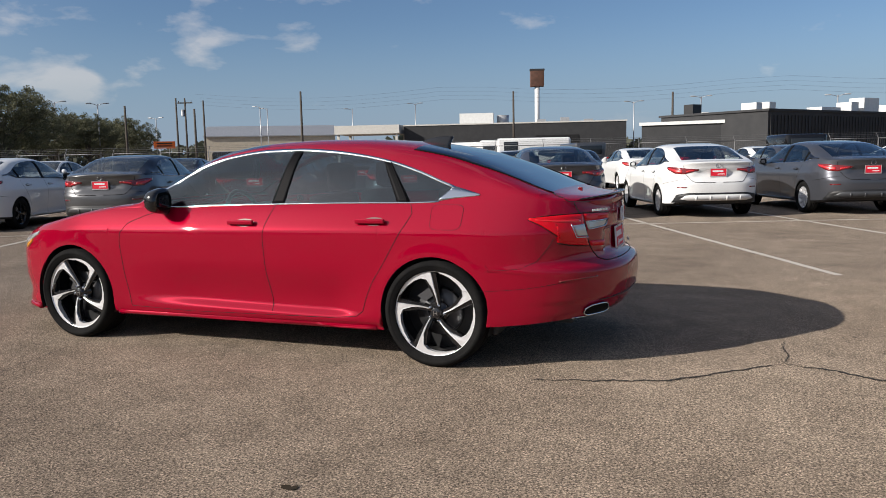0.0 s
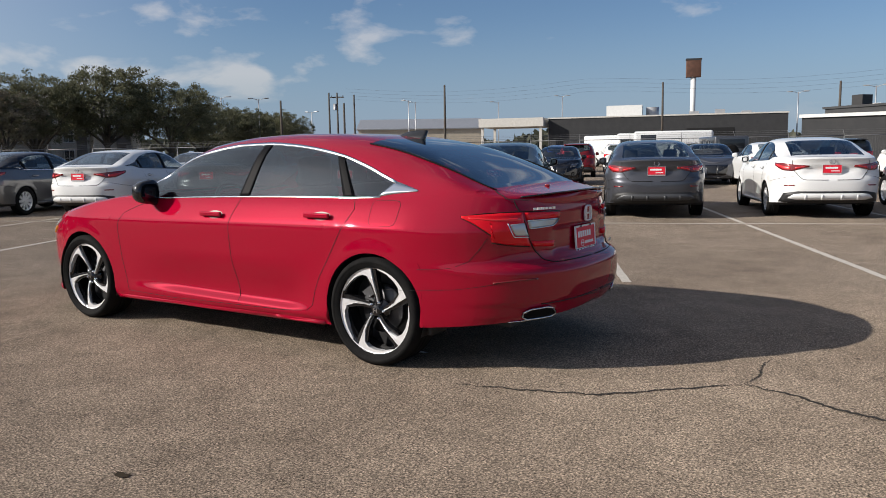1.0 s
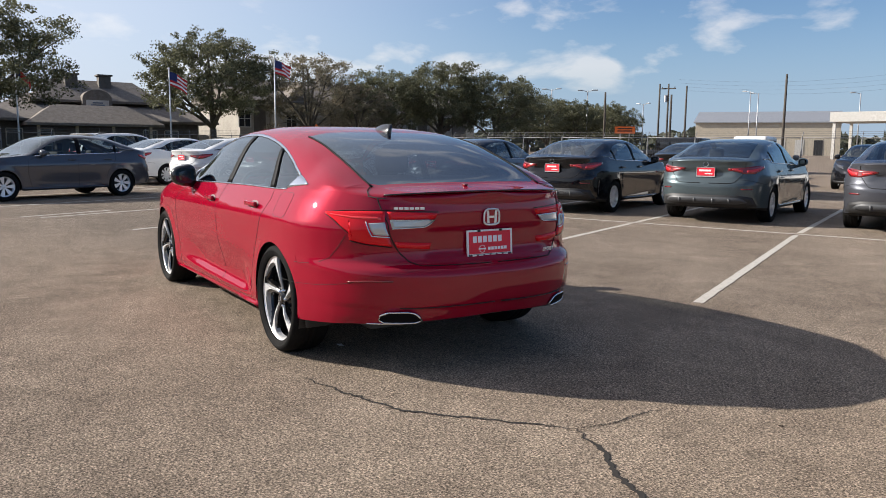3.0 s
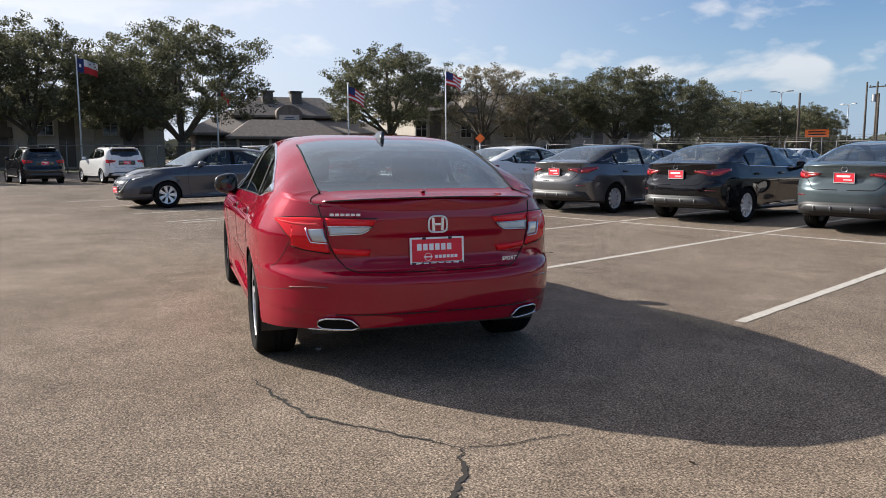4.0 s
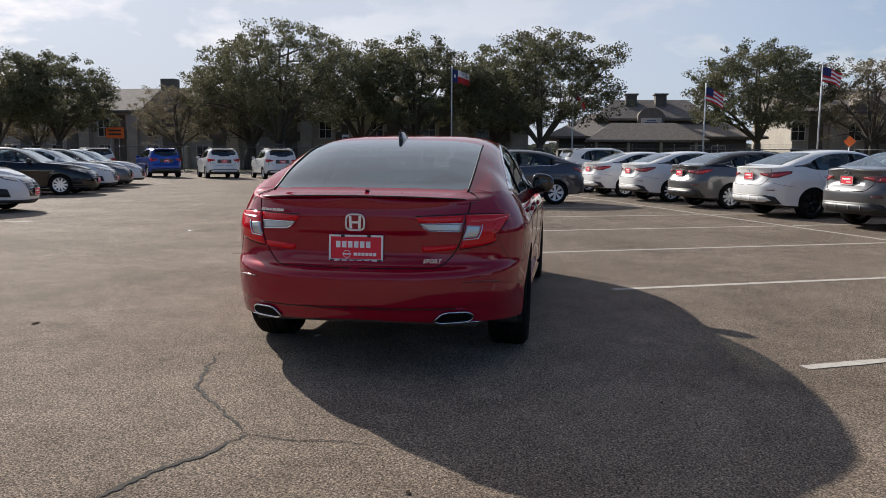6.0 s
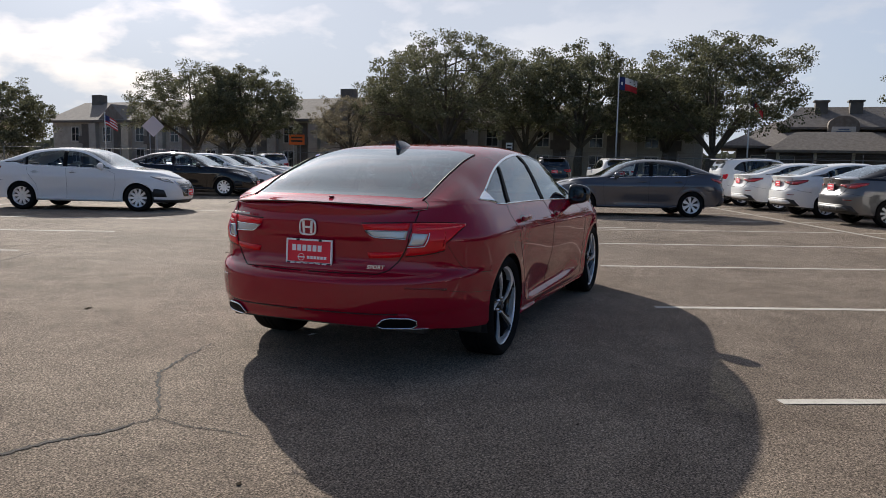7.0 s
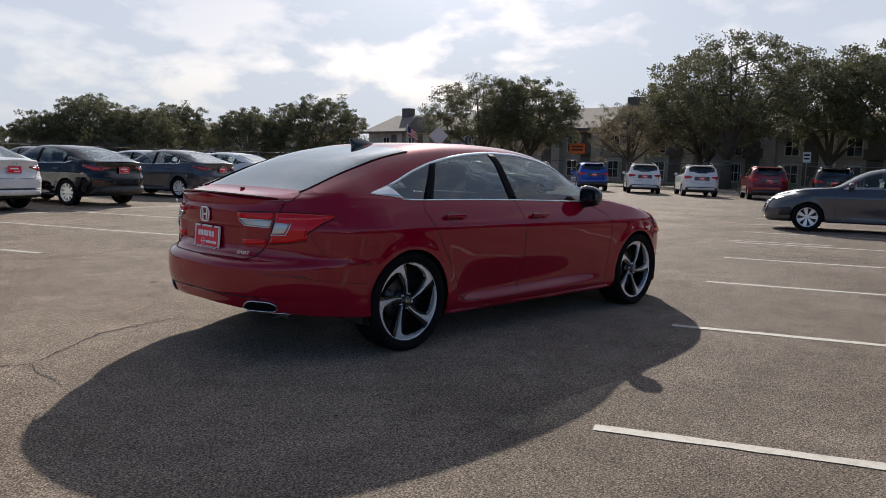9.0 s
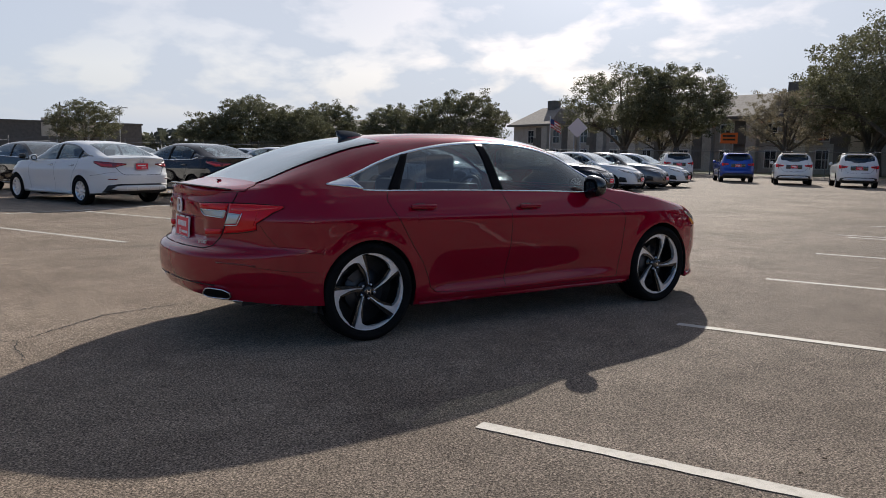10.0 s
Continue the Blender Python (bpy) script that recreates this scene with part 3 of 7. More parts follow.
def plain_wheel(parent, x, y, z, hand, spokes=10, r=0.315, w=0.205, rim=0.215, face=None, simple=False, lean=False):
    """A road wheel with plain paired spokes or a wheel cover."""
    m = pose(x, y, z, 0, 0, 0 if hand > 0 else 180)
    hub = part("wheel", lathe_y([(rim, -0.08), (rim - 0.025, -0.02), (rim - 0.022, 0.04), (rim - 0.004, 0.082), (rim + 0.004, 0.08)], 32), face or ALLOY, parent, at=m)
    part("tyre", lathe_y(tyre_profile(r, w, rim)[::1], 32), RUBBER, hub)
    if not lean:
        part("backing", lathe_y([(0.0, 0.02), (rim - 0.02, 0.02)], 28), BLACK, hub)
    if simple or spokes > 8:
        # one cast star
        star = []
        for i in range(spokes):
            a, wide = 360 * i / spokes, 7.5 if spokes > 8 else 13
            star += [(rim - 0.012, a - wide), (rim - 0.012, a + wide), (0.085 if spokes > 8 else 0.05, a + 180 / spokes)]
        part("wheel_face", plate_of(polar(star, 0), 0.045, 0.072, lambda q: -0.012 * step(q, 0.15, 0.03)), face or ALLOY, hub, smooth=False)
    else:
        for i in range(spokes):
            a = 360 * i / spokes
            sp = [(0.03, a - 28), (rim - 0.012, a - 13), (rim - 0.012, a + 13), (0.03, a + 28)]
            part("spoke", plate_of(polar(sp, 0), 0.045, 0.072, lambda q: -0.012 * step(q, 0.15, 0.03)), face or ALLOY, hub, smooth=False)
    if not lean:
        part("hub_cap", lathe_y([(0.0, 0.070), (0.035, 0.066), (0.045, 0.055)], 16), face or ALLOY, hub)
    return hub


def wheel_wells(car, s):
    for xw, r in s["arches"]:
        for hand in (1, -1):
            arc = [radians(a) for a in range(-20, 201, 10)]
            verts = [(xw + (r + 0.004) * math.cos(a), hand * y, max(s["sill"], s["axle"] + (r + 0.004) * math.sin(a))) for y in (s["half"] - 0.03, 0.5) for a in arc]
            n = len(arc)
            faces = [(i, i + 1, n + i + 1, n + i) for i in range(n - 1)] + [tuple(range(n, 2 * n))]
            part("wheel_liner", (verts, faces), BLACK, car, smooth=False)
    under = [box(s["arches"][0][0] + s["arches"][0][1], s["arches"][1][0] - s["arches"][1][1], -0.80, 0.80, s["sill"] + 0.01, s["sill"] + 0.04),
             box(s["rear"][3][1] + 0.25, s["arches"][0][0] - s["arches"][0][1] + 0.06, -0.66, 0.66, 0.27, 0.30),
             box(s["arches"][0][0] - s["arches"][0][1], s["arches"][0][0] + s["arches"][0][1], -0.52, 0.52, 0.25, 0.45),
             box(s["arches"][1][0] - s["arches"][1][1], s["arches"][1][0] + s["arches"][1][1] + 0.3, -0.52, 0.52, 0.20, 0.45)]
    part("underbody", joined(*under), BLACK, car, smooth=False)


def mirrors(car, sh, x, z, material, size=1.0, out=0.11, plain=False):
    for hand in (1, -1):
        y0 = sh.side(x, z - 0.06)
        bm = bmesh.new()
        bmesh.ops.create_uvsphere(bm, u_segments=20, v_segments=12, radius=1.0)
        for v in bm.verts:
            c = v.co
            for k, e in enumerate((0.8, 0.7, 0.7)):
                c[k] = math.copysign(abs(c[k]) ** e, c[k])
            v.co = Vector((c.x * (0.08 if c.x > 0 else 0.045), c.y * 0.098, c.z * 0.086 * (1 - 0.18 * c.y * hand))) * size
            v.co += Vector((x, hand * (y0 + out), z))
        m = part("door_mirror", bm, material, car)
        if plain:
            continue
        part("mirror_stalk", tube([(x + 0.01, hand * (y0 - 0.02), z - 0.075), (x + 0.005, hand * (y0 + 0.03), z - 0.07), (x, hand * (y0 + 0.08), z - 0.045)], 0.028, 8), material, m)
        glass = [(x - 0.042 * size, hand * (y0 + out + 0.074 * size * math.copysign(abs(math.cos(a)) ** 0.7, math.cos(a))), z + 0.062 * size * math.copysign(abs(math.sin(a)) ** 0.7, math.sin(a))) for a in np.linspace(0, 2 * math.pi, 20, endpoint=False)]
        part("mirror_glass", (glass + [(v[0] + 0.01, v[1], v[2]) for v in glass], [tuple(range(20))] + [(i, i + 20, (i + 1) % 20 + 20, (i + 1) % 20) for i in range(20)]), principled("mirror_silver", (0.05, 0.053, 0.056), 0.03, 1.0), m, smooth=False)


def handle(car, sh, x, z, hand, material, length=0.20):
    p = [sh.side_point(x + d, z + 0.012 * d, 0, hand) for d in (-length / 2, 0, length / 2)]
    bm = soft_box(-length / 2, length / 2, -0.012, 0.012, -0.015, 0.015, 0.009, 3)
    turn = math.atan2(p[2].y - p[0].y, p[2].x - p[0].x)
    h = part("door_handle", bm, material, car, at=Matrix.Translation(p[1] + Vector((0, hand * 0.022, 0))) @ Matrix.Rotation(turn, 4, "Z"))
    # flat dark oval: the shade of the finger hollow, put in by colour
    cup = [sh.side_point(x - 0.02 + 0.075 * math.cos(a), z - 0.004 + 0.026 * math.sin(a), 0.0012, hand) for a in np.linspace(0, 2 * math.pi, 18, endpoint=False)]
    part("handle_cup", (cup, [tuple(range(18)) if hand < 0 else tuple(range(17, -1, -1))]), principled("handle_shade", (0.10, 0.004, 0.008), 0.4, coat=0.5) if material is RED else BLACK, h and car, smooth=False)


def seam(car, sh, points, hand, r=0.0028, name="panel_gap"):
    pts = [sh.side_point(x, z, -0.001, hand) for x, z in resample(points, max(6, 5 * len(points)))]
    return part(name, tube(pts, r, 5), SEAM, car)


def bars(plane, rows, material, parent, name, depth=0.002):
    """Writing that is shown as plain bars: rows of (across, up, wide, high) on a plane matrix (x across, y up, z out)."""
    made = []
    for a, b, wd, h in rows:
        v, f = box(a - wd / 2, a + wd / 2, b - h / 2, b + h / 2, 0, depth)
        made.append(([plane @ Vector(p) for p in v], f))
    return part(name, joined(*made), material, parent, smooth=False)


def dealer_tag(parent, plane, w=0.31, h=0.158, chrome=True, fine=True):
    """A red dealer plate in a frame; its lettering stands as plain bars."""
    if chrome and not fine:
        rim = joined(box(-w / 2, w / 2, h / 2 - 0.006, h / 2, 0, 0.010), box(-w / 2, w / 2, -h / 2, -h / 2 + 0.016, 0, 0.010), box(-w / 2, -w / 2 + 0.006, -h / 2 + 0.016, h / 2 - 0.006, 0, 0.010), box(w / 2 - 0.006, w / 2, -h / 2 + 0.016, h / 2 - 0.006, 0, 0.010))
        tag = part("tag_frame", ([plane @ Vector(p) for p in rim[0]], rim[1]), TAGFRAME, parent, smooth=False)
    elif chrome:
        rim = joined(box(-w / 2, w / 2, h / 2 - 0.010, h / 2, 0, 0.010), box(-w / 2, w / 2, -h / 2, -h / 2 + 0.024, 0, 0.010), box(-w / 2, -w / 2 + 0.010, -h / 2 + 0.024, h / 2 - 0.010, 0, 0.010), box(w / 2 - 0.010, w / 2, -h / 2 + 0.024, h / 2 - 0.010, 0, 0.010))
        tag = part("tag_frame", ([plane @ Vector(p) for p in rim[0]], rim[1]), TAGWHITE, parent, smooth=False)
    else:
        tag = parent
    v, f = box(-w / 2 + 0.008, w / 2 - 0.008, -h / 2 + 0.02, h / 2 - 0.008, 0, 0.006)
    part("tag", ([plane @ Vector(p) for p in v], f), TAGRED, tag, smooth=False)
    up = plane @ Matrix.Translation((0, 0, 0.006))
    bars(up, [(-0.102 + 0.0345 * i, 0.026, 0.025, 0.036) for i in range(6)] if fine else [(-0.01, 0.026, 0.20, 0.03)], TAGWHITE, tag, "lettering")
    bars(up, [(-0.004 + 0.0225 * i, -0.028, 0.017, 0.017) for i in range(6)] if fine else [(0.05, -0.028, 0.13, 0.015)], TAGWHITE, tag, "small_lettering")
    if fine:
        ring = [up @ Vector((-0.052 + 0.020 * math.cos(a), -0.028 + 0.020 * math.sin(a), 0.001)) for a in np.linspace(0, 2 * math.pi, 20, endpoint=False)]
        part("ring_mark", tube(ring, 0.0016, 5, closed=True), TAGWHITE, tag)
        bars(up, [(-0.052, -0.028, 0.05, 0.007)], TAGWHITE, tag, "ring_bar")
        top = plane @ Matrix.Translation((0, 0, 0.0102))
        part("navy_band", ([plane @ Vector(p) for p in box(-w / 2 + 0.006, w / 2 - 0.006, -h / 2 + 0.003, -h / 2 + 0.022, 0.009, 0.0105)[0]], box(0, 1, 0, 1, 0, 1)[1]), TAGNAVY, tag, smooth=False)
        bars(top, [(-0.108 + 0.043 * i, -h / 2 + 0.0125, 0.030, 0.014) for i in range(6)], TAGWHITE, tag, "frame_lettering")
        for sx in (-1, 1):
            bars(top, [(sx * 0.075, h / 2 - 0.006, 0.02, 0.012)], BLACK, tag, "frame_clip")
    return tag


# ---- the red saloon ----
SALOON = dict(
    axle=0.328, sill=0.205, half=0.93, belt=0.99, flare=0.010, lean=0.22, scoop=(0.40, 2.42, 0.040),
    rear=[(0.20, -0.93), (0.30, -0.985), (0.34, -1.015), (0.395, -1.035), (0.415, -1.055), (0.50, -1.066), (0.575, -1.062), (0.605, -1.045), (0.625, -1.005), (0.645, -0.978), (0.72, -0.965), (0.84, -0.965), (0.90, -0.965), (0.955, -0.96), (0.99, -0.965), (1.02, -0.975)],
    front=[(0.15, 3.68), (0.22, 3.75), (0.30, 3.72), (0.45, 3.76), (0.60, 3.75), (0.70, 3.70), (0.78, 3.58), (0.86, 3.45)],
    wide=[(0.20, 0.875), (0.225, 0.897), (0.27, 0.905), (0.36, 0.907), (0.45, 0.911), (0.58, 0.919), (0.70, 0.926), (0.775, 0.929), (0.795, 0.928), (0.815, 0.921), (0.86, 0.900), (0.90, 0.880), (0.935, 0.861), (0.965, 0.842), (1.04, 0.795)],
    top=[(-1.2, 0.985), (-0.95, 0.985), (-0.80, 0.990), (-0.60, 1.005), (-0.35, 1.012), (-0.20, 1.005), (0.05, 0.985), (0.6, 0.985), (1.15, 0.975), (1.6, 0.965), (2.02, 0.952), (2.25, 0.955), (2.64, 0.915), (3.05, 0.825), (3.30, 0.775), (3.45, 0.715), (3.8, 0.66)],
    roof=[(-1.2, 1.005), (-0.95, 1.010), (-0.80, 1.022), (-0.70, 1.036), (-0.62, 1.062), (-0.40, 1.158), (-0.20, 1.238), (0.0, 1.302), (0.20, 1.344), (0.40, 1.374), (0.70, 1.396), (1.0, 1.402), (1.3, 1.394), (1.6, 1.364), (1.8, 1.312), (2.0, 1.205), (2.2, 1.075), (2.34, 0.992), (2.5, 0.978), (2.9, 0.915), (3.3, 0.825), (3.55, 0.745), (3.8, 0.67)],
    low=[(-0.30, 1.036), (-0.25, 1.032), (-0.12, 1.022), (0.02, 0.999), (0.15, 0.996), (0.6, 0.993), (1.15, 0.984), (1.6, 0.974), (2.1, 0.960), (2.3, 0.962)],
    up=[(-0.30, 1.044), (-0.25, 1.040), (-0.03, 1.105), (0.12, 1.165), (0.35, 1.237), (0.59, 1.284), (0.83, 1.313), (1.06, 1.326), (1.3, 1.322), (1.5, 1.300), (1.74, 1.248), (1.99, 1.135), (2.15, 1.045), (2.24, 0.985)],
    glass=[(-0.95, 0.60), (-0.66, 0.585), (-0.40, 0.590), (0.24, 0.575), (0.5, 0.56), (1.3, 0.56), (1.9, 0.66), (2.3, 0.74)],
    rear_corner=-0.10, front_corner=2.62, rear_power=2.6, front_power=2.9,
    dent=(0.022, 0.36, 0.655, 0.835), arches=[(0.0, 0.350), (2.83, 0.362)],
    rear_low=[0.335, 0.30, 0.255], front_low=[0.17, 0.18, 0.20],
    cuts=[-0.66, 0.24, 1.36, 2.33, 1.105, 0.26, 1.165, 0.37, 2.33, -0.25],
    doors=[("rear_door", 0.37, 1.165), ("front_door", 1.165, 2.33)],
    quarter_end=-0.45, wing_end=3.1, lid_z=0.62, lid_y=0.54, bumper_z=0.52,
    rear_glass=(-0.66, 0.24), screen=(1.36, 2.33), side_glass=(-0.25, 2.20), pillars=(1.105, 0.26), cabin=(0.02, 1.75))


def emblem(plane, w, h, r, material, parent):
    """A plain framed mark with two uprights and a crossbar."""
    ring = []
    for a in np.linspace(0, 2 * math.pi, 28, endpoint=False):
        c, sn = math.cos(a), math.sin(a)
        ring.append(plane @ Vector((w / 2 * math.copysign(abs(c) ** 0.55, c) * (1 - 0.06 * sn), h / 2 * math.copysign(abs(sn) ** 0.55, sn), 0.002)))
    mark = part("emblem", tube(ring, r, 6, closed=True), material, parent, "chrome framed emblem")
    back = [plane @ Vector(p) for p in box(-w * 0.42, w * 0.42, -h * 0.44, h * 0.44, -0.002, 0.001)[0]]
    part("emblem_backing", (back, box(0, 1, 0, 1, 0, 1)[1]), RED, mark, smooth=False)
    for sx in (-1, 1):
        up = [plane @ Vector((sx * (w * 0.23 + dx + 0.004 * t), (t - 0.5) * h * 0.80, z)) for t in (0, 1) for dx in (-w * 0.07, w * 0.07) for z in (0.0, 0.005)]
        part("emblem_bar", (up, [(0, 1, 3, 2), (4, 6, 7, 5), (0, 4, 5, 1), (2, 3, 7, 6), (1, 5, 7, 3), (0, 2, 6, 4)]), material, mark, smooth=False)
    bar = [plane @ Vector(p) for p in box(-w * 0.22, w * 0.22, -h * 0.07, h * 0.06, 0, 0.005)[0]]
    part("emblem_bar", (bar, box(0, 1, 0, 1, 0, 1)[1]), material, mark, smooth=False)


def rear_plane(x, y, z, lean=0.0, yaw=0.0):
    """A plane on the tail: across to the car's right, up, and out to the rear."""
    m = Matrix(((0, 0, -1, 0), (-1, 0, 0, 0), (0, 1, 0, 0), (0, 0, 0, 1)))
    return Matrix.Translation((x, y, z)) @ Matrix.Rotation(radians(yaw), 4, "Z") @ Matrix.Rotation(radians(lean), 4, "Y") @ m


def build_saloon():
    car = thing("car", "glossy red four-door saloon with tinted glass and black alloys", "car")
    sh = Shell(SALOON)
    s = SALOON
    build_shell(sh, car, RED, GLASS, DARKGLASS, 1.0)
    cabin(car, sh)
    wheel_wells(car, s)
    for x, hand, turn in ((0.0, 1, 3), (2.83, 1, 24), (0.0, -1, 10), (2.83, -1, 50)):
        sport_wheel(car, x, hand * 0.800, 0.329, hand, turn)
    mirrors(car, sh, 1.98, 1.005, GLOSSBLACK, 1.0, 0.085)
    for hand in (1, -1):
        # window trim
        top = [(x, sh.up(x)) for x in np.linspace(2.19, -0.10, 44)]
        low = [(x, sh.low(x)) for x in np.linspace(2.19, -0.02, 30)]
        sp = lambda x, z, off, h: sh.side_point(x, z, off, h)  # noqa: E731
        part("window_trim", ruled([(x, z - 0.004) for x, z in top], [(x, z + 0.011) for x, z in top], sp, 60, 2, 0.004, hand, 0.01), CHROME, car, "bright chrome window trim")
        part("window_trim", ruled([(x, z - 0.007) for x, z in low], [(x, z + 0.001) for x, z in low], sp, 40, 2, 0.004, hand, 0.01), CHROME, car)
        part("pillar_trim", ruled([(-0.10, sh.up(-0.10) + 0.010), (-0.18, 1.066), (-0.27, 1.041)], [(0.0, 1.000), (-0.10, 1.017), (-0.26, 1.034)], sp, 14, 4, 0.004, hand, 0.012), CHROME, car, "broad chrome corner trim")
        part("window_pillar", ruled([(1.150, 0.986), (1.075, sh.up(1.075) - 0.004)], [(1.055, 0.988), (1.010, sh.up(1.01) - 0.004)], sp, 14, 6, 0.003, hand, 0.01), PILLARBLACK, car)
        part("window_pillar", ruled([(0.255, 0.996), (0.395, sh.up(0.395) - 0.004)], [(0.165, 0.998), (0.335, sh.up(0.335) - 0.004)], sp, 14, 4, 0.003, hand, 0.01), PILLARBLACK, car)
        part("window_bar", tube([sh.side_point(x, z, 0.004, hand) for x, z in resample([(0.185, 0.998), (0.345, sh.up(0.345))], 12)], 0.004, 5), PILLARBLACK, car)
        # mirror foot panel
        part("sail_panel", ruled([(2.20, 0.962), (2.19, 1.00)], [(2.06, 0.964), (2.10, 1.05)], sp, 6, 4, 0.003, hand, 0.008), GLOSSBLACK, car)
        # door gaps
        seam(car, sh, [(1.99, 0.945), (2.16, 0.905), (2.30, 0.852), (2.36, 0.780), (2.372, 0.71), (2.355, 0.50), (2.31, 0.265)], hand)
        seam(car, sh, [(1.118, 0.978), (1.165, 0.86), (1.18, 0.77), (1.172, 0.52), (1.150, 0.285)], hand)
        seam(car, sh, [(0.160, 0.985), (0.140, 0.930), (0.172, 0.87), (0.244, 0.755), (0.330, 0.615), (0.405, 0.506), (0.455, 0.40), (0.480, 0.320)], hand)
        seam(car, sh, [(2.31, 0.265), (1.8, 0.252), (1.15, 0.262), (0.70, 0.268), (0.52, 0.285), (0.480, 0.320)], hand, 0.0022)
        seam(car, sh, [(-0.33, 0.603), (-0.45, 0.611), (-0.55, 0.625)], hand, 0.0013)
        # fuel flap on the left only
        if hand > 0:
            loop = [(-0.185, 0.955), (-0.175, 0.975), (-0.15, 0.982), (-0.01, 0.982), (0.012, 0.972), (0.018, 0.95), (0.016, 0.868), (0.008, 0.848), (-0.02, 0.838), (-0.14, 0.838), (-0.168, 0.848), (-0.18, 0.868), (-0.185, 0.955)]
            seam(car, sh, loop, hand, 0.0018, "fuel_flap_gap")
        handle(car, sh, 1.345, 0.868, hand, RED)
        handle(car, sh, 0.405, 0.885, hand, RED)
        # lamps round the tail corner
        cp = lambda a, z, off, h: sh.corner_point(a, z, off, h)  # noqa: E731
        A, Y = sh.angle_x, sh.angle_y
        outer_top = [(A(-0.565, 0.902), 0.902), (A(-0.68, 0.906), 0.909), (Y(0.70, 0.912), 0.913), (Y(0.60, 0.912), 0.913)]
        outer_low = [(A(-0.565, 0.902), 0.893), (A(-0.63, 0.866), 0.864), (A(-0.69, 0.82), 0.822), (A(-0.735, 0.78), 0.784), (Y(0.76, 0.76), 0.762), (Y(0.69, 0.745), 0.742), (Y(0.573, 0.735), 0.728)]
        lamp = part("tail_lamp", ruled(outer_top, outer_low, cp, 26, 12, 0.008, hand, 0.03), REDLENS, car, "red wraparound tail lamp")
        part("lamp_clear", ruled([(Y(0.675, 0.850), 0.850), (Y(0.655, 0.79), 0.790)], [(Y(0.603, 0.856), 0.856), (Y(0.585, 0.785), 0.785)], cp, 8, 8, 0.011, hand, 0.008), CLEARLENS, lamp, "clear reversing lens")
        part("lamp_clear_rim", joined(tube([cp(a, z, 0.011, hand) for a, z in resample([(Y(0.683, 0.858), 0.858), (Y(0.662, 0.782), 0.782), (Y(0.582, 0.776), 0.777)], 14)], 0.004, 5)), CHROME, lamp)
        part("lamp_band", ruled([(A(-0.60, 0.893), 0.893), (A(-0.72, 0.885), 0.884), (Y(0.62, 0.884), 0.884)], [(A(-0.60, 0.893), 0.888), (A(-0.72, 0.875), 0.872), (Y(0.62, 0.87), 0.868)], cp, 16, 3, 0.0095, hand, 0.006), principled("bright_red_lens", (0.75, 0.015, 0.02), 0.15, coat=1.0), lamp)
        inner = part("lid_lamp", ruled([(Y(0.588, 0.912), 0.912), (Y(0.45, 0.908), 0.908), (Y(0.335, 0.903), 0.903)], [(Y(0.581, 0.872), 0.872), (Y(0.45, 0.872), 0.872), (Y(0.352, 0.874), 0.874)], cp, 12, 4, 0.007, hand, 0.02), REDLENS, car, "red lamp strip in the boot lid")
        part("lamp_clear", ruled([(Y(0.580, 0.868), 0.868), (Y(0.355, 0.868), 0.868)], [(Y(0.572, 0.824), 0.824), (Y(0.400, 0.832), 0.832)], cp, 12, 6, 0.007, hand, 0.02), CLEARLENS, inner)
        part("lamp_clear_rim", tube([cp(a, z, 0.009, hand) for a, z in resample([(Y(0.580, 0.868), 0.868), (Y(0.352, 0.868), 0.868), (Y(0.400, 0.83), 0.830), (Y(0.572, 0.822), 0.822)], 20)], 0.0035, 5), CHROME, inner)
        part("lamp_foot", ruled([(Y(0.560, 0.752), 0.752), (Y(0.36, 0.742), 0.742)], [(Y(0.548, 0.722), 0.722), (Y(0.375, 0.709), 0.709)], cp, 12, 3, 0.007, hand, 0.02), REDLENS, inner)
        part("lamp_edge", tube([cp(a, z, 0.003, hand) for a, z in resample([(A(-0.56, 0.90), 0.902), (A(-0.68, 0.915), 0.916), (Y(0.60, 0.92), 0.920), (Y(0.33, 0.91), 0.910)], 24)], 0.0022, 5), SEAM, lamp)
        part("lamp_edge", tube([cp(a, z, 0.003, hand) for a, z in resample([(A(-0.56, 0.90), 0.894), (A(-0.63, 0.86), 0.859), (A(-0.69, 0.815), 0.816), (A(-0.735, 0.776), 0.778), (Y(0.76, 0.755), 0.756), (Y(0.69, 0.74), 0.736), (Y(0.573, 0.725), 0.722)], 24)], 0.0025, 5), SEAM, lamp)
        # boot lid gap
        gap = resample([(Y(0.62, 0.985), 0.982), (Y(0.610, 0.92), 0.920), (Y(0.590, 0.85), 0.850), (Y(0.566, 0.74), 0.740), (Y(0.535, 0.69), 0.690), (Y(0.49, 0.64), 0.642), (Y(0.44, 0.624), 0.624), (0.5, 0.622)], 44)
        part("lid_gap", tube([cp(a, z, 0.001, hand) for a, z in gap], 0.0032, 5), SEAM, car)
        # not a joint: thin dark line drawn as the shade along the bumper's crease
        part("bumper_gap", tube([cp(a, z, 0.0, hand) for a, z in resample([(90, 0.470), (A(-0.55, 0.50), 0.497), (A(-0.75, 0.52), 0.528), (Y(0.74, 0.535), 0.541)], 24)], 0.0012, 5), SEAM, car)
        part("bumper_edge", tube([cp(a, z, 0.0, hand) for a, z in resample([(Y(0.78, 0.535), 0.535), (Y(0.70, 0.545), 0.546), (Y(0.60, 0.548), 0.549)], 14)], 0.005, 5), DARKLENS, car)
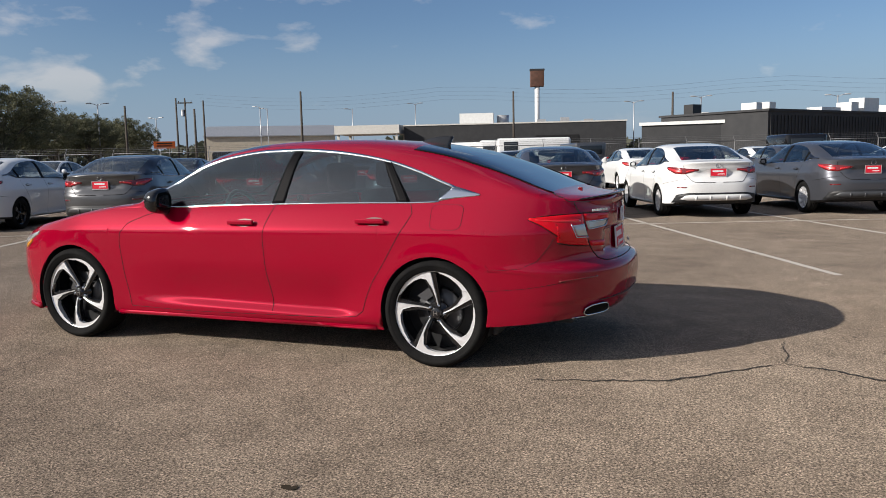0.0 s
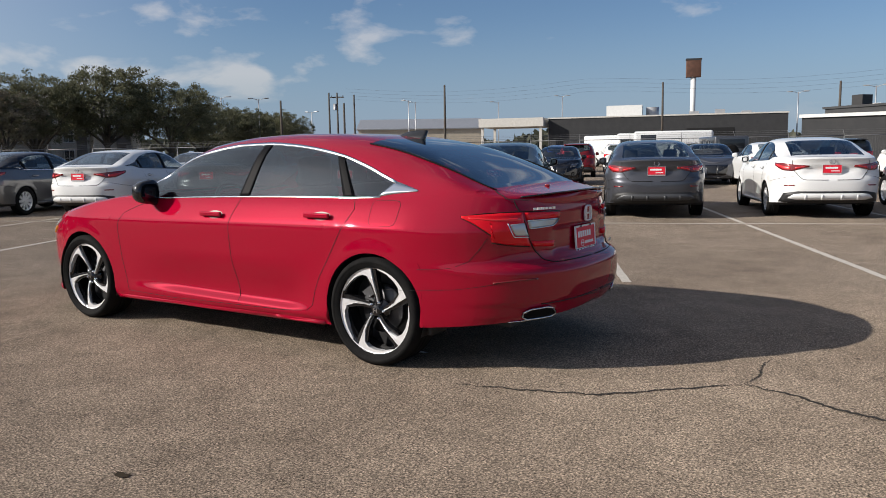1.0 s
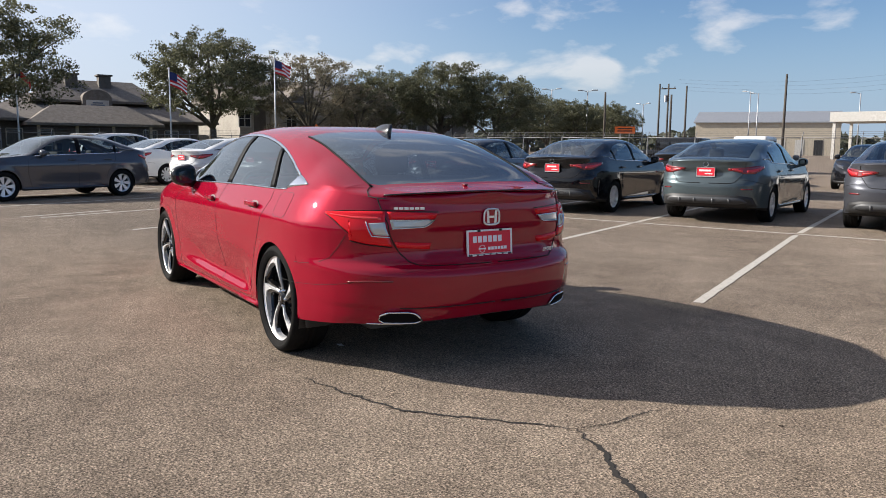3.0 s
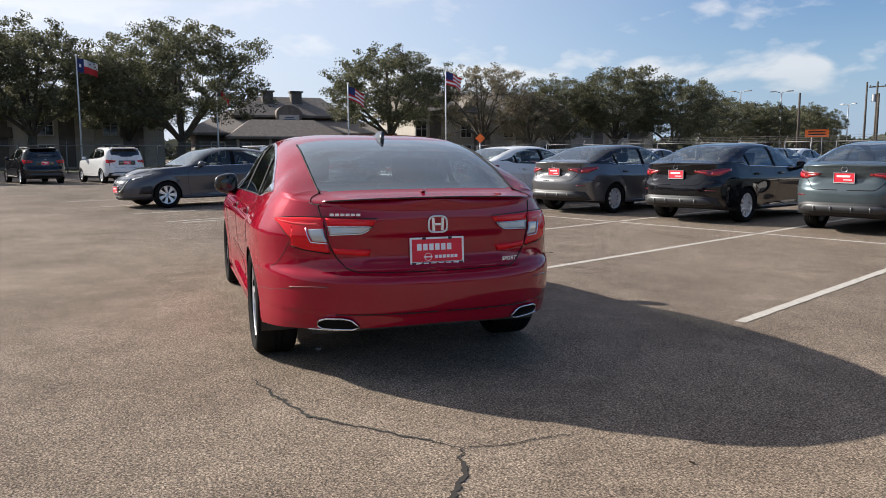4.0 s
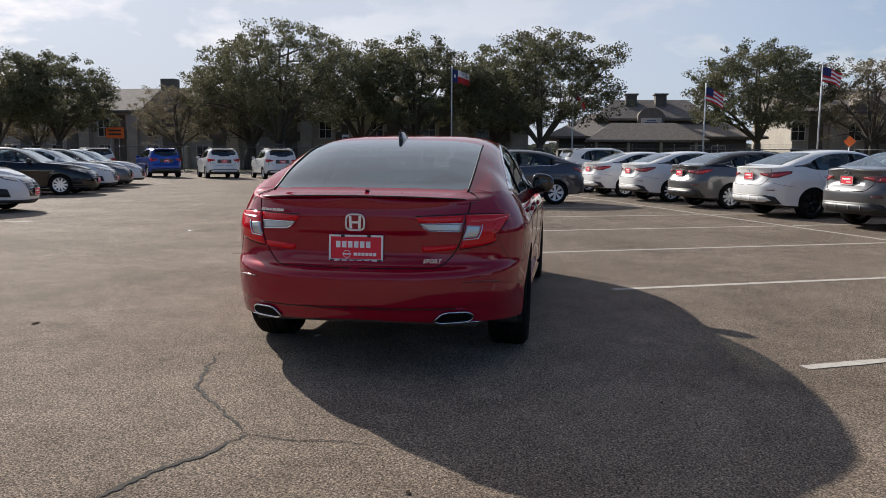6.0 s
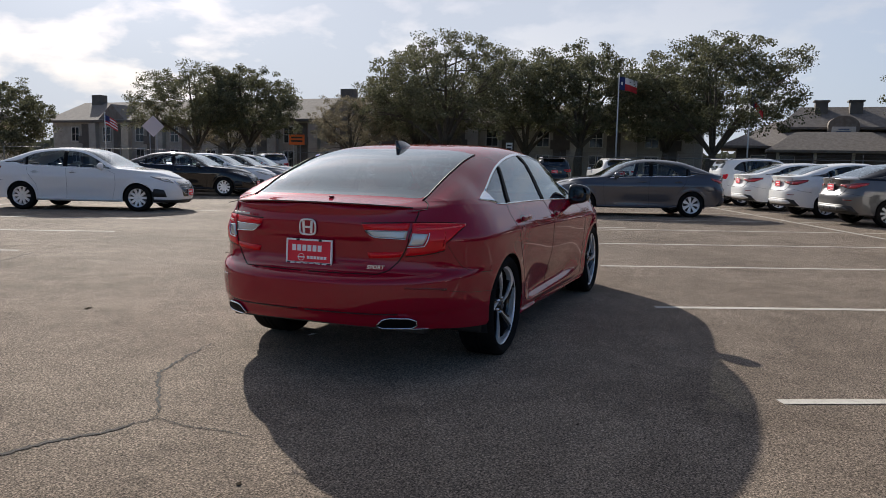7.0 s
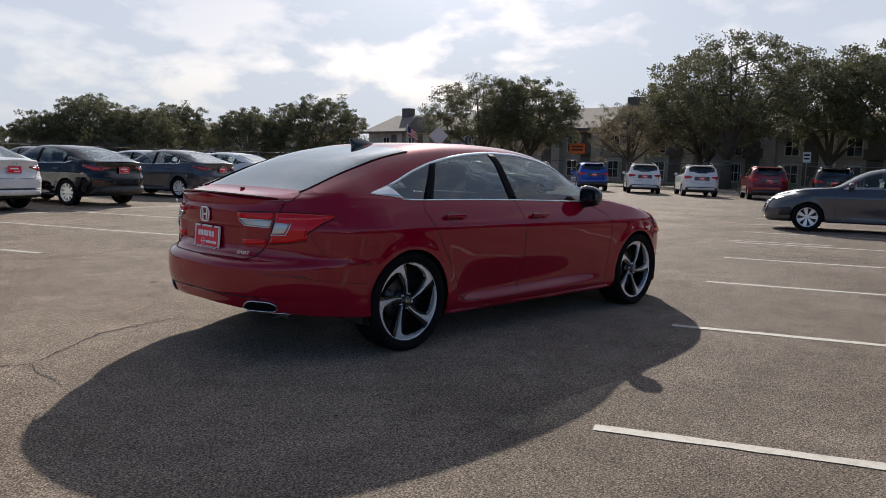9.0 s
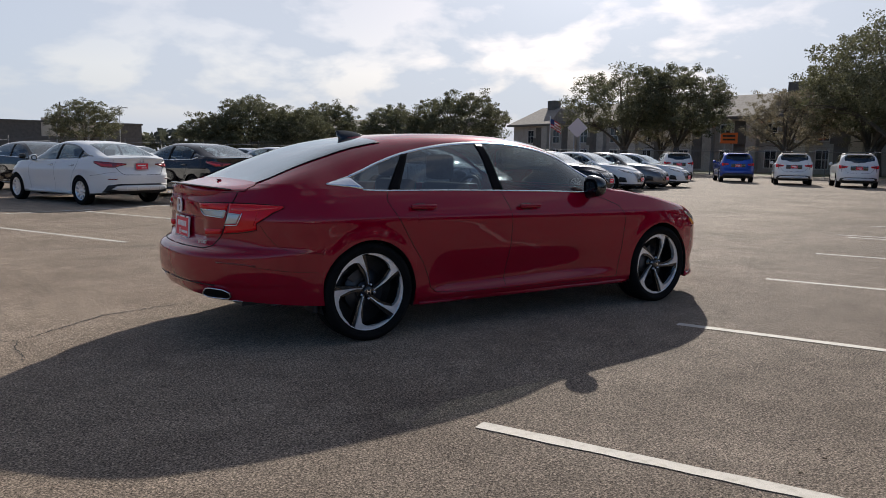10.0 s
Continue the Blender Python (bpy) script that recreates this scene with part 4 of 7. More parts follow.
        part("bumper_gap", tube([cp(a, z, 0.0, hand) for a, z in resample([(A(-0.55, 0.62), 0.625), (A(-0.61, 0.66), 0.652), (A(-0.66, 0.72), 0.715), (A(-0.70, 0.78), 0.782)], 14)], 0.0013, 5), SEAM, car)
        # dark bar painted as the shade of the lower valance edge, and exhaust surround
        part("valance_line", tube([cp(a, z, 0.002, hand) for a, z in resample([(0.5, 0.408), (Y(0.46, 0.40), 0.402), (Y(0.56, 0.39), 0.400)], 20)], 0.004, 5), principled("valance_shadow", (0.02, 0.002, 0.004), 0.5), car)
        tip = [(Y(0.44, 0.33), 0.334), (Y(0.48, 0.37), 0.372), (Y(0.52, 0.38), 0.380), (Y(0.61, 0.376), 0.376), (Y(0.645, 0.36), 0.358), (Y(0.648, 0.34), 0.338), (Y(0.615, 0.32), 0.319), (Y(0.47, 0.318), 0.319)]
        ring = resample(tip + tip[:1], 30)[:-1]
        pipe = part("exhaust_tip", tube([cp(a, z, 0.010, hand) for a, z in ring], 0.0055, 6, closed=True), CHROME, car, "chrome trapezoid exhaust tip")
        mouth = [cp(a, z, 0.004, hand) for a, z in ring]
        am, zm = sum(a for a, z in ring) / len(ring), sum(z for a, z in ring) / len(ring)
        # black cap over the bumper skin, in place of the dark inside of the pipe
        fan = [cp(a * (1 - t) + am * t, z * (1 - t) + zm * t, 0.007, hand) for t in (0.0, 0.33, 0.66) for a, z in ring] + [cp(am, zm, 0.007, hand)]
        nr = len(ring)
        part("exhaust_shade", (fan, [(k * nr + i, k * nr + (i + 1) % nr, (k + 1) * nr + (i + 1) % nr, (k + 1) * nr + i) for k in (0, 1) for i in range(nr)] + [(2 * nr + i, 2 * nr + (i + 1) % nr, 3 * nr) for i in range(nr)]), PILLARBLACK, pipe, smooth=False)
        deep = [p + Vector((0.10, -hand * 0.03, 0)) for p in mouth]
        n = len(ring)
        part("exhaust_mouth", (mouth + deep, [(i, (i + 1) % n, (i + 1) % n + n, i + n) for i in range(n)] + [tuple(range(n, 2 * n))]), BLACK, pipe, smooth=False)
        lip = [cp(a, z, 0.004, hand) for a, z in resample([(Y(0.48, 0.312), 0.313), (Y(0.60, 0.31), 0.309), (Y(0.65, 0.307), 0.308), (Y(0.69, 0.302), 0.306)], 12)]
        part("exhaust_fin", tube(lip, 0.0065, 6, taper=0.003), CHROME, pipe)
        # mud flap behind the rear wheel, and front wheel deflector
        part("mud_flap", soft_box(-0.385, -0.352, min(hand * 0.70, hand * 0.868), max(hand * 0.70, hand * 0.868), 0.215, 0.43, 0.012), BLACK, car)
        part("mud_flap", soft_box(2.44, 2.465, min(hand * 0.72, hand * 0.885), max(hand * 0.72, hand * 0.885), 0.195, 0.42, 0.010), BLACK, car)
        # front lamp, seen as a sliver
        fp = lambda a, z, off, h: sh.corner_point(a, z, off, h, "f")  # noqa: E731
        part("head_lamp", ruled([(A_f, z) for A_f, z in ((sh.angle_front(3.20, 0.775), 0.775), (sh.angle_front(3.42, 0.72), 0.722), (45, 0.690))], [(A_f, z) for A_f, z in ((sh.angle_front(3.20, 0.765), 0.755), (sh.angle_front(3.38, 0.68), 0.672), (45, 0.635))], fp, 14, 5, 0.006, hand, 0.03), CLEARLENS, car, "clear headlamp glass")
        part("side_marker", ruled([(sh.angle_front(3.30, 0.70), 0.708), (sh.angle_front(3.40, 0.67), 0.674)], [(sh.angle_front(3.32, 0.68), 0.682), (sh.angle_front(3.40, 0.64), 0.644)], fp, 6, 3, 0.010, hand, 0.02), principled("amber_lens", (0.85, 0.34, 0.03), 0.2, coat=0.8), car, "amber side marker")
        part("front_skirt", tube([fp(a, z, 0.012, hand) for a, z in resample([(sh.angle_front(3.27, 0.2), 0.205), (50, 0.20), (20, 0.19)], 20)], 0.022, 6), RED, car)
    # sill blade
        part("sill_blade", ruled([(2.43, 0.228), (1.2, 0.226), (0.40, 0.226)], [(2.43, 0.205), (1.2, 0.203), (0.40, 0.203)], lambda x, z, off, h: sh.side_point(x, z, off, h), 24, 3, 0.016, hand, 0.05), RED, car)
    # boot spoiler, a thin dark lip
    lip = []
    for y in np.linspace(-0.60, 0.60, 41):
        f = 1 - (abs(y) / 0.60) ** 2.4
        x = -0.80 - 0.155 * f
        z = 0.994 + 0.020 * f
        lip.append((x, y, z))
    prof = [(-0.022, 0.008), (0.0, -0.002), (0.02, -0.012), (0.075, -0.006)]
    verts, faces = [], []
    for i, (x, y, z) in enumerate(lip):
        e = min(1.0, (0.601 - abs(y)) / 0.06 + 0.08)
        for dx, dz in prof:
            verts.append((x + dx * (1 if dx > 0 else e), y, z + (dz * e if dz > 0 else dz * e)))
    m = len(prof)
    faces = [(i * m + k, i * m + (k + 1) % m, (i + 1) * m + (k + 1) % m, (i + 1) * m + k) for i in range(len(lip) - 1) for k in range(m)]
    part("boot_spoiler", (verts, faces), RED, car)
    part("spoiler_edge", tube([(x - 0.022, y, z + 0.007) for x, y, z in lip], 0.0045, 6), GLOSSBLACK, car, "thin dark spoiler edge")
    # roof aerial fin
    fin = []
    for i, t in enumerate(np.linspace(0, 1, 10)):
        x = 0.42 - 0.20 * t
        base = sh.roof(x)
        hgt = 0.058 * (math.sin(t * 1.45) ** 0.8) if t > 0 else 0.0
        wd = 0.026 * math.sin(math.pi * min(0.93, t * 0.62 + 0.22))
        x2 = x - 0.03 * t
        fin += [(x, -wd, base - 0.008), (x2, -0.006 - 0.2 * wd * (1 - t), base + hgt), (x2, 0.006 + 0.2 * wd * (1 - t), base + hgt), (x, wd, base - 0.008)]
    faces = [(4 * i + k, 4 * i + k + 1, 4 * i + k + 5, 4 * i + k + 4) for i in range(9) for k in range(3)] + [(36, 37, 38, 39), (3, 2, 1, 0)]
    part("aerial_fin", (fin, faces), GLOSSBLACK, car, "black shark-fin aerial")
    [part("rear_window_frame", tube([(x, hand * (sh.glass(x) + 0.004), sh.cross(x, sh.rim("s", x)[1] if x > -0.1 else sh.rim("r", sh.angle_x(x, 1.0))[1], sh.top(x), sh.zn_of(x, sh.rim("s", x)[1] if x > -0.1 else sh.rim("r", sh.angle_x(x, 1.0))[1], sh.top(x), sh.glass(x)))[1]) for x in np.linspace(-0.66, 0.24, 24)], 0.006, 5), PILLARBLACK, car) for hand in (1, -1)]
    # the boot lid's shut line over the deck
    for hand in (1, -1):
        pts = []
        for x, y in resample([(-0.655, 0.598), (-0.70, 0.640), (-0.76, 0.662), (-0.83, 0.655), (-0.885, 0.622)], 18):
            ye, ze = sh.rim("r", sh.angle_x(x, 1.0))[1], sh.top(x)
            pts.append((x, hand * y, sh.cross(x, ye, ze, sh.zn_of(x, ye, ze, y))[1] + 0.0005))
        part("lid_gap", tube(pts, 0.0024, 5), SEAM, car)
    part("brake_light", soft_box(-0.72, -0.69, -0.012, 0.012, 1.035, 1.046, 0.004), DARKLENS, car)
    # plate, emblem and badges
    dealer_tag(car, rear_plane(-0.955, 0.0, 0.722, 4))
    emblem(rear_plane(-0.974, 0.0, 0.874, 0), 0.104, 0.088, 0.006, ALLOY, car)
    bars(rear_plane(-0.916, 0.499, 0.934, 0, -22), [(-0.072 + 0.0285 * i, 0, 0.022, 0.013) for i in range(6)], ALLOY, car, "badge_lettering", 0.004)
    word = bpy.data.curves.new("badge_word", "FONT")
    word.body, word.size, word.extrude, word.shear = "SPORT", 0.030, 0.0018, 0.3
    word.align_x, word.align_y, word.space_character, word.offset = "CENTER", "CENTER", 1.15, 0.0006
    loose = bpy.data.objects.new("badge_word", word)
    letters = bpy.data.meshes.new_from_object(loose)
    bpy.data.objects.remove(loose)
    bpy.data.curves.remove(word)
    letters.materials.clear()
    letters.materials.append(ALLOY)
    part("badge_word", letters, ALLOY, car, "small chrome trim badge", at=rear_plane(-0.957, -0.430, 0.664, 0, 14))
    part("grille", soft_box(3.66, 3.74, -0.5, 0.5, 0.40, 0.62, 0.02), GLOSSBLACK, car)
    return car


build_saloon()


# ---- ground ----
def ground_material():
    m = principled("worn_paving", (0.27, 0.235, 0.19), 0.85)
    tree = m.node_tree
    b = tree.nodes["Principled BSDF"]
    coord = tree.nodes.new("ShaderNodeTexCoord")
    stain = node(tree, "ShaderNodeTexNoise", Scale=0.55, Detail=8.0, Roughness=0.62)
    patch = node(tree, "ShaderNodeTexNoise", Scale=3.5, Detail=6.0, Roughness=0.65)
    stone = node(tree, "ShaderNodeTexVoronoi", Scale=110.0)
    grain = node(tree, "ShaderNodeTexNoise", Scale=100.0, Detail=6.0, Roughness=0.80)
    base = tree.nodes.new("ShaderNodeValToRGB")
    e = base.color_ramp.elements
    e[0].position, e[0].color = 0.32, (0.238, 0.188, 0.146, 1)
    e[1].position, e[1].color = 0.68, (0.365, 0.294, 0.230, 1)
    over = tree.nodes.new("ShaderNodeMix")
    over.data_type, over.blend_type = "RGBA", "OVERLAY"
    over.inputs[0].default_value = 0.45
    stones = tree.nodes.new("ShaderNodeValToRGB")
    e = stones.color_ramp.elements
    e[0].position, e[0].color = 0.0, (0.18, 0.18, 0.18, 1)
    e[1].position, e[1].color = 1.0, (0.88, 0.86, 0.82, 1)
    fleck = tree.nodes.new("ShaderNodeMix")
    fleck.data_type, fleck.blend_type = "RGBA", "OVERLAY"
    fleck.inputs[0].default_value = 0.7
    pits = tree.nodes.new("ShaderNodeValToRGB")
    e = pits.color_ramp.elements
    e[0].position, e[0].color = 0.38, (0.04, 0.04, 0.04, 1)
    e[1].position, e[1].color = 0.62, (0.95, 0.95, 0.95, 1)
    rough = tree.nodes.new("ShaderNodeMix")
    rough.data_type, rough.blend_type = "RGBA", "OVERLAY"
    rough.inputs[0].default_value = 0.95
    joint = tree.nodes.new("ShaderNodeMapRange")
    for k, v in enumerate((0.30, 0.75, 1.08, 0.42)):
        joint.inputs[k + 1].default_value = v
    gaps = tree.nodes.new("ShaderNodeMix")
    gaps.data_type, gaps.blend_type = "RGBA", "MULTIPLY"
    gaps.inputs[0].default_value = 0.8
    # the parking stalls beyond the car are greyer than the aisle, with a ragged border
    across = tree.nodes.new("ShaderNodeVectorMath")
    across.operation, across.inputs[1].default_value = "DOT_PRODUCT", (0.36, -0.93, 0.0)
    wander = tree.nodes.new("ShaderNodeMath")
    wander.operation = "ADD"
    stalls = tree.nodes.new("ShaderNodeMapRange")
    stalls.interpolation_type = "SMOOTHSTEP"
    for k, v in enumerate((0.6, 3.6, 0.0, 1.0)):
        stalls.inputs[k + 1].default_value = v
    worn = tree.nodes.new("ShaderNodeMix")
    worn.data_type, worn.blend_type = "RGBA", "MULTIPLY"
    worn.inputs["B"].default_value = (0.80, 0.815, 0.845, 1)
    relief = node(tree, "ShaderNodeBump", Strength=0.85, Distance=0.008)
    b.inputs["Specular IOR Level"].default_value = 0.05
    b.inputs["Diffuse Roughness"].default_value = 0.35
    links(tree, *[(coord.outputs["Object"], n.inputs["Vector"]) for n in (stain, patch, stone, grain)],
          (stain.outputs["Fac"], base.inputs[0]), (base.outputs[0], over.inputs["A"]), (patch.outputs["Fac"], over.inputs["B"]),
          (stone.outputs["Color"], stones.inputs[0]), (over.outputs["Result"], fleck.inputs["A"]), (stones.outputs[0], fleck.inputs["B"]),
          (grain.outputs["Fac"], pits.inputs[0]), (fleck.outputs["Result"], rough.inputs["A"]), (pits.outputs[0], rough.inputs["B"]),
          (stone.outputs["Distance"], joint.inputs[0]), (rough.outputs["Result"], gaps.inputs["A"]), (joint.outputs[0], gaps.inputs["B"]), (gaps.outputs["Result"], worn.inputs["A"]), (worn.outputs["Result"], b.inputs["Base Color"]),
          (coord.outputs["Object"], across.inputs[0]), (across.outputs["Value"], wander.inputs[0]), (stain.outputs["Fac"], wander.inputs[1]), (wander.outputs[0], stalls.inputs[0]), (stalls.outputs[0], worn.inputs[0]), (grain.outputs["Fac"], relief.inputs["Height"]), (relief.outputs[0], b.inputs["Normal"]))
    return m


PAVING = ground_material()
ground = part("ground", ([(-1500, -1500, 0), (1500, -1500, 0), (1500, 1500, 0), (-1500, 1500, 0)], [(0, 1, 2, 3)]), PAVING, None, smooth=False)
tagged(ground, "worn tan paved parking lot with fine aggregate", "ground", kind="structure")

LINE = grainy("worn_white_line", (0.47, 0.435, 0.38), (0.33, 0.30, 0.25), 18, 0.85, 0.2, contrast=(0.50, 0.72))
AXIS = radians(20.6)
ALONG = Vector((math.cos(AXIS), math.sin(AXIS), 0))
AWAY = Vector((math.sin(radians(24.2)), -math.cos(radians(24.2)), 0))


def painted_line(a, b, w=0.085):
    a, b = Vector((*a, 0.004)), Vector((*b, 0.004))
    d = (b - a).normalized()
    n = Vector((-d.y, d.x, 0)) * w / 2
    pts = []
    steps = max(2, int((b - a).length / 0.12))
    for i in range(steps + 1):
        p = a + (b - a) * i / steps
        e = 0.006 * noise.noise(p * 7)
        f = 0.006 * noise.noise(p * 7 + Vector((9, 3, 0)))
        pts += [p + n * (1 + e / w * 4), p - n * (1 + f / w * 4)]
    ob = part("parking_line", (pts, [(2 * i, 2 * i + 1, 2 * i + 3, 2 * i + 2) for i in range(steps)]), LINE, None, smooth=False)
    tagged(ob, "worn white painted parking line on the paving", "road marking", "stall lines", "structure")


STALL = 2.78
for i in range(-2, 8):
    s0 = Vector((-0.33, -2.58, 0)) + ALONG * (STALL * i + (0.32 if i < 0 else -0.01 if i == 0 else -0.04))
    skew = ALONG * (0.17 if i == 0 else 0.0)
    painted_line((s0 + AWAY * 0).xy, (s0 + AWAY * 5.9 + skew).xy)
    painted_line((s0 + AWAY * 6.25 + skew).xy, (s0 + AWAY * 12.0 + skew).xy)
row = Vector((-0.36, -2.58, 0)) + AWAY * 6.1
painted_line((row - ALONG * 9).xy, (row + ALONG * 24).xy)
for i in range(-1, 5):
    s0 = Vector((-0.20, 5.56, 0)) + ALONG * STALL * i
    painted_line(s0.xy, (s0 - AWAY * 5.6).xy)
painted_line((Vector((-0.2, 5.56, 0)) - AWAY * 5.7 - ALONG * 6).xy, (Vector((-0.2, 5.56, 0)) - AWAY * 5.7 + ALONG * 14).xy)
painted_line((10.3, 1.62), (11.1, 0.03))

CRACK = principled("crack", (0.022, 0.018, 0.014), 0.95)


def crack(points, wide):
    """A thin, ragged crack along points of the ground."""
    pts = [Vector((*p, 0.0035)) for p in resample(points, 24 * len(points))]
    verts, k = [], len(pts) - 1
    for i, p in enumerate(pts):
        d = (pts[min(i + 1, k)] - pts[max(i - 1, 0)]).normalized()
        n = Vector((-d.y, d.x, 0))
        p = p + n * (0.018 * noise.noise(p * 8) + 0.016 * noise.noise(p * 24) + 0.008 * noise.noise(p * 70))
        w = 2.0 * wide * (0.5 + 0.8 * abs(noise.noise(p * 13 + Vector((4, 0, 2))))) * min(1, 0.25 + 4 * min(i, k - i) / k)
        verts += [p + n * w, p - n * w]
    ob = part("crack", (verts, [(2 * i, 2 * i + 1, 2 * i + 3, 2 * i + 2) for i in range(k)]), CRACK, None, smooth=False)
    tagged(ob, "thin dark ragged crack in the paving", "crack", "ground cracks", "structure")


crack([(-0.60, 0.99), (-0.92, 0.91), (-1.12, 0.86), (-1.30, 0.80), (-1.50, 0.67), (-1.60, 0.54), (-1.75, 0.42), (-1.88, 0.31), (-1.96, 0.23)], 0.006)
crack([(-1.96, 0.23), (-2.00, 0.03), (-1.97, -0.20), (-1.99, -0.34)], 0.0032)
crack([(-1.96, 0.23), (-2.18, 0.29), (-2.31, 0.38), (-2.41, 0.43), (-2.52, 0.46), (-2.8, 0.55), (-3.2, 0.62)], 0.009)
crack([(-2.0, 5.2), (-0.39, 5.07), (-0.07, 4.98), (0.43, 5.23), (0.99, 5.52), (1.64, 5.84), (2.8, 6.43)], 0.008)
crack([(2.05, 7.2), (2.15, 5.5), (2.35, 4.3), (2.45, 3.2), (2.55, 1.8), (2.68, 1.0)], 0.0035)


# ---- parked cars ----
MIDLENS = principled("mid_red_lens", (0.55, 0.010, 0.014), 0.3, coat=0.8)
COMPACT = dict(
    axle=0.315, sill=0.22, half=0.907, belt=1.0, flare=0.012, lean=0.21, scoop=(0.40, 2.3, 0.010),
    rear=[(0.20, -0.86), (0.30, -0.93), (0.42, -0.975), (0.55, -0.99), (0.68, -0.985), (0.72, -0.955), (0.76, -0.925), (0.95, -0.905), (1.00, -0.92), (1.05, -0.945), (1.08, -0.93)],
    front=[(0.15, 3.44), (0.22, 3.55), (0.36, 3.605), (0.48, 3.60), (0.60, 3.555), (0.68, 3.49), (0.74, 3.40), (0.80, 3.26), (0.85, 3.10)],
    wide=[(0.20, 0.85), (0.24, 0.878), (0.36, 0.882), (0.50, 0.890), (0.66, 0.903), (0.755, 0.908), (0.78, 0.906), (0.80, 0.899), (0.86, 0.880), (0.92, 0.862), (0.98, 0.840), (1.08, 0.79)],
    top=[(-1.1, 1.045), (-0.90, 1.045), (-0.60, 1.04), (-0.20, 1.03), (0.2, 1.005), (1.0, 0.985), (1.6, 0.965), (2.0, 0.955), (2.4, 0.945), (2.9, 0.89), (3.2, 0.815), (3.4, 0.745), (3.6, 0.67)],
    roof=[(-1.1, 1.07), (-0.80, 1.085), (-0.62, 1.11), (-0.4, 1.19), (-0.1, 1.30), (0.15, 1.375), (0.4, 1.41), (0.8, 1.438), (1.1, 1.435), (1.35, 1.405), (1.6, 1.335), (1.9, 1.175), (2.2, 1.01), (2.35, 0.985), (2.8, 0.945), (3.1, 0.88), (3.35, 0.785), (3.6, 0.69)],
    low=[(-0.2, 1.085), (-0.15, 1.08), (0.05, 1.03), (0.3, 1.02), (1.0, 1.0), (1.6, 0.98), (2.1, 0.962), (2.3, 0.96)],
    up=[(-0.2, 1.09), (-0.15, 1.09), (0.05, 1.20), (0.3, 1.295), (0.6, 1.345), (0.9, 1.362), (1.2, 1.345), (1.5, 1.275), (1.8, 1.125), (2.05, 0.985), (2.3, 0.97)],
    glass=[(-0.9, 0.62), (-0.62, 0.60), (0.15, 0.55), (0.5, 0.54), (1.2, 0.56), (1.9, 0.68), (2.3, 0.74)],
    rear_corner=-0.10, front_corner=2.5, rear_power=3.2, front_power=2.3, dent=(0.032, 0.34, 0.77, 0.93),
    arches=[(0.0, 0.345), (2.71, 0.345)], rear_low=[0.30, 0.29, 0.26], front_low=[0.19, 0.20, 0.22],
    cuts=[-0.62, 0.15, 1.33, 2.22, 1.02, 0.12], doors=[("rear_door", 0.40, 1.05), ("front_door", 1.05, 2.15)],
    quarter_end=-0.42, wing_end=2.95, lid_z=0.76, lid_y=0.52, bumper_z=0.68,
    rear_glass=(-0.62, 0.15), screen=(1.33, 2.22), side_glass=(-0.15, 2.05), pillars=(1.02, 0.12), cabin=(0.0, 1.55))


def tuned(base, **change):
    return {**base, **change}


CROSSOVER = tuned(
    COMPACT, axle=0.325, sill=0.27, half=0.88, belt=1.08, lean=0.17, scoop=None,
    rear=[(0.25, -0.74), (0.40, -0.82), (0.55, -0.84), (0.66, -0.83), (0.72, -0.79), (0.95, -0.76), (1.12, -0.74), (1.2, -0.72)],
    front=[(0.2, 3.28), (0.3, 3.36), (0.55, 3.42), (0.75, 3.40), (0.92, 3.30), (1.0, 3.2)],
    wide=[(0.25, 0.83), (0.36, 0.865), (0.55, 0.872), (0.80, 0.88), (0.95, 0.872), (1.08, 0.835), (1.18, 0.80)],
    top=[(-1.0, 1.12), (-0.6, 1.12), (-0.2, 1.11), (0.5, 1.08), (1.4, 1.04), (1.9, 1.02), (2.4, 0.99), (3.0, 0.93), (3.5, 0.82)],
    roof=[(-0.9, 1.14), (-0.74, 1.15), (-0.66, 1.30), (-0.55, 1.46), (-0.45, 1.535), (-0.2, 1.565), (0.4, 1.595), (0.9, 1.590), (1.2, 1.555), (1.5, 1.44), (1.8, 1.26), (2.1, 1.08), (2.3, 1.045), (2.8, 0.995), (3.1, 0.94), (3.5, 0.83)],
    low=[(-0.3, 1.20), (-0.2, 1.18), (0.0, 1.14), (0.5, 1.10), (1.5, 1.06), (2.1, 1.03), (2.3, 1.03)],
    up=[(-0.3, 1.24), (-0.2, 1.34), (0.0, 1.46), (0.4, 1.50), (0.9, 1.50), (1.2, 1.465), (1.5, 1.36), (1.8, 1.185), (2.05, 1.05), (2.3, 1.04)],
    glass=[(-0.9, 0.70), (-0.7, 0.66), (-0.45, 0.60), (0.0, 0.55), (1.2, 0.58), (1.9, 0.70), (2.3, 0.74)],
    rear_corner=-0.12, front_corner=2.4, rear_power=3.2, front_power=2.7, dent=None, arches=[(0.0, 0.355), (2.62, 0.355)],
    rear_low=[0.34, 0.32, 0.30], front_low=[0.24, 0.25, 0.27], cuts=[-0.72, -0.50, 1.2, 2.12, 0.95, 0.08],
    doors=[("rear_door", 0.40, 1.0), ("front_door", 1.0, 2.08)], lid_z=0.74, lid_y=0.60, bumper_z=0.66,
    rear_glass=(-0.72, -0.50), screen=(1.2, 2.12), side_glass=(-0.28, 2.0), pillars=(0.95, 0.08), cabin=(-0.15, 1.45))

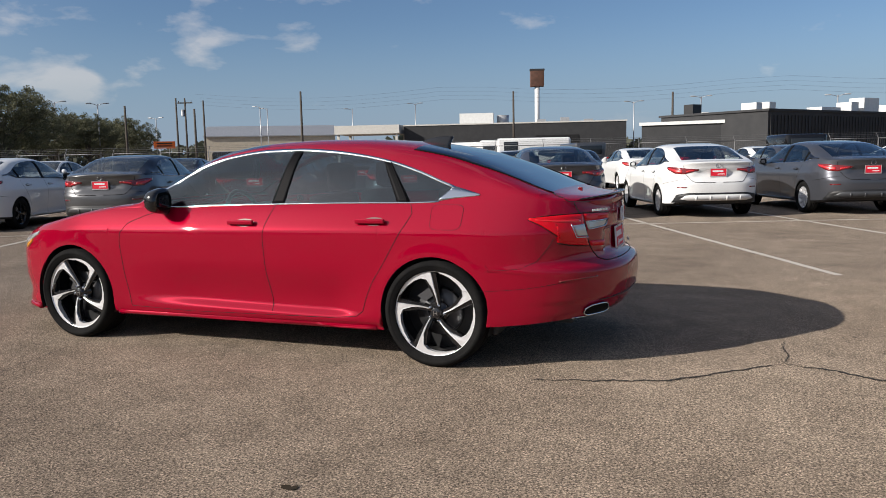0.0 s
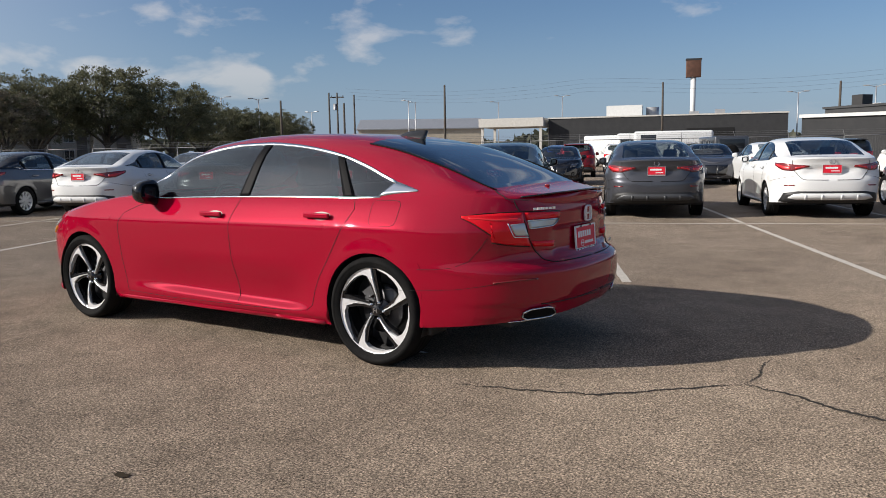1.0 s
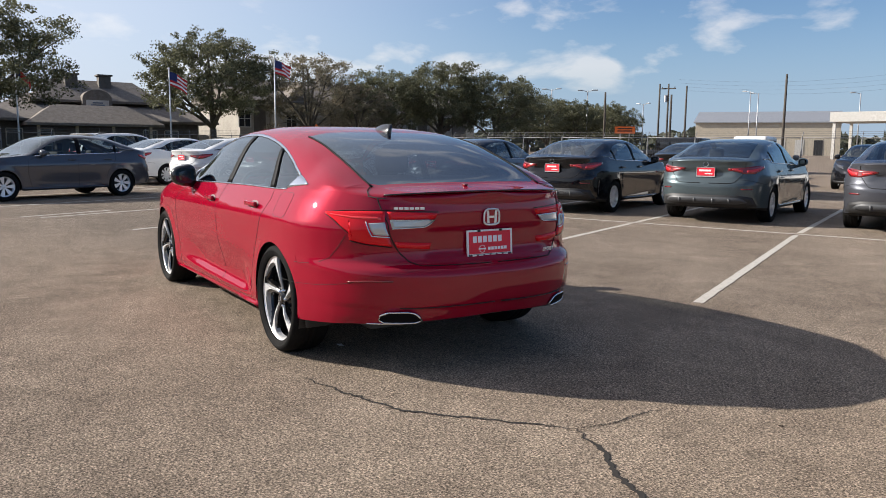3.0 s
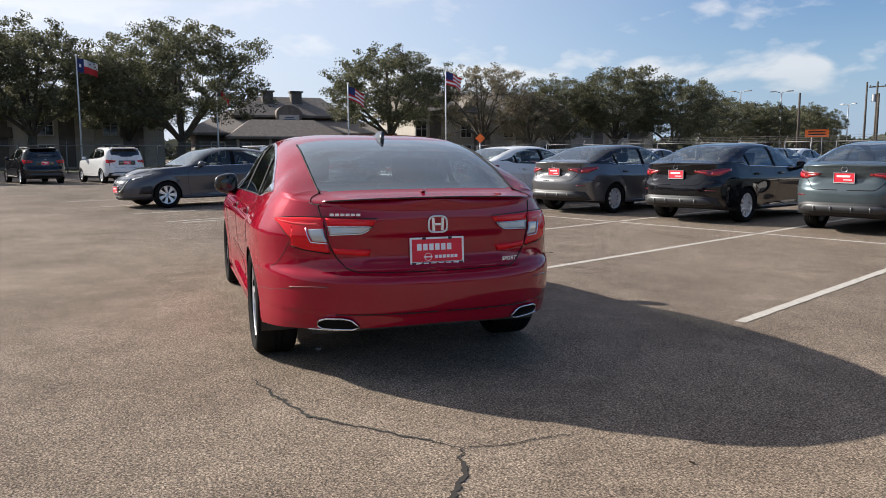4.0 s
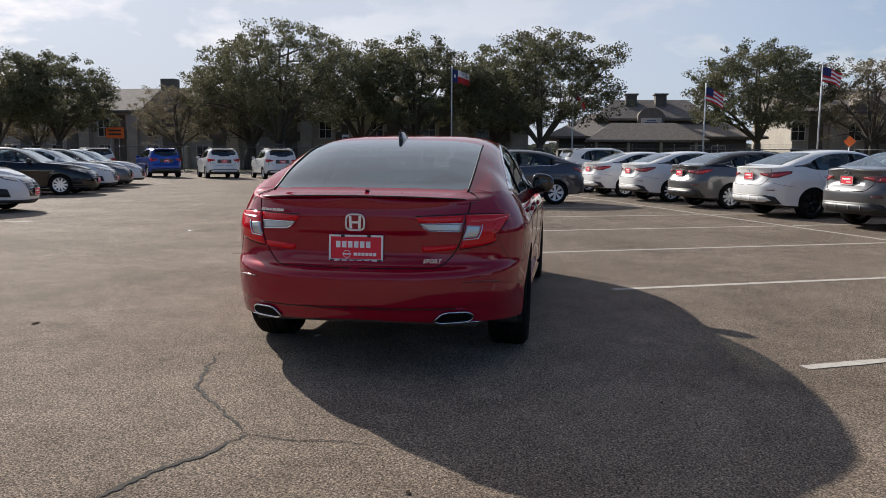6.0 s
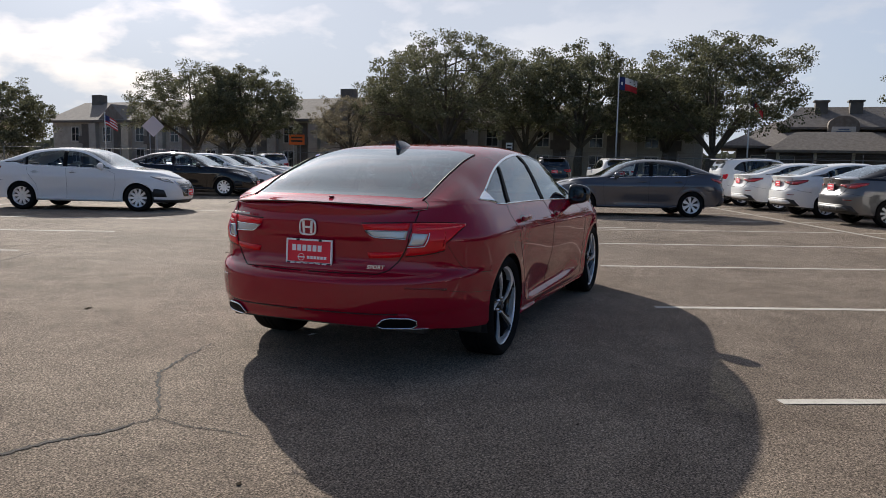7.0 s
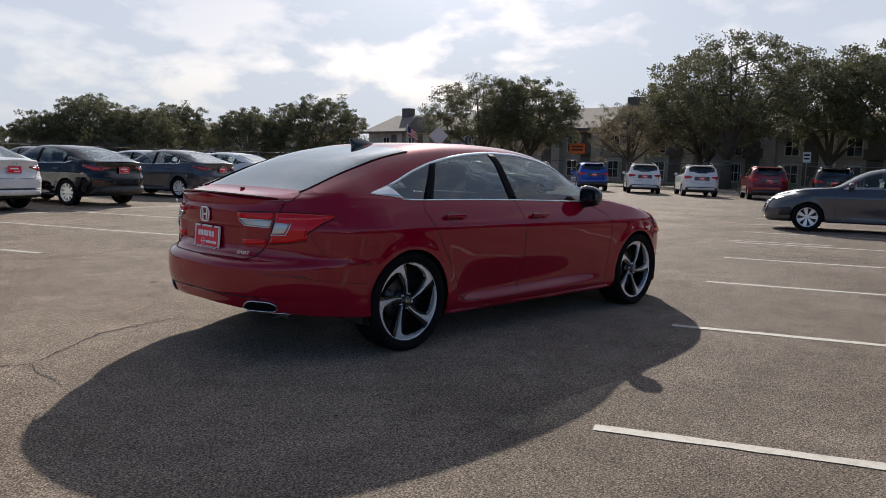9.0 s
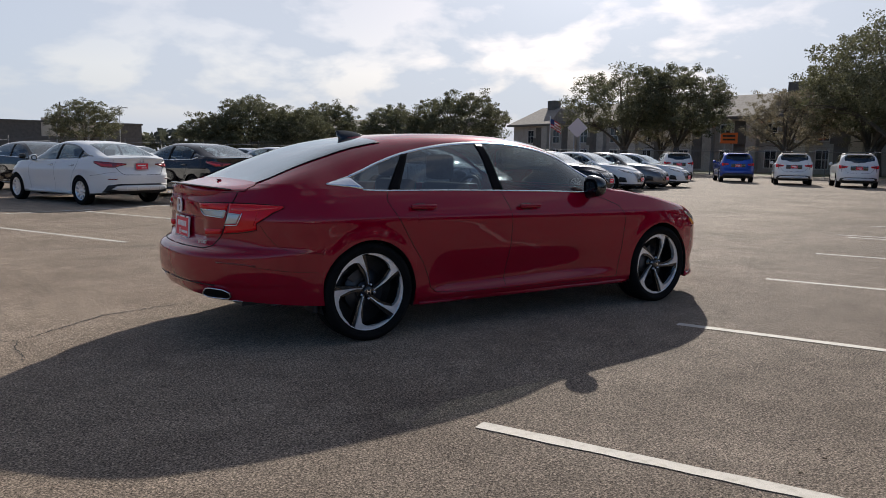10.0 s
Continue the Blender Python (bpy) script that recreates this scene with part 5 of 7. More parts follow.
LONGER = tuned(
    COMPACT, half=0.925,
    rear=[(z, x - 0.08) for z, x in COMPACT["rear"]], front=[(z, x + 0.17) for z, x in COMPACT["front"]],
    arches=[(0.0, 0.35), (2.82, 0.35)], front_corner=2.62, front_power=2.3)


def parked_car(name, label, category, spec, paint, spokes=10, fine=0.5, roof_paint=None, dark_wheels=False, group="parked cars", far=False):
    car = thing(name, label, category, group)
    sh = Shell(spec)
    suv = spec["roof"][-8][1] > 1.5 or spec["belt"] > 1.05
    build_shell(sh, car, paint, PARKGLASS, DARKGLASS if suv else PARKGLASS, fine, roof_paint=roof_paint)
    cabin(car, sh, 0.32, far)
    wheel_wells(car, spec)
    wb = spec["arches"][1][0]
    for x in (0.0, wb):
        for hand in (1, -1):
            plain_wheel(car, x, hand * (spec["half"] - 0.115), spec["axle"], hand, spokes, spec["axle"], face=GLOSSBLACK if dark_wheels else ALLOY, simple=far, lean=far)
    belt = spec["belt"]
    mirrors(car, sh, spec["side_glass"][1] - 0.17, sh.top(1.8) + 0.06, paint if not dark_wheels else GLOSSBLACK, 0.9, 0.09, far)
    A, Y = sh.angle_x, sh.angle_y
    cp = lambda a, z, off, h: sh.corner_point(a, z, off, h)  # noqa: E731
    fp = lambda a, z, off, h: sh.corner_point(a, z, off, h, "f")  # noqa: E731
    sp = lambda x, z, off, h: sh.side_point(x, z, off, h)  # noqa: E731
    zt = sh.top(-0.7)
    for hand in (1, -1):
        xs = np.linspace(spec["side_glass"][1] - 0.02, spec["side_glass"][0] + 0.03, 24)
        part("window_trim", ruled([(x, sh.low(x) - 0.008) for x in xs], [(x, sh.low(x) + 0.006) for x in xs], sp, 24, 2, 0.003, hand, 0.01), CHROME if not dark_wheels else BLACK, car)
        for k, wide in ((0, 0.05), (1, 0.03))[:1 if far else 2]:
            x = spec["pillars"][k]
            part("window_pillar", ruled([(x + wide, sh.low(x)), (x + wide - 0.03, sh.up(x - 0.03) - 0.006)], [(x - wide, sh.low(x)), (x - wide - 0.03, sh.up(x - 0.05) - 0.006)], sp, 8, 4, 0.003, hand, 0.008), PILLARBLACK, car)
        d0, d1, d2 = spec["doors"][0][1], spec["doors"][0][2], spec["doors"][1][2]
        for path in [] if far else [[(d2 - 0.12, belt - 0.07), (d2 + 0.05, belt - 0.15), (d2 + 0.06, 0.6), (d2 - 0.02, spec["sill"] + 0.06)], [(d1 - 0.02, belt - 0.02), (d1 + 0.03, 0.75), (d1 + 0.01, spec["sill"] + 0.06)], [(d0 - 0.28, belt - 0.02), (d0 - 0.24, 0.85), (d0 - 0.05, 0.6), (d0 + 0.03, spec["sill"] + 0.08)]]:
            seam(car, sh, path, hand)
        for x in () if far else (d1 + 0.17, d0 - 0.06):
            handle(car, sh, x, belt - 0.12, hand, paint, 0.18)
        part("sill_cover", ruled([(wb - 0.38, spec["sill"] + 0.06), (0.38, spec["sill"] + 0.06)], [(wb - 0.38, spec["sill"]), (0.38, spec["sill"])], sp, 10, 2, 0.008, hand, 0.04), BLACK if suv else paint, car)
        if suv:
            lamp = part("tail_lamp", ruled([(A(-0.48, 1.04), 1.05), (Y(0.78, 1.04), 1.04), (Y(0.46, 1.0), 1.0)], [(A(-0.50, 0.97), 0.97), (Y(0.80, 0.88), 0.88), (Y(0.50, 0.94), 0.93)], cp, 12, 5, 0.012, hand, 0.03), REDLENS, car, "red tail lamp")
            part("lamp_dark", ruled([(Y(0.72, 1.0), 1.0), (Y(0.50, 0.98), 0.98)], [(Y(0.72, 0.93), 0.93), (Y(0.53, 0.95), 0.95)], cp, 6, 3, 0.015, hand, 0.01), DARKLENS, lamp)
        else:
            part("roof_spear", ruled([(0.02, sh.up(0.02) - 0.01), (-0.20, 1.112), (-0.40, 1.094)], [(0.02, sh.low(0.02) + 0.02), (-0.20, 1.082), (-0.40, 1.080)], sp, 12, 3, 0.003, hand, 0.008), GLOSSBLACK, car, "black trim spear behind the rear door glass")
            top = [(A(-0.47, 0.985), 0.985), (A(-0.70, 0.975), 0.975), (Y(0.62, 0.955), 0.955), (Y(0.36, 0.935), 0.935)]
            low = [(A(-0.50, 0.92), 0.935), (A(-0.72, 0.85), 0.850), (Y(0.62, 0.842), 0.842), (Y(0.36, 0.905), 0.905)]
            lamp = part("tail_lamp", ruled(top, low, cp, 20, 6, 0.010, hand, 0.03), DARKLENS, car, "dark red boomerang tail lamp")
            part("lamp_red", ruled([(A(-0.50, 0.96), 0.965), (A(-0.72, 0.92), 0.925), (Y(0.64, 0.92), 0.915)], [(A(-0.53, 0.935), 0.94), (A(-0.74, 0.87), 0.870), (Y(0.64, 0.87), 0.868)], cp, 12, 4, 0.013, hand, 0.01), MIDLENS, lamp)
            if not far:
                part("lamp_red", ruled([(Y(0.58, 0.905), 0.905), (Y(0.42, 0.925), 0.925)], [(Y(0.58, 0.873), 0.873), (Y(0.42, 0.913), 0.913)], cp, 6, 3, 0.013, hand, 0.01), MIDLENS, lamp)
            part("bumper_reflector", ruled([(Y(0.74, 0.60), 0.602), (Y(0.58, 0.60), 0.602)], [(Y(0.74, 0.58), 0.582), (Y(0.60, 0.58), 0.582)], cp, 6, 2, 0.004, hand, 0.01), DARKLENS, car)
        # head lamps
        z1 = sh.top(wb + 0.55)
        F = lambda y, z: math.degrees(math.asin(min(1.0, y / sh.width(3.0, z)) ** (spec["front_power"] / 2)))  # noqa: E731
        if suv:
            part("head_lamp", ruled([(sh.angle_front(wb + 0.38, z1), z1 - 0.015), (55, z1 - 0.03), (38, z1 - 0.08)], [(sh.angle_front(wb + 0.42, z1), z1 - 0.07), (55, z1 - 0.12), (38, z1 - 0.14)], fp, 10, 4, 0.006, hand, 0.03), CLEARLENS, car)
        else:
            hx = wb + 0.26
            lamp = part("head_lamp", ruled([(sh.angle_front(hx, 0.80), 0.805), (sh.angle_front(hx + 0.28, 0.76), 0.765), (F(0.50, 0.70), 0.712)], [(sh.angle_front(hx, 0.80), 0.795), (sh.angle_front(hx + 0.26, 0.70), 0.700), (F(0.48, 0.65), 0.655)], fp, 14, 5, 0.006, hand, 0.03), DARKLAMP, car, "slim swept-back headlamp")
            if not far:
                part("lamp_projector", ruled([(sh.angle_front(hx + 0.22, 0.74), 0.752), (F(0.52, 0.69), 0.698)], [(sh.angle_front(hx + 0.24, 0.71), 0.716), (F(0.50, 0.66), 0.668)], fp, 8, 3, 0.010, hand, 0.01), CLEARLENS, lamp)
            grille = part("grille", ruled([(0, 0.690), (F(0.40, 0.69), 0.690)], [(0, 0.335), (F(0.30, 0.34), 0.345)], fp, 10, 6, 0.006, hand, 0.03), GLOSSBLACK, car, "black mesh grille")
            if not far:
                part("grille_trim", tube([fp(a, z, 0.010, hand) for a, z in resample([(F(0.43, 0.70), 0.70), (F(0.36, 0.50), 0.50), (F(0.26, 0.40), 0.405), (0, 0.40)], 16)], 0.010, 5), CHROME, grille)
                part("grille_bar", joined(*[tube([fp(a, z, 0.010, hand) for a in np.linspace(0, F(0.12 + 0.4 * z, z), 8)], 0.005, 4) for z in (0.46, 0.515, 0.57, 0.625)]), CHROME, grille)
            part("bumper_lip", ruled([(0, 0.27), (F(0.55, 0.27), 0.27), (F(0.80, 0.28), 0.285)], [(0, 0.19), (F(0.55, 0.20), 0.20), (F(0.80, 0.22), 0.225)], fp, 10, 3, 0.008, hand, 0.03), BLACK, car)
            if not far:
                part("fog_recess", ruled([(F(0.80, 0.52), 0.53), (F(0.70, 0.50), 0.50)], [(F(0.82, 0.34), 0.345), (F(0.66, 0.33), 0.335)], fp, 6, 3, 0.005, hand, 0.02), BLACK, car)
        if suv and not far:
            part("fog_recess", ruled([(60, 0.43), (46, 0.42)], [(58, 0.355), (44, 0.35)], fp, 5, 3, 0.004, hand, 0.02), BLACK, car)
        if not far:
            part("bumper_gap", tube([cp(a, z, 0.001, hand) for a, z in resample([(A(-0.40, 0.64), 0.66), (Y(0.70, 0.74), 0.735), (Y(0.52, 0.75), 0.750)], 12)], 0.003, 5), SEAM, car)
        part("lid_gap", tube([cp(a, z, 0.001, hand) for a, z in resample([(Y(0.62, zt - 0.02), zt - 0.02), (Y(0.60, 0.86), 0.86), (Y(0.555, 0.80), 0.80), (Y(0.48, 0.705), 0.705), (Y(0.43, 0.688), 0.688), (1, 0.685)], 20)], 0.0045, 5), SEAM, car)
    # bumper foot, and the insert in it, across the whole tail
    across = lambda y, z, off, h: sh.corner_point(sh.angle_y(abs(y), z), z, off, 1 if y >= 0 else -1)  # noqa: E731
    part("bumper_foot", ruled([(-0.74, 0.455), (-0.55, 0.49), (0.55, 0.49), (0.74, 0.455)], [(-0.80, 0.30), (-0.50, 0.29), (0.50, 0.29), (0.80, 0.30)], across, 25, 4, 0.008, 1, 0.04), BLACK, car)
    insert = part("bumper_insert", ruled([(-0.60, 0.44), (-0.50, 0.455), (0.50, 0.455), (0.60, 0.44)], [(-0.68, 0.375), (-0.54, 0.345), (0.54, 0.345), (0.68, 0.375)], across, 23, 3, 0.018, 1, 0.02), paint if paint is WHITE else DARKTRIM, car)
    if not far:
        for y in (-0.43, -0.17, 0.14, 0.40):
            part("bumper_rib", ruled([(y, 0.43), (y + 0.03, 0.43)], [(y, 0.35), (y + 0.03, 0.35)], across, 3, 3, 0.026, 1, 0.012), paint if paint is WHITE else DARKTRIM, insert)
    xb = sh.rear(0.86)
    zp = 0.90 if suv else 0.865
    if suv:
        part("lid_recess", soft_box(xb - 0.006 + (0.016 if not suv else -0.004), xb + 0.03, -0.36, 0.36, zp - 0.09, zp + 0.10, 0.012), GLOSSBLACK if suv else paint, car)
    dealer_tag(car, rear_plane(xb - 0.008 if not suv else xb - 0.014, 0, zp), 0.31, 0.16, True, False)
    zr = zp + 0.13
    ring = [Vector((sh.rear(zr) - 0.012, 0.045 * math.cos(a), zr + 0.038 * math.sin(a))) for a in np.linspace(0, 2 * math.pi, 18, endpoint=False)]
    part("emblem", tube(ring, 0.006, 5, closed=True), CHROME, car)
    xg = sh.front(0.62)
    if suv:
        part("grille", soft_box(xg - 0.10, xg + 0.012, -0.42, 0.42, 0.42, 0.72, 0.03), GLOSSBLACK, car)
    for z in () if far or not suv else (0.50, 0.57, 0.64):
        part("grille_bar", soft_box(xg - 0.02, xg + 0.022, -0.40, 0.40, z, z + 0.015, 0.004), CHROME, car)
    if not far:
        dealer_tag(car, Matrix.Translation((sh.front(0.43) + 0.016, 0, 0.43)) @ Matrix(((0, 0, 1, 0), (1, 0, 0, 0), (0, 1, 0, 0), (0, 0, 0, 1))), 0.31, 0.16, True, False)
    if suv:
        for hand in (1, -1):
            part("roof_rail", tube([(x, hand * 0.56, sh.roof(x) - 0.035 + 0.03 * (abs(x - 0.4) < 0.7)) for x in np.linspace(-0.4, 1.2, 14)], 0.014, 6), BLACK, car)
        part("roof_spoiler", soft_box(-0.66, -0.42, -0.56, 0.56, 1.515, 1.545, 0.012), paint, car)
        part("wiper", tube([(-0.745, 0.0, 1.16), (-0.715, 0.28, 1.19)], 0.008, 5), BLACK, car)
    return car


def heading(x, y, degrees):
    return pose(x, y, 0, 0, 0, degrees)


def parked_rows():
    away, back = -69.0, 111.0
    proto = {}

    def put(key, x, y, turn):
        """The first of a kind is built where it stands; the rest are copies of it."""
        far = key.endswith("_far")
        if key in proto:
            return copy_thing(proto[key], heading(x, y, turn))
        args = {
            "white": ("saloon", "white compact saloon with a red dealer plate, parked", "car", COMPACT, WHITE),
            "gun": ("saloon", "dark grey metallic compact saloon with a red dealer plate", "car", COMPACT, GUN),
            "grey": ("saloon", "mid-grey metallic compact saloon with a dark roof", "car", COMPACT, SILVER, 10, 0.5, BLACKP),
            "teal": ("saloon", "blue-grey compact saloon with a red dealer plate", "car", COMPACT, TEAL),
            "black": ("saloon", "glossy black compact saloon with a red dealer plate", "car", COMPACT, BLACKP),
            "white_sport": ("saloon", "white compact saloon with dark alloy wheels", "car", COMPACT, WHITE, 5, 0.5, None, "both", True),
            "side_grey": ("saloon", "grey compact saloon standing across the aisle", "car", COMPACT, GUN, 7),
            "long_white": ("saloon", "white mid-size saloon with silver multi-spoke wheels", "car", LONGER, WHITE),
            "kicks_white": ("crossover", "white small crossover with black lower trim", "car", CROSSOVER, WHITE, 5, 0.4),
            "kicks_blue": ("crossover", "blue small crossover with black lower trim", "car", CROSSOVER, BLUEP, 5, 0.4),
            "kicks_red": ("crossover", "deep red small crossover with roof rails", "car", CROSSOVER, DEEPRED, 5, 0.4),
            "kicks_black": ("crossover", "black small crossover with roof rails", "car", CROSSOVER, BLACKP, 5, 0.4),
        }[key.replace("_far", "")]
        car = parked_car(*args) if not far else parked_car(*args[:5], 5, 0.35, far=True)
        car.matrix_basis = heading(x, y, turn)
        proto[key] = car
        return car

    # the row whose tails face the aisle
    for i, key in zip(range(-2, 10), ("gun", "gun", "white", "gun", "teal", "black", "grey", "white_sport", "grey", "white", "white", "kicks_white")):
        put(key, -0.95 + 2.72 * i, -11.2 + 1.06 * i, away)
    # cars beyond that row, facing it
    for key, x, y, turn in (("black", 9.9, -24.3, back), ("gun", 4.8, -26.3, back), ("gun", 13.6, -21.0, back), ("white", 3.1, -32.0, away), ("kicks_white", 12.2, -37.5, away), ("kicks_blue", 15.6, -37.0, away),
                            ("black", -4.5, -18.8, away), ("white", -8.5, -20.5, away), ("gun", -11.5, -16.5, away), ("gun", 19.5, -21.0, back), ("white", 24.5, -19.0, back), ("black", 22.5, -12.5, away), ("gun", 28.0, -17.0, back), ("white", 33.5, -15.5, away), ("grey", 30.5, -10.5, away)):
        put(key + "_far", x, y, turn)
    for key, x, y, turn in (("white", 6.1, -22.0, back), ("gun", 8.6, -15.2, away), ("white", 1.4, -21.5, away), ("black", 12.0, -17.0, away), ("gun", -3.4, -22.5, away), ("white", -2.6, -29.5, away),
                            ("kicks_red", 11.6, -30.0, away), ("kicks_black", 0.4, -33.0, away), ("white", -7.0, -27.0, back), ("kicks_white", 8.0, -35.5, away), ("gun", 17.5, -27.0, back), ("white", 23.0, -24.5, away)):
        put(key + "_far", x, y, turn)
    # the grey one across the aisle
    put("side_grey", 16.1, -0.58, 112.0)
    # the row on the other side of the aisle
    put("long_white", 1.3, 13.75, back)
    for key, x, y, turn in (("black", 4.1, 14.9, back), ("gun", 8.2, 17.5, back), ("white_sport", 11.3, 19.6, back),
                            ("white", 8.75, 13.55, -70.0), ("black", 15.85, 16.7, -70.0), ("white", 18.5, 17.7, -70.0), ("grey", 21.1, 18.7, -70.0), ("white", 23.7, 19.7, -70.0)):
        put(key, x, y, turn)
    # more roofs behind it
    for i, (key, dx) in enumerate((("gun", -10.5), ("gun", -7.0), ("white", -3.6), ("black", -0.5), ("white", 2.6), ("gun", 5.6), ("white", 8.5), ("black", 11.4), ("white", 14.2))):
        put(key + "_far", dx + 0.6, 21.5 + 0.39 * dx, back if i % 3 else -69.0)
    for i, key in enumerate(("white", "gun", "white", "black", "white", "gun", "white")):
        put(key + "_far", -7.5 + 3.4 * i, 27.5 + 1.3 * i, back)
    # small crossovers at the far end
    for key, x, y in (("kicks_white", 33.2, 24.4), ("kicks_blue", 33.6, 20.7), ("kicks_white", 33.0, 17.0), ("kicks_white", 33.0, 13.8), ("kicks_red", 32.6, 10.2), ("kicks_black", 32.2, 7.1), ("kicks_white", 31.6, 3.8)):
        put(key + "_far", x + 0.8, y, {"kicks_red": 30.0, "kicks_black": 22.0, "kicks_blue": 43.0}.get(key, 50.0 if y > 20 else 35.0 if y > 5 else 24.0))


parked_rows()


# ---- trees ----
BARK = grainy("oak_bark", (0.055, 0.045, 0.035), (0.10, 0.085, 0.065), 6, 0.95, 0.5)


def leaf_material(name, a, b):
    m = principled(name, a, 0.7)
    tree = m.node_tree
    bs = tree.nodes["Principled BSDF"]
    info = tree.nodes.new("ShaderNodeNewGeometry")
    ramp = tree.nodes.new("ShaderNodeValToRGB")
    ramp.color_ramp.elements[0].color, ramp.color_ramp.elements[1].color = (*a, 1), (*b, 1)
    thin = node(tree, "ShaderNodeBsdfTranslucent")
    mix = node(tree, "ShaderNodeMixShader", Fac=0.34)
    out = tree.nodes["Material Output"]
    links(tree, (info.outputs["Random Per Island"], ramp.inputs[0]), (ramp.outputs[0], bs.inputs["Base Color"]), (ramp.outputs[0], thin.inputs["Color"]),
          (bs.outputs[0], mix.inputs[1]), (thin.outputs[0], mix.inputs[2]), (mix.outputs[0], out.inputs["Surface"]))
    return m


LEAF = leaf_material("oak_leaf", (0.058, 0.064, 0.032), (0.175, 0.170, 0.095))
FARLEAF = leaf_material("far_leaf", (0.040, 0.046, 0.030), (0.085, 0.088, 0.058))
DRYLEAF = leaf_material("dry_oak_leaf", (0.115, 0.098, 0.062), (0.27, 0.23, 0.155))


def oak_tree(name, label, seed, x, y, height, spread, leaves, leaf, size=0.26, bare=0.0, skirt=0.30):
    """A spreading oak: forked trunk, bending limbs, and leaf clumps that leave gaps."""
    rng = np.random.default_rng(seed)
    tree = thing(name, label, "tree", "oak trees", at=pose(x, y, 0))
    trunk_h = height * rng.uniform(0.17, 0.24)
    limbs, ends = [], []
    trunk = [(0, 0, -0.1), (rng.uniform(-.1, .1), rng.uniform(-.1, .1), trunk_h * 0.5), (rng.uniform(-.25, .25), rng.uniform(-.25, .25), trunk_h)]
    limbs.append(tube(resample(trunk, 6), 0.035 * height, 9, taper=0.024 * height))
    n = int(rng.integers(6, 9))
    for i in range(n):
        a = 2 * math.pi * (i + rng.uniform(-0.3, 0.3)) / n
        reach = spread * rng.uniform(0.45, 0.72) * (0.45 if i % 3 == 0 else 1)
        top = height * rng.uniform(0.62, 0.86) if i % 3 == 0 else height * rng.uniform(0.42, 0.72)
        p0 = Vector(trunk[-1])
        p2 = Vector((math.cos(a) * reach, math.sin(a) * reach, top))
        p1 = p0.lerp(p2, 0.45) + Vector((rng.uniform(-.5, .5), rng.uniform(-.5, .5), height * rng.uniform(-0.02, 0.09)))
        path = [tuple(p0 * (1 - t) ** 2 + p1 * 2 * t * (1 - t) + p2 * t * t) for t in np.linspace(0, 1, 8)]
        limbs.append(tube(path, 0.016 * height, 6, taper=0.004 * height))
        ends.append(p2)
        for k in range(5):
            t = rng.uniform(0.35, 1.0)
            q0 = p0 * (1 - t) ** 2 + p1 * 2 * t * (1 - t) + p2 * t * t
            b = a + rng.uniform(-1.3, 1.3)
            d = Vector((math.cos(b), math.sin(b), rng.uniform(-0.15, 0.9))) * spread * rng.uniform(0.22, 0.42)
            q1 = q0 + d
            q1.z = min(q1.z, height * 0.88)
            limbs.append(tube([tuple(q0), tuple(q0.lerp(q1, 0.5) + Vector((0, 0, 0.15))), tuple(q1)], 0.006 * height, 5, taper=0.0012 * height))
            ends.append(q1)
            for j in range(2):
                e = q1 + Vector((rng.normal(0, 1), rng.normal(0, 1), rng.normal(0.1, 0.7))) * spread * 0.10
                e.z = min(e.z, height * 0.92)
                limbs.append(tube([tuple(q1), tuple(e)], 0.0022 * height, 4, taper=0.0008 * height))
                ends.append(e)
    part("trunk", joined(*limbs), BARK, tree)
    ends = np.array([tuple(e) for e in ends])
    # twigs fill a dome, more densely near its skin
    d = rng.normal(0, 1, (560, 3))
    d /= np.linalg.norm(d, axis=1, keepdims=True)
    lump = np.array([0.84 + 0.26 * noise.noise(Vector(q) * 2.1 + Vector((seed, 0, 0))) for q in d])
    dome = d * (rng.uniform(0.42, 1.0, 560) ** 0.6 * lump)[:, None] * np.array([spread, spread, height * (0.27 + 0.5 * skirt) if skirt > 0.2 else height * 0.52]) + np.array([0, 0, height * (0.58 if skirt > 0.2 else 0.46)])
    dome = dome[dome[:, 2] > height * (skirt + 0.12 * rng.random(560))]
    ends = np.concatenate([ends[ends[:, 2] < height * 0.95], dome])
    ends = ends[rng.random(len(ends)) > bare]
    per = max(20, leaves // len(ends))
    c = np.repeat(ends, per, axis=0)
    d = rng.normal(0, 1, c.shape)
    d /= np.linalg.norm(d, axis=1, keepdims=True)
    r = (rng.random(len(c)) ** 0.5)[:, None] * np.repeat(rng.uniform(0.045, 0.10, len(ends)) * spread, per)[:, None]
    p = c + d * r * np.array([1.15, 1.15, 0.75])
    keep = (p[:, 2] > height * (skirt - 0.05)) & (p[:, 2] < height * 1.02)
    p = p[keep]
    s = size * rng.uniform(0.5, 1.25, len(p))[:, None]
    u = rng.normal(0, 1, p.shape)
    u /= np.linalg.norm(u, axis=1, keepdims=True)
    v = np.cross(u, rng.normal(0, 1, p.shape))
    v /= np.linalg.norm(v, axis=1, keepdims=True)
    w = np.cross(u, v) * 0.25
    quads = np.stack([p - u * s * 0.5 + w * s * 0.3, p - v * s * 0.32, p + u * s * 0.5 + w * s * 0.3, p + v * s * 0.32], axis=1).reshape(-1, 3)
    me = bpy.data.meshes.new("crown")
    me.vertices.add(len(quads))
    me.vertices.foreach_set("co", quads.ravel())
    me.loops.add(len(quads))
    me.loops.foreach_set("vertex_index", np.arange(len(quads), dtype=np.int32))
    me.polygons.add(len(p))
    me.polygons.foreach_set("loop_start", np.arange(0, len(quads), 4, dtype=np.int32))
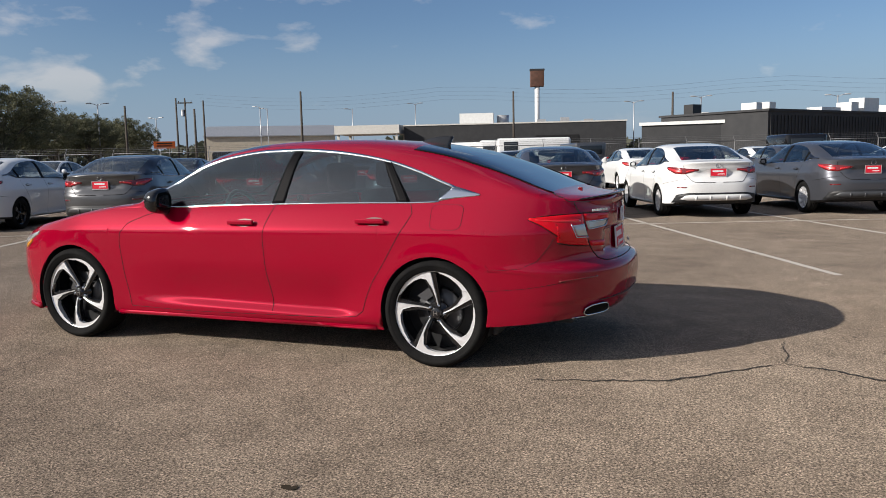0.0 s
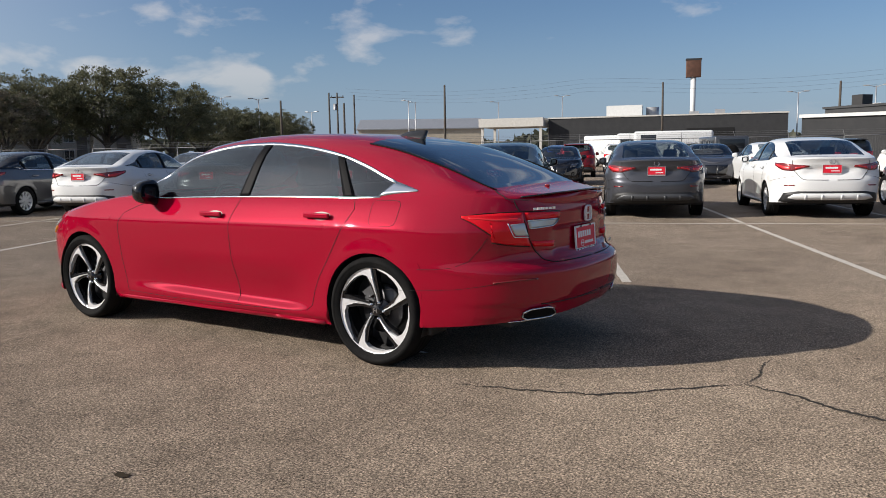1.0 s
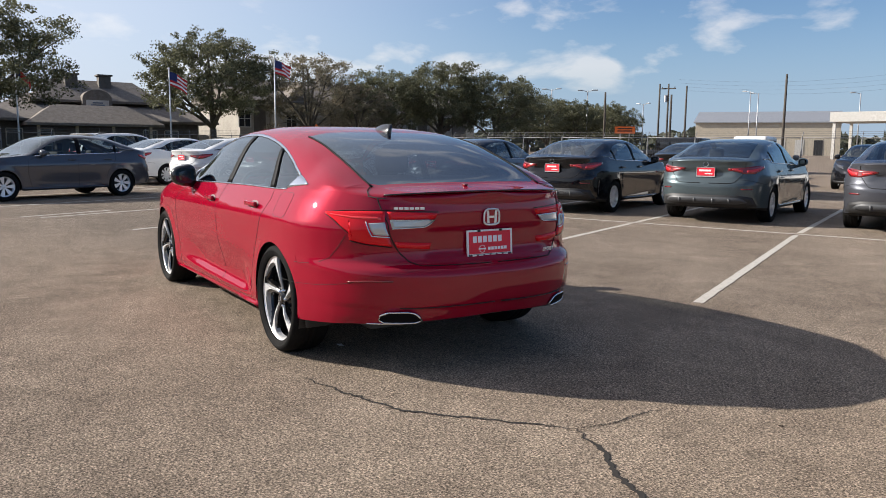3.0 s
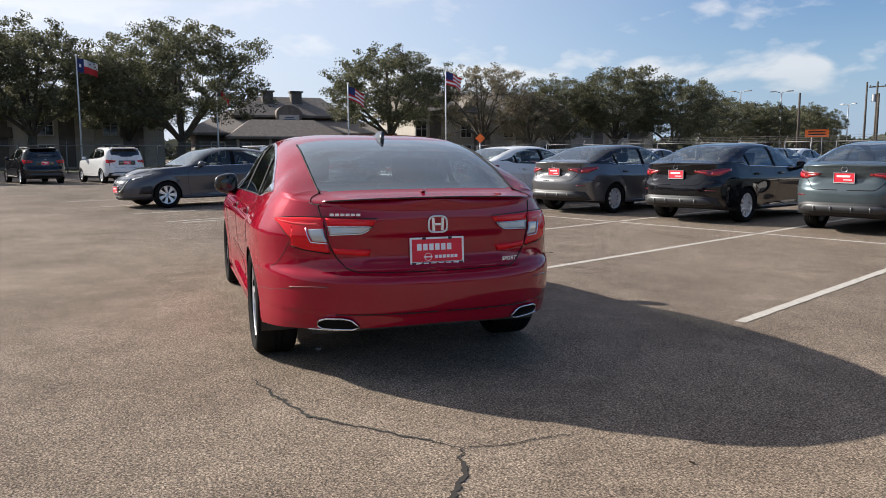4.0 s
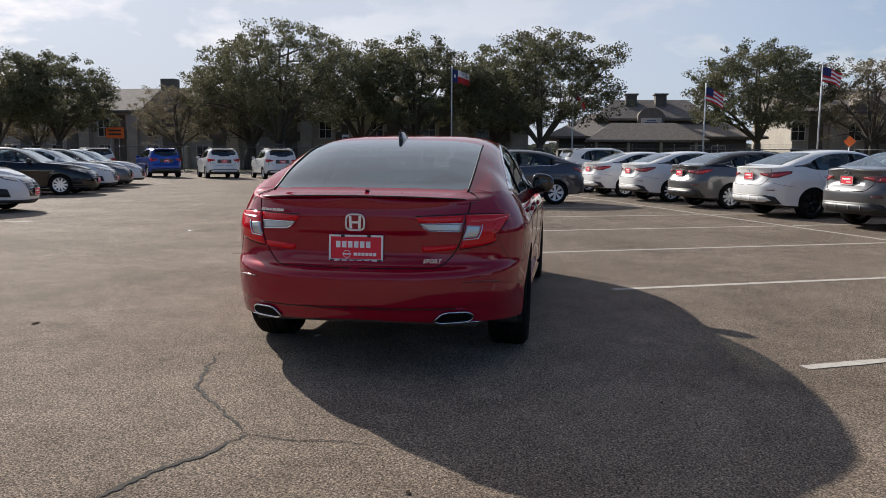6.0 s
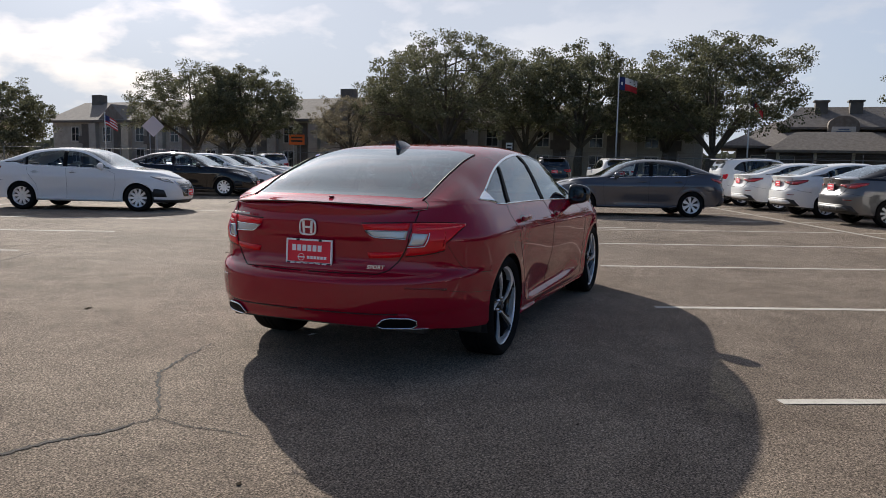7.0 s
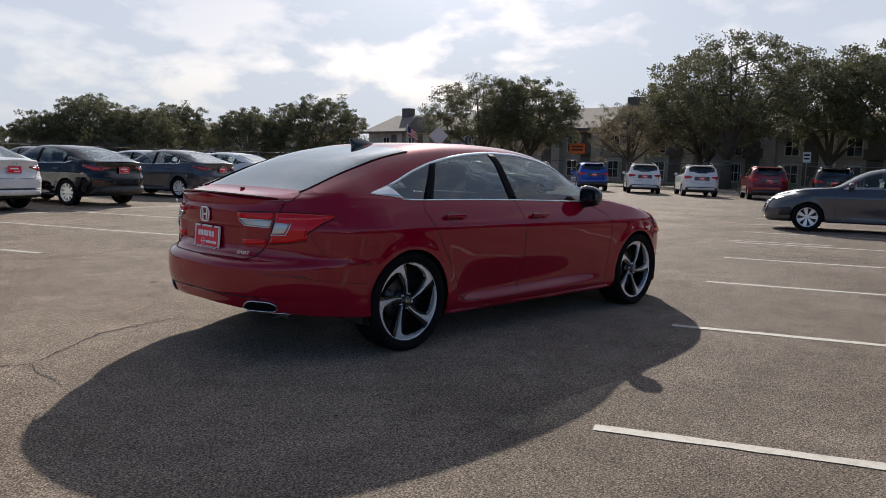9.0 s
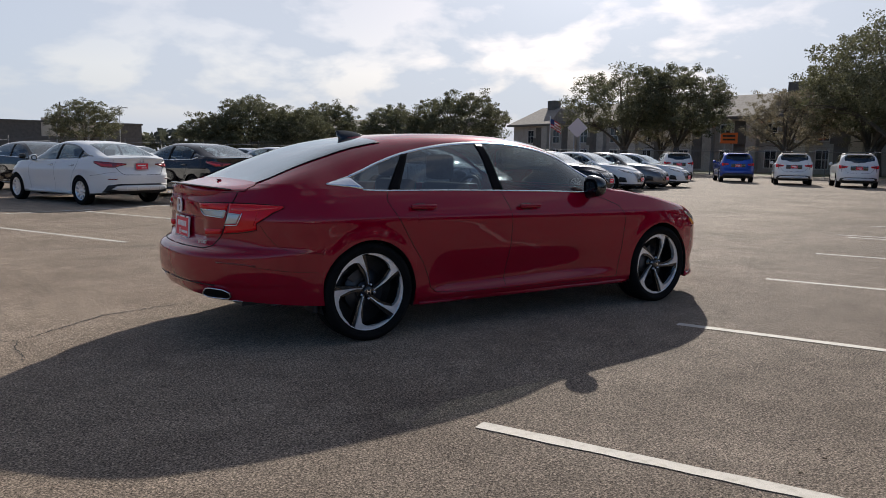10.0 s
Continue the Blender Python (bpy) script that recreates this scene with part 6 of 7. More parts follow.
    me.materials.append(leaf)
    me.update(calc_edges=True)
    tagged(part("crown", me, leaf, tree), kind="stuff")
    return tree


def plant_trees():
    big = oak_tree("oak_tree", "broad dark-leaved live oak beyond the lot fence", 3, 60.0, 1.2, 12.2, 8.2, 44000, LEAF, 0.20, 0.08)
    tall = oak_tree("oak_tree", "tall open-crowned live oak with visible limbs", 11, 53.0, 21.2, 12.3, 8.0, 38000, LEAF, 0.18, 0.18)
    dense = oak_tree("oak_tree", "dense round live oak with dark green leaves", 21, 65.0, -17.4, 11.6, 7.1, 44000, LEAF, 0.19, 0.04)
    thin = oak_tree("oak_tree", "thin brownish oak with half-bare branches", 31, 64.8, -26.6, 10.4, 5.8, 20000, DRYLEAF, 0.17, 0.3)
    bushy = oak_tree("oak_tree", "low dark live oak with foliage down to the fence", 41, 46.8, 64.6, 9.0, 6.2, 40000, LEAF, 0.21, 0.0, 0.08)
    for proto, x, y, k, turn in (
            (dense, 60.2, 11.8, 1.02, 70), (big, 66.0, -35.2, 0.76, 120), (dense, 62.6, -40.0, 0.88, 200), (big, 59.5, -44.5, 0.74, 15),
            (big, 79.6, -68.3, 0.70, 40), (dense, 90.4, -86.2, 0.74, 90), (big, 70.5, -57.5, 0.66, 300), (dense, 77.5, -71.8, 0.70, 10), (big, 82.0, -83.0, 0.68, 140), (dense, 99.0, -98.0, 0.74, 77), (big, 91.0, -90.5, 0.66, 33),
            (tall, 50.5, 44.0, 0.83, 50), (dense, 53.5, 40.6, 0.85, 190), (thin, 53.5, 29.8, 0.70, 60), (bushy, 36.5, 77.2, 0.86, 310), (bushy, 41.5, 69.6, 0.82, 75), 
            (bushy, 24.8, 69.0, 0.82, 100), (bushy, 29.0, 68.6, 0.72, 10), (bushy, 21.0, 69.6, 0.60, 45), (thin, 66.0, 34.5, 0.66, 10),
            (thin, 57.5, 45.5, 0.68, 33), (big, 14.0, 97.0, 0.62, 80), (dense, 66.5, 5.5, 0.9, 150), (tall, 61.5, 16.5, 0.92, 220), (thin, 62.0, 27.0, 0.86, 15), (tall, 57.0, 25.5, 0.80, 120), (thin, 63.5, -31.0, 0.72, 80)):
        t = copy_thing(proto, pose(x, y, 0, 0, 0, turn))
        t.scale = (k, k, k)


plant_trees()

# ---- buildings ----
STUCCO = grainy("tan_stucco", (0.46, 0.40, 0.31), (0.54, 0.47, 0.365), 1.5, 0.9, 0.2)
GREYWALL = grainy("grey_stucco", (0.34, 0.31, 0.265), (0.42, 0.385, 0.33), 1.2, 0.9, 0.2)
BROWNWALL = grainy("brown_siding", (0.10, 0.088, 0.075), (0.14, 0.122, 0.104), 2.0, 0.9, 0.2)
SHINGLE = grainy("brown_shingle", (0.15, 0.128, 0.108), (0.215, 0.185, 0.16), 3.0, 0.95, 0.4)
DARKWALL = grainy("charcoal_wall", (0.024, 0.025, 0.027), (0.034, 0.034, 0.036), 1.2, 0.8, 0.15)
TRIM = grainy("pale_trim", (0.50, 0.48, 0.44), (0.60, 0.58, 0.54), 4, 0.7)
PANE = principled("window_pane", (0.02, 0.023, 0.027), 0.08)
GALV = grainy("galvanised_steel", (0.34, 0.35, 0.36), (0.46, 0.46, 0.47), 12, 0.5, 0.05, metal=0.6)
FENCESTEEL = grainy("weathered_fence_steel", (0.13, 0.13, 0.135), (0.20, 0.20, 0.20), 12, 0.6, 0.05, metal=0.4)
WOODPOLE = grainy("weathered_pole", (0.055, 0.045, 0.037), (0.09, 0.075, 0.06), 5, 0.95, 0.4)
WHITEMETAL = grainy("white_metal", (0.62, 0.62, 0.60), (0.70, 0.70, 0.68), 3, 0.5)


def gable_roof(x0, x1, y0, y1, z, rise, over=0.5, hip=0.0):
    """A roof with its ridge along y; hip pulls the ridge's ends in."""
    x0, x1, y0, y1, xm = x0 - over, x1 + over, y0 - over, y1 + over, (x0 + x1) / 2
    v = [(x0, y0, z), (x1, y0, z), (x1, y1, z), (x0, y1, z), (xm, y0 + hip, z + rise), (xm, y1 - hip, z + rise)]
    v += [(a, b, c - 0.22) for a, b, c in v[:4]]
    return v, [(0, 1, 4), (1, 2, 5, 4), (2, 3, 5), (3, 0, 4, 5), (0, 6, 7, 1), (1, 7, 8, 2), (2, 8, 9, 3), (3, 9, 6, 0), (6, 9, 8, 7)]


def apartment(name, label, at, length, wall, depth=11.0, eave=5.4, rise=2.6, bay=5.2, seed=1, chimneys=True):
    """Two storeys with pilasters, flat dark panels as shaded bays and a low roof; the front looks to -x."""
    rng = np.random.default_rng(seed)
    b = thing(name, label, "building", "apartment houses", at=at)
    part("wall", box(0, depth, 0, length, 0, eave), wall, b, smooth=False)
    part("roof", gable_roof(0, depth, 0, length, eave, rise, 0.7), SHINGLE, b, smooth=False)
    part("fascia", box(-0.72, -0.66, -0.7, length + 0.7, eave - 0.25, eave + 0.03), BROWNWALL, b, smooth=False)
    y = 1.2
    k = 0
    while y < length - 3.2:
        part("pilaster", box(-0.55, 0.0, y - 0.55, y + 0.55, 0, eave - 0.3), STUCCO if rng.random() < 0.3 else wall, b, smooth=False)
        # dark brown panel on the wall gives the shade of a recessed balcony
        part("balcony_recess", box(-0.04, 0.0, y + 1.0, y + 2.3, 0.2, eave - 0.4), BROWNWALL, b, smooth=False)
        for z0, z1 in ((0.5, 2.1), (3.0, 4.6)):
            win = part("window", box(-0.07, -0.02, y + 2.7, y + 3.9, z0, z1), PANE, b, smooth=False)
            part("window_frame", joined(box(-0.11, -0.07, y + 2.62, y + 2.72, z0, z1), box(-0.11, -0.07, y + 3.88, y + 3.98, z0, z1), box(-0.11, -0.07, y + 2.62, y + 3.98, z1, z1 + 0.09), box(-0.13, -0.07, y + 2.60, y + 4.0, z0 - 0.09, z0), box(-0.10, -0.07, y + 3.27, y + 3.33, z0, z1), box(-0.10, -0.07, y + 2.72, y + 3.88, (z0 + z1) / 2 - 0.03, (z0 + z1) / 2 + 0.03)), TRIM, win, smooth=False)
        if k % 2 == 0:
            part("balcony_rail", box(-0.35, -0.30, y + 0.6, y + 2.5, 2.7, 3.6), BROWNWALL, b, smooth=False)
        if k % 3 == 1:
            gab = [(-0.4, y, eave), (-0.4, y + 4.4, eave), (-0.4, y + 2.2, eave + 1.9), (depth / 2, y + 2.2, eave + 1.9)]
            part("roof_gable", (gab, [(0, 1, 2), (0, 2, 3), (1, 3, 2)]), SHINGLE, b, smooth=False)
        y += bay
        k += 1
    for cy in np.arange(length * 0.2, length, length * 0.37) if chimneys else ():
        part("chimney", box(depth * 0.42, depth * 0.42 + 1.1, cy, cy + 1.5, eave + 1.2, eave + rise + 0.9), BROWNWALL, b, smooth=False)
    return b


def clubhouse():
    b = thing("clubhouse", "low brown clubhouse with hipped shingle roofs and chimneys", "building", at=pose(72.0, -20.5, 0, 0, 0, 2))
    part("wall", box(2, 14, 2, 20, 0, 3.3), BROWNWALL, b, smooth=False)
    part("roof", gable_roof(1.0, 15, 1.5, 20.5, 3.3, 2.6, 1.0, 5.0), SHINGLE, b, smooth=False)
    part("porch_roof", gable_roof(-2.0, 4, 7.0, 17.0, 2.9, 1.7, 0.6, 2.5), SHINGLE, b, smooth=False)
    for y in (7.4, 10.6, 13.6, 16.6):
        part("porch_post", box(-1.7, -1.45, y - 0.12, y + 0.12, 0, 2.9), STUCCO, b, smooth=False)
    part("upper_wall", box(5, 11, 6.5, 15.5, 3.6, 5.5), BROWNWALL, b, smooth=False)
    part("upper_roof", gable_roof(4.5, 11.5, 5.0, 16.0, 5.2, 2.1, 0.5, 2.2), SHINGLE, b, smooth=False)
    for y in (9.0, 12.0):
        part("chimney", box(6.5, 7.6, y, y + 1.1, 5.4, 7.7), BROWNWALL, b, smooth=False)
        part("chimney_cap", box(6.35, 7.75, y - 0.15, y + 1.25, 7.7, 7.85), BROWNWALL, b, smooth=False)
    arch = [(3.4, 10.9 + 1.3 * math.cos(a), 5.3 + 0.9 * math.sin(a)) for a in np.linspace(0, math.pi, 12)] + [(3.4, 9.6, 4.2), (3.4, 12.2, 4.2)]
    n = len(arch)
    dorm = part("dormer", (arch + [(6.0, y, z) for x, y, z in arch], [tuple(range(n))] + [(i, i + n, (i + 1) % n + n, (i + 1) % n) for i in range(n)]), SHINGLE, b, smooth=False)
    part("dormer_sign", box(3.32, 3.40, 9.9, 11.9, 4.3, 5.2), TRIM, dorm, smooth=False)
    for i in range(3):
        part("sign_bar", box(3.29, 3.32, 10.15 + 0.15 * i, 11.65 - 0.15 * i, 4.5 + 0.2 * i, 4.6 + 0.2 * i), principled("sign_blue", (0.08, 0.12, 0.2), 0.5), dorm, smooth=False)
    for y in (4.0, 6.0, 15.0, 17.5):
        win = part("window", box(1.93, 1.98, y, y + 1.2, 1.0, 2.4), PANE, b, smooth=False)
        part("window_frame", joined(box(1.90, 1.93, y - 0.08, y, 0.95, 2.45), box(1.90, 1.93, y + 1.2, y + 1.28, 0.95, 2.45), box(1.90, 1.93, y, y + 1.2, 2.4, 2.48), box(1.90, 1.93, y, y + 1.2, 0.92, 1.0)), TRIM, win, smooth=False)


clubhouse()
apartment("apartment_house", "two-storey grey stucco flats with pale pilasters and shingle roof", pose(75.5, -53.0, 0, 0, 0, 6), 31, GREYWALL, eave=5.6, seed=2)
apartment("apartment_house", "two-storey grey flats behind oaks with low shingle roof", pose(64.0, 28.5, 0, 0, 0, -2), 50, GREYWALL, eave=5.4, seed=3)
apartment("apartment_house", "two-storey grey flats with recessed dark balconies", pose(70.5, 2.5, 0, 0, 0, 3), 29, GREYWALL, eave=5.2, rise=2.2, seed=4)
apartment("apartment_house", "far row of grey two-storey flats with a low roof", pose(58.0, 84.0, 0, 0, 0, 20), 34, GREYWALL, eave=5.0, rise=1.6, seed=5, chimneys=False)


def hall(name, label, at, lx, ly, h, wall, ribs=0.0, flat=True):
    b = thing(name, label, "building", at=at)
    part("wall", box(0, lx, 0, ly, 0, h), wall, b, smooth=False)
    part("roof", box(-0.1, lx + 0.1, -0.1, ly + 0.1, h, h + 0.18) if flat else gable_roof(0, lx, 0, ly, h, ly * 0.0 + 1.2, 0.3), TRIM if flat else GALV, b, smooth=False)
    if ribs:
        for i in range(int(lx / ribs)):
            part("wall_rib", box(i * ribs, i * ribs + 0.12, ly, ly + 0.07, 0.2, h - 0.1), wall, b, smooth=False)
    return b


def far_buildings():
    # long charcoal workshop with a pale roof edge, an open bay and rooftop plant
    w = hall("workshop", "long charcoal workshop with a pale roof edge", pose(12.5, -104.5, 0, 0, 0, 16.2), 31, 16, 5.7, DARKWALL)
    w.matrix_basis = pose(43.2, -95.6, 0, 0, 0, 196.2)
    # no opening is cut: near-black panels paint the bay's unlit inside on the wall
    part("open_bay", box(18.5, 24.5, -0.06, 0.0, 0.2, 4.0), principled("dark_bay", (0.006, 0.006, 0.007), 0.9), w, smooth=False)
    part("open_bay", box(18.5, 24.5, 16.0, 16.06, 0.2, 4.0), principled("dark_bay", (0.006, 0.006, 0.007), 0.9), w, smooth=False)
    part("roof_plant", box(7.5, 12.5, 6, 10, 5.88, 7.6), WHITEMETAL, w, smooth=False)
    part("roof_drum", lathe_z(0.9, 5.88, 7.3, 13.9, 8, 18), GALV, w)
    for x, s in ((19.0, 0.7), (22.5, 0.9), (26.0, 0.6)):
        part("roof_unit", box(x, x + 1.3, 8, 9.2, 5.88, 5.88 + s), GALV, w, smooth=False)
    for i in range(3):
        part("wall_lamp", box(27.5 + 0.6 * i, 27.8 + 0.6 * i, 16.06, 16.3, 4.2, 4.5), TRIM, w, smooth=False)
    c = thing("canopy", "pale flat canopy on posts beside the workshop", "canopy", at=pose(52.0, -91.2, 0, 0, 0, 196.2))
    part("canopy_roof", box(0, 9.2, 0, 9, 4.7, 5.9), TRIM, c, smooth=False)
    for x in (0.3, 8.6):
        for y in (0.3, 8.4):
            part("post", box(x, x + 0.35, y, y + 0.35, 0, 4.7), TRIM, c, smooth=False)
    # ribbed charcoal hall, nearest corner towards the lot
    h = thing("metal_hall", "charcoal ribbed metal hall with white rooftop units", "building", at=pose(-3.7, -69.9, 0, 0, 0, -124.8))
    part("wall", box(0, 46, 0, 12, 0, 4.75), DARKWALL, h, smooth=False)
    part("roof", box(-0.15, 46.2, -0.15, 12.2, 4.75, 4.95), DARKWALL, h, smooth=False)
    for i in range(80):
        part("wall_rib", box(0.3 + 0.55 * i, 0.42 + 0.55 * i, -0.09, 0.0, 0.2, 4.4), DARKWALL, h, smooth=False)
    for x, wd, ht in ((1.2, 0.9, 0.7), (3.2, 1.0, 0.8), (12.0, 3.5, 0.5), (17.5, 1.4, 1.1), (20, 3.0, 1.6), (26, 2.0, 1.0)):
        part("roof_unit", box(x, x + wd, 2, 3.6, 4.95, 4.95 + ht), WHITEMETAL, h, smooth=False)
    part("roof_unit", box(0.5, 1.8, 8.5, 9.6, 4.95, 5.9), BLACK, h, smooth=False)
    a = thing("annexe", "low charcoal annexe with a white doorway canopy", "building", at=pose(-2.0, -80.5, 0, 0, 0, 175))
    part("wall", box(-9, 0, -8, 0, 0, 3.9), DARKWALL, a, smooth=False)
    part("roof", box(-9.2, 0.2, -8.2, 0.2, 3.9, 4.2), WHITEMETAL, a, smooth=False)
    part("roof_unit", box(-4.5, -3.4, -3, -2, 4.2, 5.2), WHITEMETAL, a, smooth=False)
    # tan store with a grey roof
    s = thing("warehouse", "tan metal warehouse with a grey pitched roof", "building", at=pose(103.5, -128.5, 0, 0, 0, -147.0))
    part("wall", box(0, 27, 0, 18, 0, 6.6), STUCCO, s, smooth=False)
    v, f = gable_roof(0, 18, 0, 27, 6.6, 2.4, 0.4)
    part("roof", ([(y, x, z) for x, y, z in v], [q[::-1] for q in f]), GALV, s, smooth=False)
    for i in range(7):
        part("roller_door", box(2 + 3.4 * i, 3.6 + 3.4 * i, -0.05, 0.0, 0, 3.0), DARKWALL if i % 3 == 0 else TRIM, s, smooth=False)
    t = thing("store_building", "flat brown shop building far across the road", "building", at=pose(6.0, 146.0, 0, 0, 0, 3))
    part("wall", box(0, 26, 0, 12, 0, 5.8), BROWNWALL, t, smooth=False)
    part("wall_band", box(9, 18, -0.1, 0, 3.4, 6.6), STUCCO, t, smooth=False)
    part("roof", box(-0.2, 26.2, -0.2, 12.2, 5.8, 6.1), BROWNWALL, t, smooth=False)


def lathe_z(r, z0, z1, x, y, n):
    v = [(x + r * math.cos(2 * math.pi * k / n), y + r * math.sin(2 * math.pi * k / n), z) for z in (z0, z1) for k in range(n)]
    return v, [(k, (k + 1) % n, (k + 1) % n + n, k + n) for k in range(n)] + [tuple(range(n, 2 * n))]


far_buildings()


# ---- fence, poles, flags and signs ----
def chain_fence():
    fence = thing("chain_fence", "galvanised chain-link fence with angled barbed-wire arms", "fence")
    line = resample([(-32, -54.5), (0, -42.0), (40, -26.4), (47.5, -20.5), (49.5, 0), (50.5, 22), (45.5, 42), (30, 60), (-8, 62)], 78)
    wires = []
    for i, (x, y) in enumerate(line):
        nx, ny = line[min(i + 1, 77)][0] - line[max(i - 1, 0)][0], line[min(i + 1, 77)][1] - line[max(i - 1, 0)][1]
        k = math.hypot(nx, ny)
        ox, oy = ny / k, -nx / k
        part("post", tube([(x, y, 0), (x, y, 1.86)], 0.035, 6), FENCESTEEL, fence)
        part("barb_arm", tube([(x, y, 1.84), (x + ox * 0.28, y + oy * 0.28, 2.16)], 0.016, 5), FENCESTEEL, fence)
        if i:
            px, py = line[i - 1]
            part("top_rail", tube([(px, py, 1.83), (x, y, 1.83)], 0.024, 5), FENCESTEEL, fence)
            for off, z in ((0.10, 1.95), (0.19, 2.05), (0.28, 2.15)):
                wires.append(tube([(px + ox * off, py + oy * off, z), (x + ox * off, y + oy * off, z)], 0.006, 3))
            n = 22
            for j in range(n):
                a, b = j / n, (j + 1.0) / n
                for s, e in ((a, b), (b, a)):
                    wires.append(tube([(px + (x - px) * s, py + (y - py) * s, 0.1), (px + (x - px) * e, py + (y - py) * e, 1.82)], 0.0022, 3))
    tagged(part("wire_mesh", joined(*wires), FENCESTEEL, fence, smooth=False), kind="stuff")


chain_fence()


def utility_pole(x, y, h, arms=1, turn=20.0, group="utility poles"):
    p = thing("utility_pole", "dark weathered wooden utility pole with crossarm", "pole", group, at=pose(x, y, 0, 0, 0, turn))
    part("mast", tube([(0, 0, -0.2), (0, 0, h)], 0.16, 8, taper=0.11), WOODPOLE, p)
    for k in range(arms):
        part("crossarm", box(-1.0, 1.0, -0.06, 0.06, h - 0.7 - 0.8 * k, h - 0.55 - 0.8 * k), WOODPOLE, p, smooth=False)
        for x0 in (-0.85, 0.0, 0.85):
            part("insulator", lathe_z(0.05, h - 0.55 - 0.8 * k, h - 0.36 - 0.8 * k, x0, 0, 6), BLACK, p)
    if arms:
        part("transformer", lathe_z(0.26, h - 2.4, h - 1.5, 0.34, 0.0, 10), GALV, p)


def lamp_post(x, y, h, heads=2, turn=0.0):
    p = thing("street_lamp", "slim pale steel lamp post with flat heads", "street lamp", "lamp posts", at=pose(x, y, 0, 0, 0, turn))
    part("mast", tube([(0, 0, 0), (0, 0, h)], 0.10, 7, taper=0.07), GALV, p)
    for k in range(heads):
        d = 1 if k == 0 else -1
        part("arm", tube([(0, 0, h - 0.2), (d * 0.5, 0, h), (d * 0.9, 0, h + 0.05)], 0.04, 5), GALV, p)
        part("lamp_head", soft_box(min(d * 0.7, d * 1.4), max(d * 0.7, d * 1.4), -0.16, 0.16, h, h + 0.14, 0.04), GALV, p)


for x, y, h, arms in ((45.3, -71.7, 9.0, 0), (60.1, -60.3, 7.4, 0), (25.8, -91.0, 9.4, 0), (5.7, -84.6, 7.9, 0), (69.1, -79.1, 9.8, 0), (68.2, -79.8, 9.8, 1), (66.4, -81.3, 9.5, 0), (44.2, 94.3, 7.5, 1), (56.0, -66.5, 7.2, 0), (14.5, 120.0, 8.0, 1)):
    utility_pole(x, y, h, arms)
for x, y, h, heads, turn in ((71.7, -102.2, 10.0, 1, 0), (70.8, -102.9, 9.7, 1, 0), (53.4, -123.6, 10.9, 2, 20), (13.7, -113.9, 8.9, 2, 10), (3.7, -104.8, 8.6, 2, 0), (79.6, -69.0, 9.2, 2, 30), (76.2, -72.6, 9.0, 2, 40), (-12.0, -98.0, 7.6, 2, 0),
                             (20.6, 142.9, 9.6, 1, 0), (22.0, 142.7, 9.3, 1, 0), (24.5, 142.2, 8.2, 2, 0), (27.0, 141.8, 8.6, 2, 0), (17.0, 143.4, 7.4, 1, 0), (84.0, -92.0, 8.2, 2, 0), (60.0, -112.0, 9.6, 1, 30)):
    lamp_post(x, y, h, heads, turn)


def power_lines():
    a, b = Vector((66.5, -81.3, 8.9)), Vector((-40, -92, 7.6))
    for k in range(4):
        pts = []
        for t in np.linspace(0, 1, 20):
            p = a.lerp(b, t) + Vector((0, 0.5 * k, 0.45 * k - 1.0 * math.sin(math.pi * ((t * 3) % 1))))
            pts.append(tuple(p))
        tagged(part("power_line", tube(pts, 0.007, 3), BLACK, None), "thin dark overhead power line", "cable", "power lines")


power_lines()


def pole_sign():
    p = thing("pole_sign", "tall white pole with a rusty brown sign cabinet", "sign", at=pose(41.6, -165.5, 0, 0, 0, 20))
    part("mast", tube([(0, 0, 0), (0, 0, 17)], 0.55, 10), WHITEMETAL, p)
    cab = part("cabinet", soft_box(-1.5, 1.5, -0.8, 0.8, 16.4, 20.2, 0.1), grainy("rusty_brown", (0.075, 0.035, 0.022), (0.12, 0.055, 0.035), 1.5, 0.8), p)
    part("cabinet_trim", box(-1.6, 1.6, -0.84, 0.84, 19.9, 20.3), DARKWALL, cab, smooth=False)


pole_sign()

FLAGRED = principled("flag_red", (0.50, 0.025, 0.03), 0.8)
FLAGWHITE = principled("flag_white", (0.72, 0.72, 0.72), 0.8)
FLAGBLUE = principled("flag_blue", (0.02, 0.035, 0.14), 0.8)


